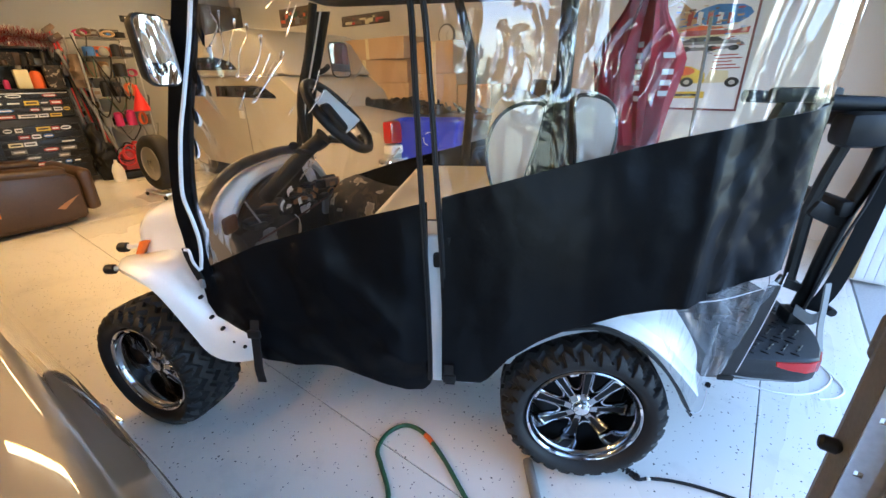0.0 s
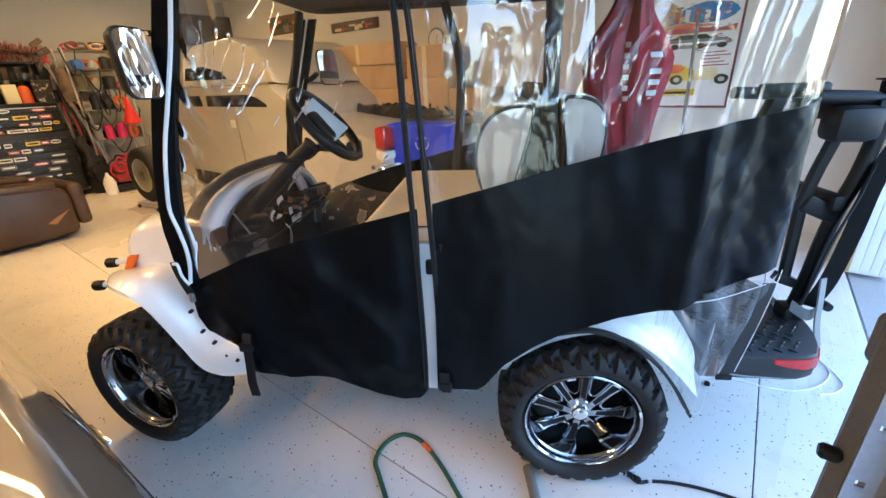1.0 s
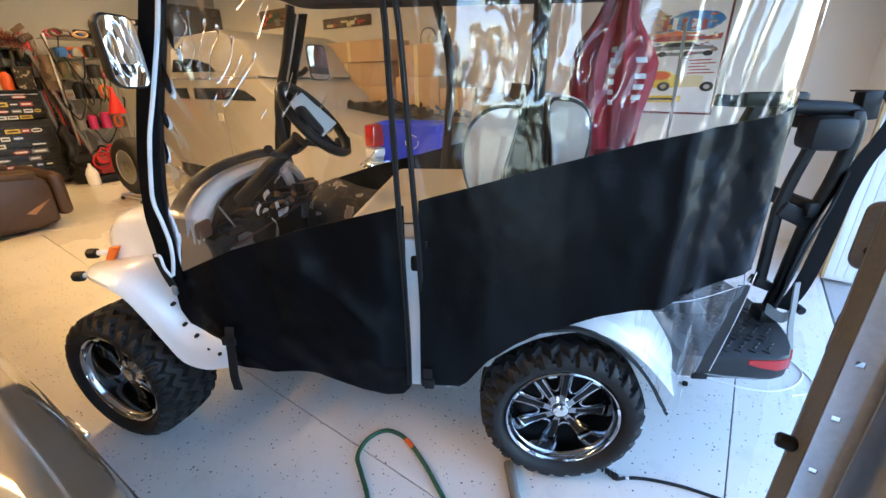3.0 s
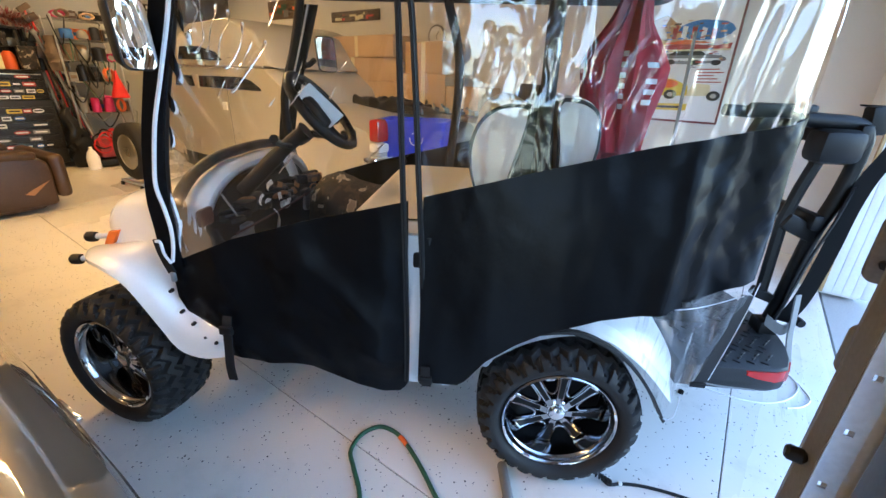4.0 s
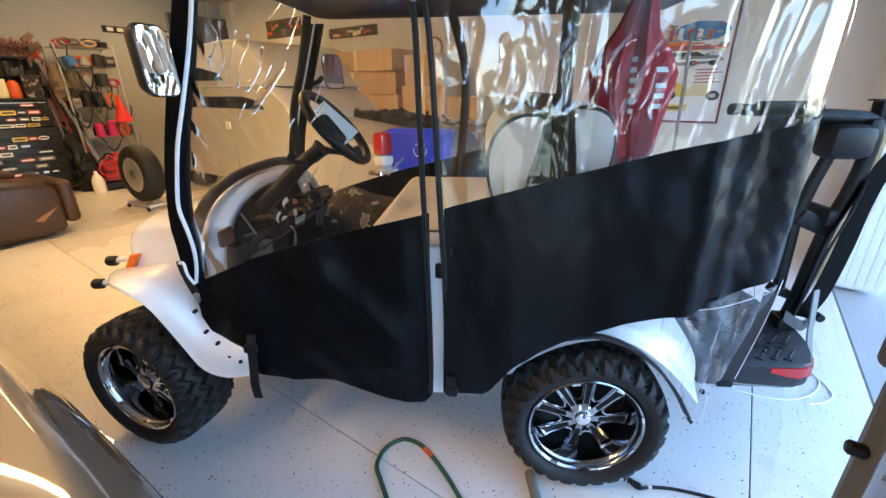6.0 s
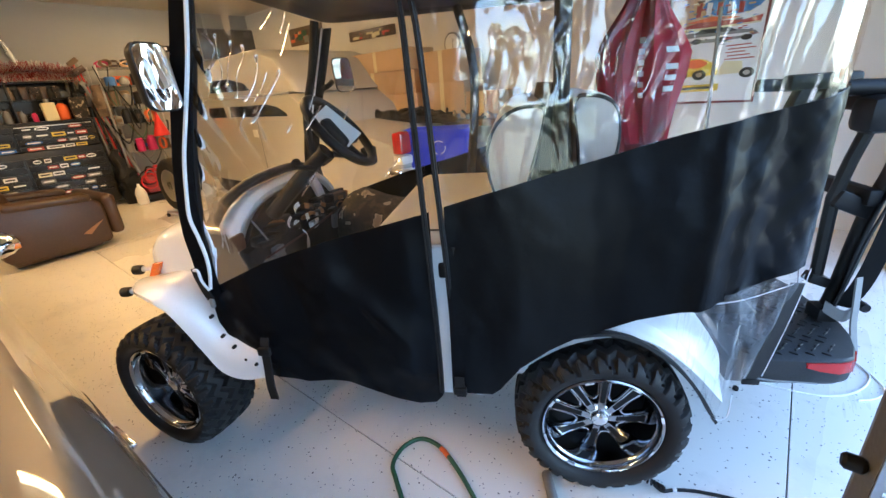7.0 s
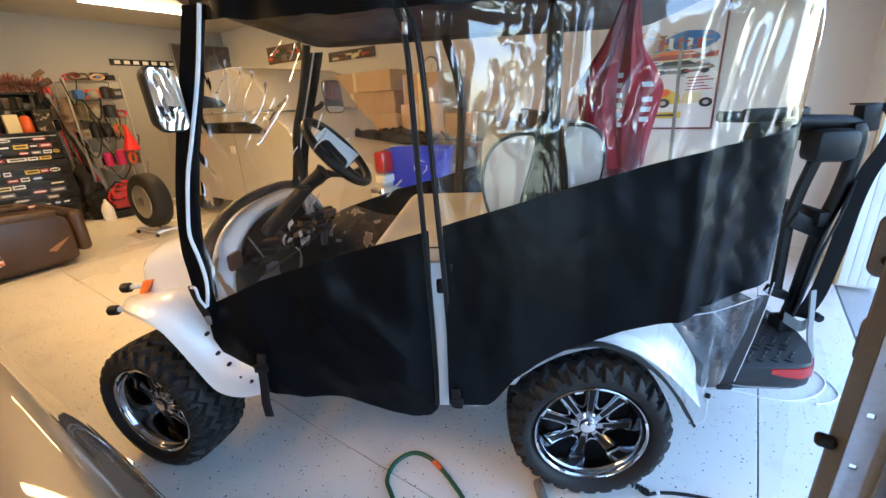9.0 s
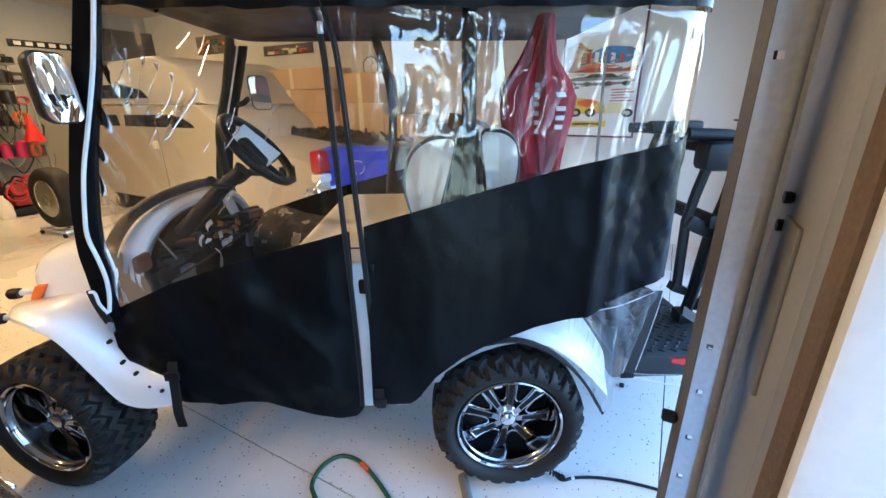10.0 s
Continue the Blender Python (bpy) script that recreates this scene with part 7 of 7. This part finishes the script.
bench_side()
rnd = random.Random(8)
for x0, z, w, h in ((-4.75, 0.965, 1.45, 0.30), (-4.80, 1.268, 1.40, 0.27), (-4.65, 1.541, 1.30, 0.24), (-3.25, 0.965, 0.62, 0.40), (-2.6, 0.965, 0.45, 0.28), (-3.2, 1.368, 0.55, 0.33)):
    t = thing("cardboard_box", "brown cardboard storage box on the workbench", "box", G @ pose(x0 + w / 2, 3.12, z, 0, 0, rnd.uniform(-4, 4)), "boxes on the workbench")
    Shape().box((0, 0, h / 2), (w, 0.42, h), 0.006).part("carton", M_CARDBOARD, t)
    Shape().box((0, -0.2115, h * 0.5), (0.06, 0.002, h), 0).part("tape", M_CREAM, t)
for i in range(16):
    x, w, h = -4.7 + 0.17 * i + rnd.uniform(-0.03, 0.03), rnd.uniform(0.08, 0.2), rnd.uniform(0.05, 0.14)
    t = thing("bench_tool", "dark hand tool lying on the workbench", "tool", G @ pose(x, 2.82, 0.966, 0, 0, rnd.uniform(0, 180)), "tools on the workbench")
    s = Shape().box((0, 0, h * 0.3), (w, 0.05, h * 0.6), 0.012)
    s.tube([(0, 0, h * 0.3), (w * 0.5, 0.06, h * 0.9)], 0.014, 8)
    s.part("tool_body", M_BLACKTRIM if i % 3 else M_GREYPLAS, t)
t = thing("blue_tote", "bright blue plastic tote on the floor stand", "tote", G @ pose(-2.28, 2.0, 0.62, 0, 0, 26))
s = Shape()
s.rings([[(x * f, y * f, z) for x, y in rounded(0.62, 0.40, 0.05)] for z, f in ((0, 0.88), (0.02, 0.9), (0.30, 1.0), (0.32, 1.05), (0.345, 1.05), (0.345, 0.98), (0.05, 0.86))])
s.part("tub", M_BLUE, t)
for k in range(3):
    a = radians(90 + 120 * k)
    Shape().tube([(0.06 * math.cos(a + q) + 0.05, -0.196, 0.19 + 0.06 * math.sin(a + q)) for q in (-0.75, -0.2, 0.2, 0.75)], 0.004, 6).part("printed_arrow", M_WHITEPLAS, t, "white printed arrow")
t2 = thing("stool", "dark low stand under the blue tote", "stand", G @ pose(-2.28, 2.0, 0, 0, 0, 26))
Shape().box((0, 0, 0.595), (0.7, 0.46, 0.045), 0.008).part("top", M_BLACKTRIM, t2)
for x in (-0.3, 0.3):
    for y in (-0.18, 0.18):
        Shape().box((x, y, 0.285), (0.05, 0.05, 0.57), 0.006).part("leg", M_BLACKTRIM, t2)
t = thing("red_can", "red fuel can beside the blue tote", "can", G @ pose(-3.0, 1.9, 0.0))
Shape().box((0, 0, 0.44), (0.22, 0.22, 0.86), 0.03).part("body", M_REDPLAS, t)
t = thing("wall_clock", "round grey clock on the side wall", "clock", G @ pose(-3.125, SIDE - 0.001, 1.80) @ Matrix.Scale(0.72, 4))
Shape().lathe([(0.001, -0.03), (0.15, -0.03), (0.165, -0.035), (0.175, -0.025), (0.175, 0.0), (0.001, 0.0)], 40).part("case", M_GREYPLAS, t)
Shape().lathe([(0.001, -0.032), (0.145, -0.032), (0.145, -0.031), (0.001, -0.031)], 40).part("dial", M_PAPER, t)
for a, r in ((50, 0.08), (-70, 0.12)):
    Shape().box((r / 2 * math.cos(radians(a)), -0.034, r / 2 * math.sin(radians(a))), (r, 0.002, 0.008), 0, Matrix.Rotation(radians(-a), 4, "Y")).part("clock_hand", M_BLACKTRIM, t)

def cloth_pile(x, y, z, w, d, h, seed, mt):
    t = thing("cloth_pile", "crumpled black bags heaped on the workbench", "bag", G @ pose(x, y, z))
    def lump(u, v):
        px, py = (u - 0.5) * w, (v - 0.5) * d
        k = max(0, 1 - (2 * u - 1) ** 4) * max(0, 1 - (2 * v - 1) ** 4)
        return px, py, h * k * (0.75 + 0.35 * wob(px * 6, py * 5, seed) + 0.22 * wob(px * 15, py * 11, seed + 3))
    Shape().sheet(lump, 70, 24, 0.002, (0, 0, -1)).part("cloth", mt, t)


cloth_pile(-3.30, 2.62, 0.962, 1.5, 0.34, 0.17, 4, M_BLACKTRIM)
# posters on the white side wall
def poster(x0, x1, z0, z1):
    t = thing("poster", "framed car show poster with a thin red frame", "poster", G @ pose((x0 + x1) / 2, SIDE - 0.002, (z0 + z1) / 2))
    w, h = x1 - x0, z1 - z0
    Shape().box((0, -0.008, 0), (w, 0.012, h), 0).part("print", M_PAPER, t)
    fm = surface("poster_frame_red", (0.16, 0.025, 0.025), 0.4, vary=0.1)
    for dx in (-w / 2, w / 2):
        Shape().box((dx, -0.012, 0), (0.018, 0.022, h + 0.018), 0.003).part("frame_bar", fm, t)
    for dz in (-h / 2, h / 2):
        Shape().box((0, -0.0125, dz), (w - 0.02, 0.021, 0.018), 0.003).part("frame_bar", fm, t)
    sky_ = surface("poster_blue", (0.05, 0.20, 0.52), 0.5, vary=0.25)
    tan_ = surface("poster_tan", (0.55, 0.33, 0.16), 0.5, vary=0.2)
    rn = random.Random(4)
    deep = [0]

    def patch(pts, mt, name="print_shape"):
        """A printed patch: outline in parts of the width and of the print's height above the foot."""
        deep[0] += 1
        y = -0.0142 - 0.00022 * deep[0]
        Shape().prism([((u - 0.5) * w, 0.755 * v - h / 2) for u, v in pts], "y", y, y - 0.0004).part(name, mt, t, smooth=False)

    def blob(u, v, du, dv, mt, name="print_shape", n=14, rough=0.15):
        patch([(u + du * math.cos(6.2832 * q / n) * (1 - rough * rn.random()), v + dv * math.sin(6.2832 * q / n) * (1 - rough * rn.random())) for q in range(n)], mt, name)

    # a street scene above, a row of show cars, a yellow hot rod and a sign below
    patch([(0.04, 0.80), (0.50, 0.84), (0.42, 1.00), (0.20, 1.16), (0.04, 1.10)], tan_)
    blob(0.66, 0.99, 0.31, 0.115, sky_)
    for k in range(5):
        patch([(0.30 + 0.105 * k, 0.90), (0.35 + 0.105 * k, 0.90), (0.355 + 0.105 * k, 1.04 - 0.01 * k), (0.30 + 0.105 * k, 1.05 - 0.01 * k)], M_PAPER if k % 2 else M_STICKRED, "print_stripe")
    patch([(0.08, 0.80), (0.40, 0.86), (0.80, 0.83), (0.96, 0.86), (0.95, 0.80), (0.55, 0.785)], M_STICKRED)
    patch([(0.18, 0.85), (0.48, 0.895), (0.75, 0.86), (0.50, 0.845)], M_ORANGEPLAS)
    patch([(0.05, 0.755), (0.95, 0.785), (0.96, 0.80), (0.05, 0.785)], M_CREAM)
    blob(0.50, 0.695, 0.45, 0.062, M_GREYPLAS, "print_car", 20, 0.06)
    patch([(0.30, 0.73), (0.38, 0.775), (0.66, 0.775), (0.74, 0.73)], M_CHEST, "print_car")
    patch([(0.12, 0.665), (0.88, 0.675), (0.86, 0.70), (0.14, 0.695)], M_PAPER, "print_car")
    for u in (0.14, 0.34, 0.62, 0.84):
        blob(u, 0.655, 0.055, 0.030, M_CHEST, "print_wheel", 12, 0.04)
    for k in range(5):
        patch([(0.66 + 0.02 * (k % 2), 0.44 + 0.034 * k), (0.95 - 0.05 * (k % 3), 0.445 + 0.034 * k), (0.95 - 0.05 * (k % 3), 0.457 + 0.034 * k), (0.66 + 0.02 * (k % 2), 0.452 + 0.034 * k)], M_STICKRED, "print_line")
    patch([(0.04, 0.28), (0.62, 0.29), (0.60, 0.40), (0.44, 0.47), (0.16, 0.49), (0.05, 0.42)], M_YELLOWPLAS, "print_car")
    blob(0.36, 0.42, 0.15, 0.05, M_ORANGEPLAS, "print_car")
    patch([(0.60, 0.29), (0.86, 0.30), (0.84, 0.42), (0.66, 0.43)], M_CREAM, "print_car")
    for u in (0.22, 0.42, 0.90):
        blob(u, 0.30, 0.075, 0.055, M_CHEST, "print_wheel", 14, 0.03)
        blob(u, 0.30, 0.035, 0.026, M_ALU, "print_wheel", 12, 0.03)
    patch([(0.14, 0.115), (0.64, 0.125), (0.64, 0.20), (0.14, 0.19)], M_YELLOWPLAS, "print_sign")
    patch([(0.19, 0.140), (0.58, 0.148), (0.58, 0.174), (0.19, 0.166)], M_CHEST, "print_bar")
    for k in range(70):
        # small printed flecks of colour
        u, v = rn.uniform(0.05, 0.93), rn.uniform(0.60, 1.10)
        a, b = rn.uniform(0.008, 0.04), rn.uniform(0.003, 0.012)
        patch([(u - a, v - b), (u + a, v - b * 0.6), (u + a, v + b), (u - a, v + b * 0.8)], rn.choice([M_STICKRED, M_GREYPLAS, M_CREAM, tan_, M_BLUEPLAS, sky_, M_WOODDARK, M_ALU]), "print_fleck")


poster(-0.72, -0.005, 1.03, 2.25)
t = thing("pole", "slim dark pole leaning by the side wall", "pole", G @ pose(-0.28, 3.0, 0))
Shape().tube([(0.06, -0.05, 0.0), (-0.02, 0.2, 1.75)], 0.014, 8).part("shaft", M_GREYPLAS, t)

def wall_board(x, z, w, h, cols, seed, label):
    t = thing("wall_board", label, "picture", G @ pose(x, SIDE - 0.001, z))
    Shape().box((0, -0.010, 0), (w, 0.018, h), 0.003).part("board", cols[0], t)
    rn = random.Random(seed)
    for k in range(34):
        a, b = rn.uniform(0.03, 0.16) * w, rn.uniform(0.12, 0.45) * h
        Shape().box((rn.uniform(-0.42, 0.42) * w, -0.0200 - 0.0002 * k, rn.uniform(-0.26, 0.26) * h), (a, 0.001, b), 0).part("print_patch", rn.choice(cols), t)


wall_board(-6.1, 2.24, 0.9, 0.26, [M_WOODDARK, M_GREYPLAS, M_CREAM, M_HOSE, M_ORANGEPLAS, M_LEATHER], 6, "long framed picture with small coloured scenes on the side wall")
wall_board(-4.55, 2.08, 0.95, 0.13, [M_LEATHER, M_REDPLAS, M_WOODDARK, M_LEATHER, M_CREAM, M_WOODDARK], 9, "dark red patterned banner on the side wall")
# back wall: long sign with unreadable lettering as bars, black speaker box, pipes
t = thing("wall_sign", "long dark sign plate with pale lettering", "sign", G @ pose(BACK + 0.012, 2.05, 2.2))
Shape().box((0, 0, 0), (0.016, 1.0, 0.09), 0.003).part("plate", M_BLACKTRIM, t)
for k in range(7):
    Shape().box((0.009, -0.4 + 0.13 * k, 0), (0.002, 0.08, 0.05), 0).part("lettering_bar", M_WHITEPLAS, t)
t = thing("television", "dark grey flat television on a wall bracket", "television", G @ pose(BACK + 0.12, 2.95, 2.26))
Shape().box((0, 0, 0), (0.05, 1.05, 0.52), 0.012).part("screen_case", M_GREYPLAS, t)
Shape().box((0.0265, 0, 0.006), (0.004, 1.01, 0.47), 0).part("screen", M_CARDARK, t, "dull dark screen")
Shape().box((-0.07, 0, 0), (0.09, 0.2, 0.2), 0.004).part("bracket", M_STEEL, t)
t = thing("wall_pipe", "bent pale steel pipe brackets on the back wall", "pipe", G @ pose(BACK + 0.04, -0.15, 1.8))
Shape().tube(smooth_run([(0, -0.35, -0.1), (0, -0.12, 0.35), (0, -0.15, 0.48), (0, -0.3, 0.92)], 4), 0.03, 10).part("bent_pipe", M_ALU, t)
Shape().tube([(0, 0.28, -0.05), (0, 0.02, 0.93)], 0.03, 10).part("straight_pipe", M_ALU, t)
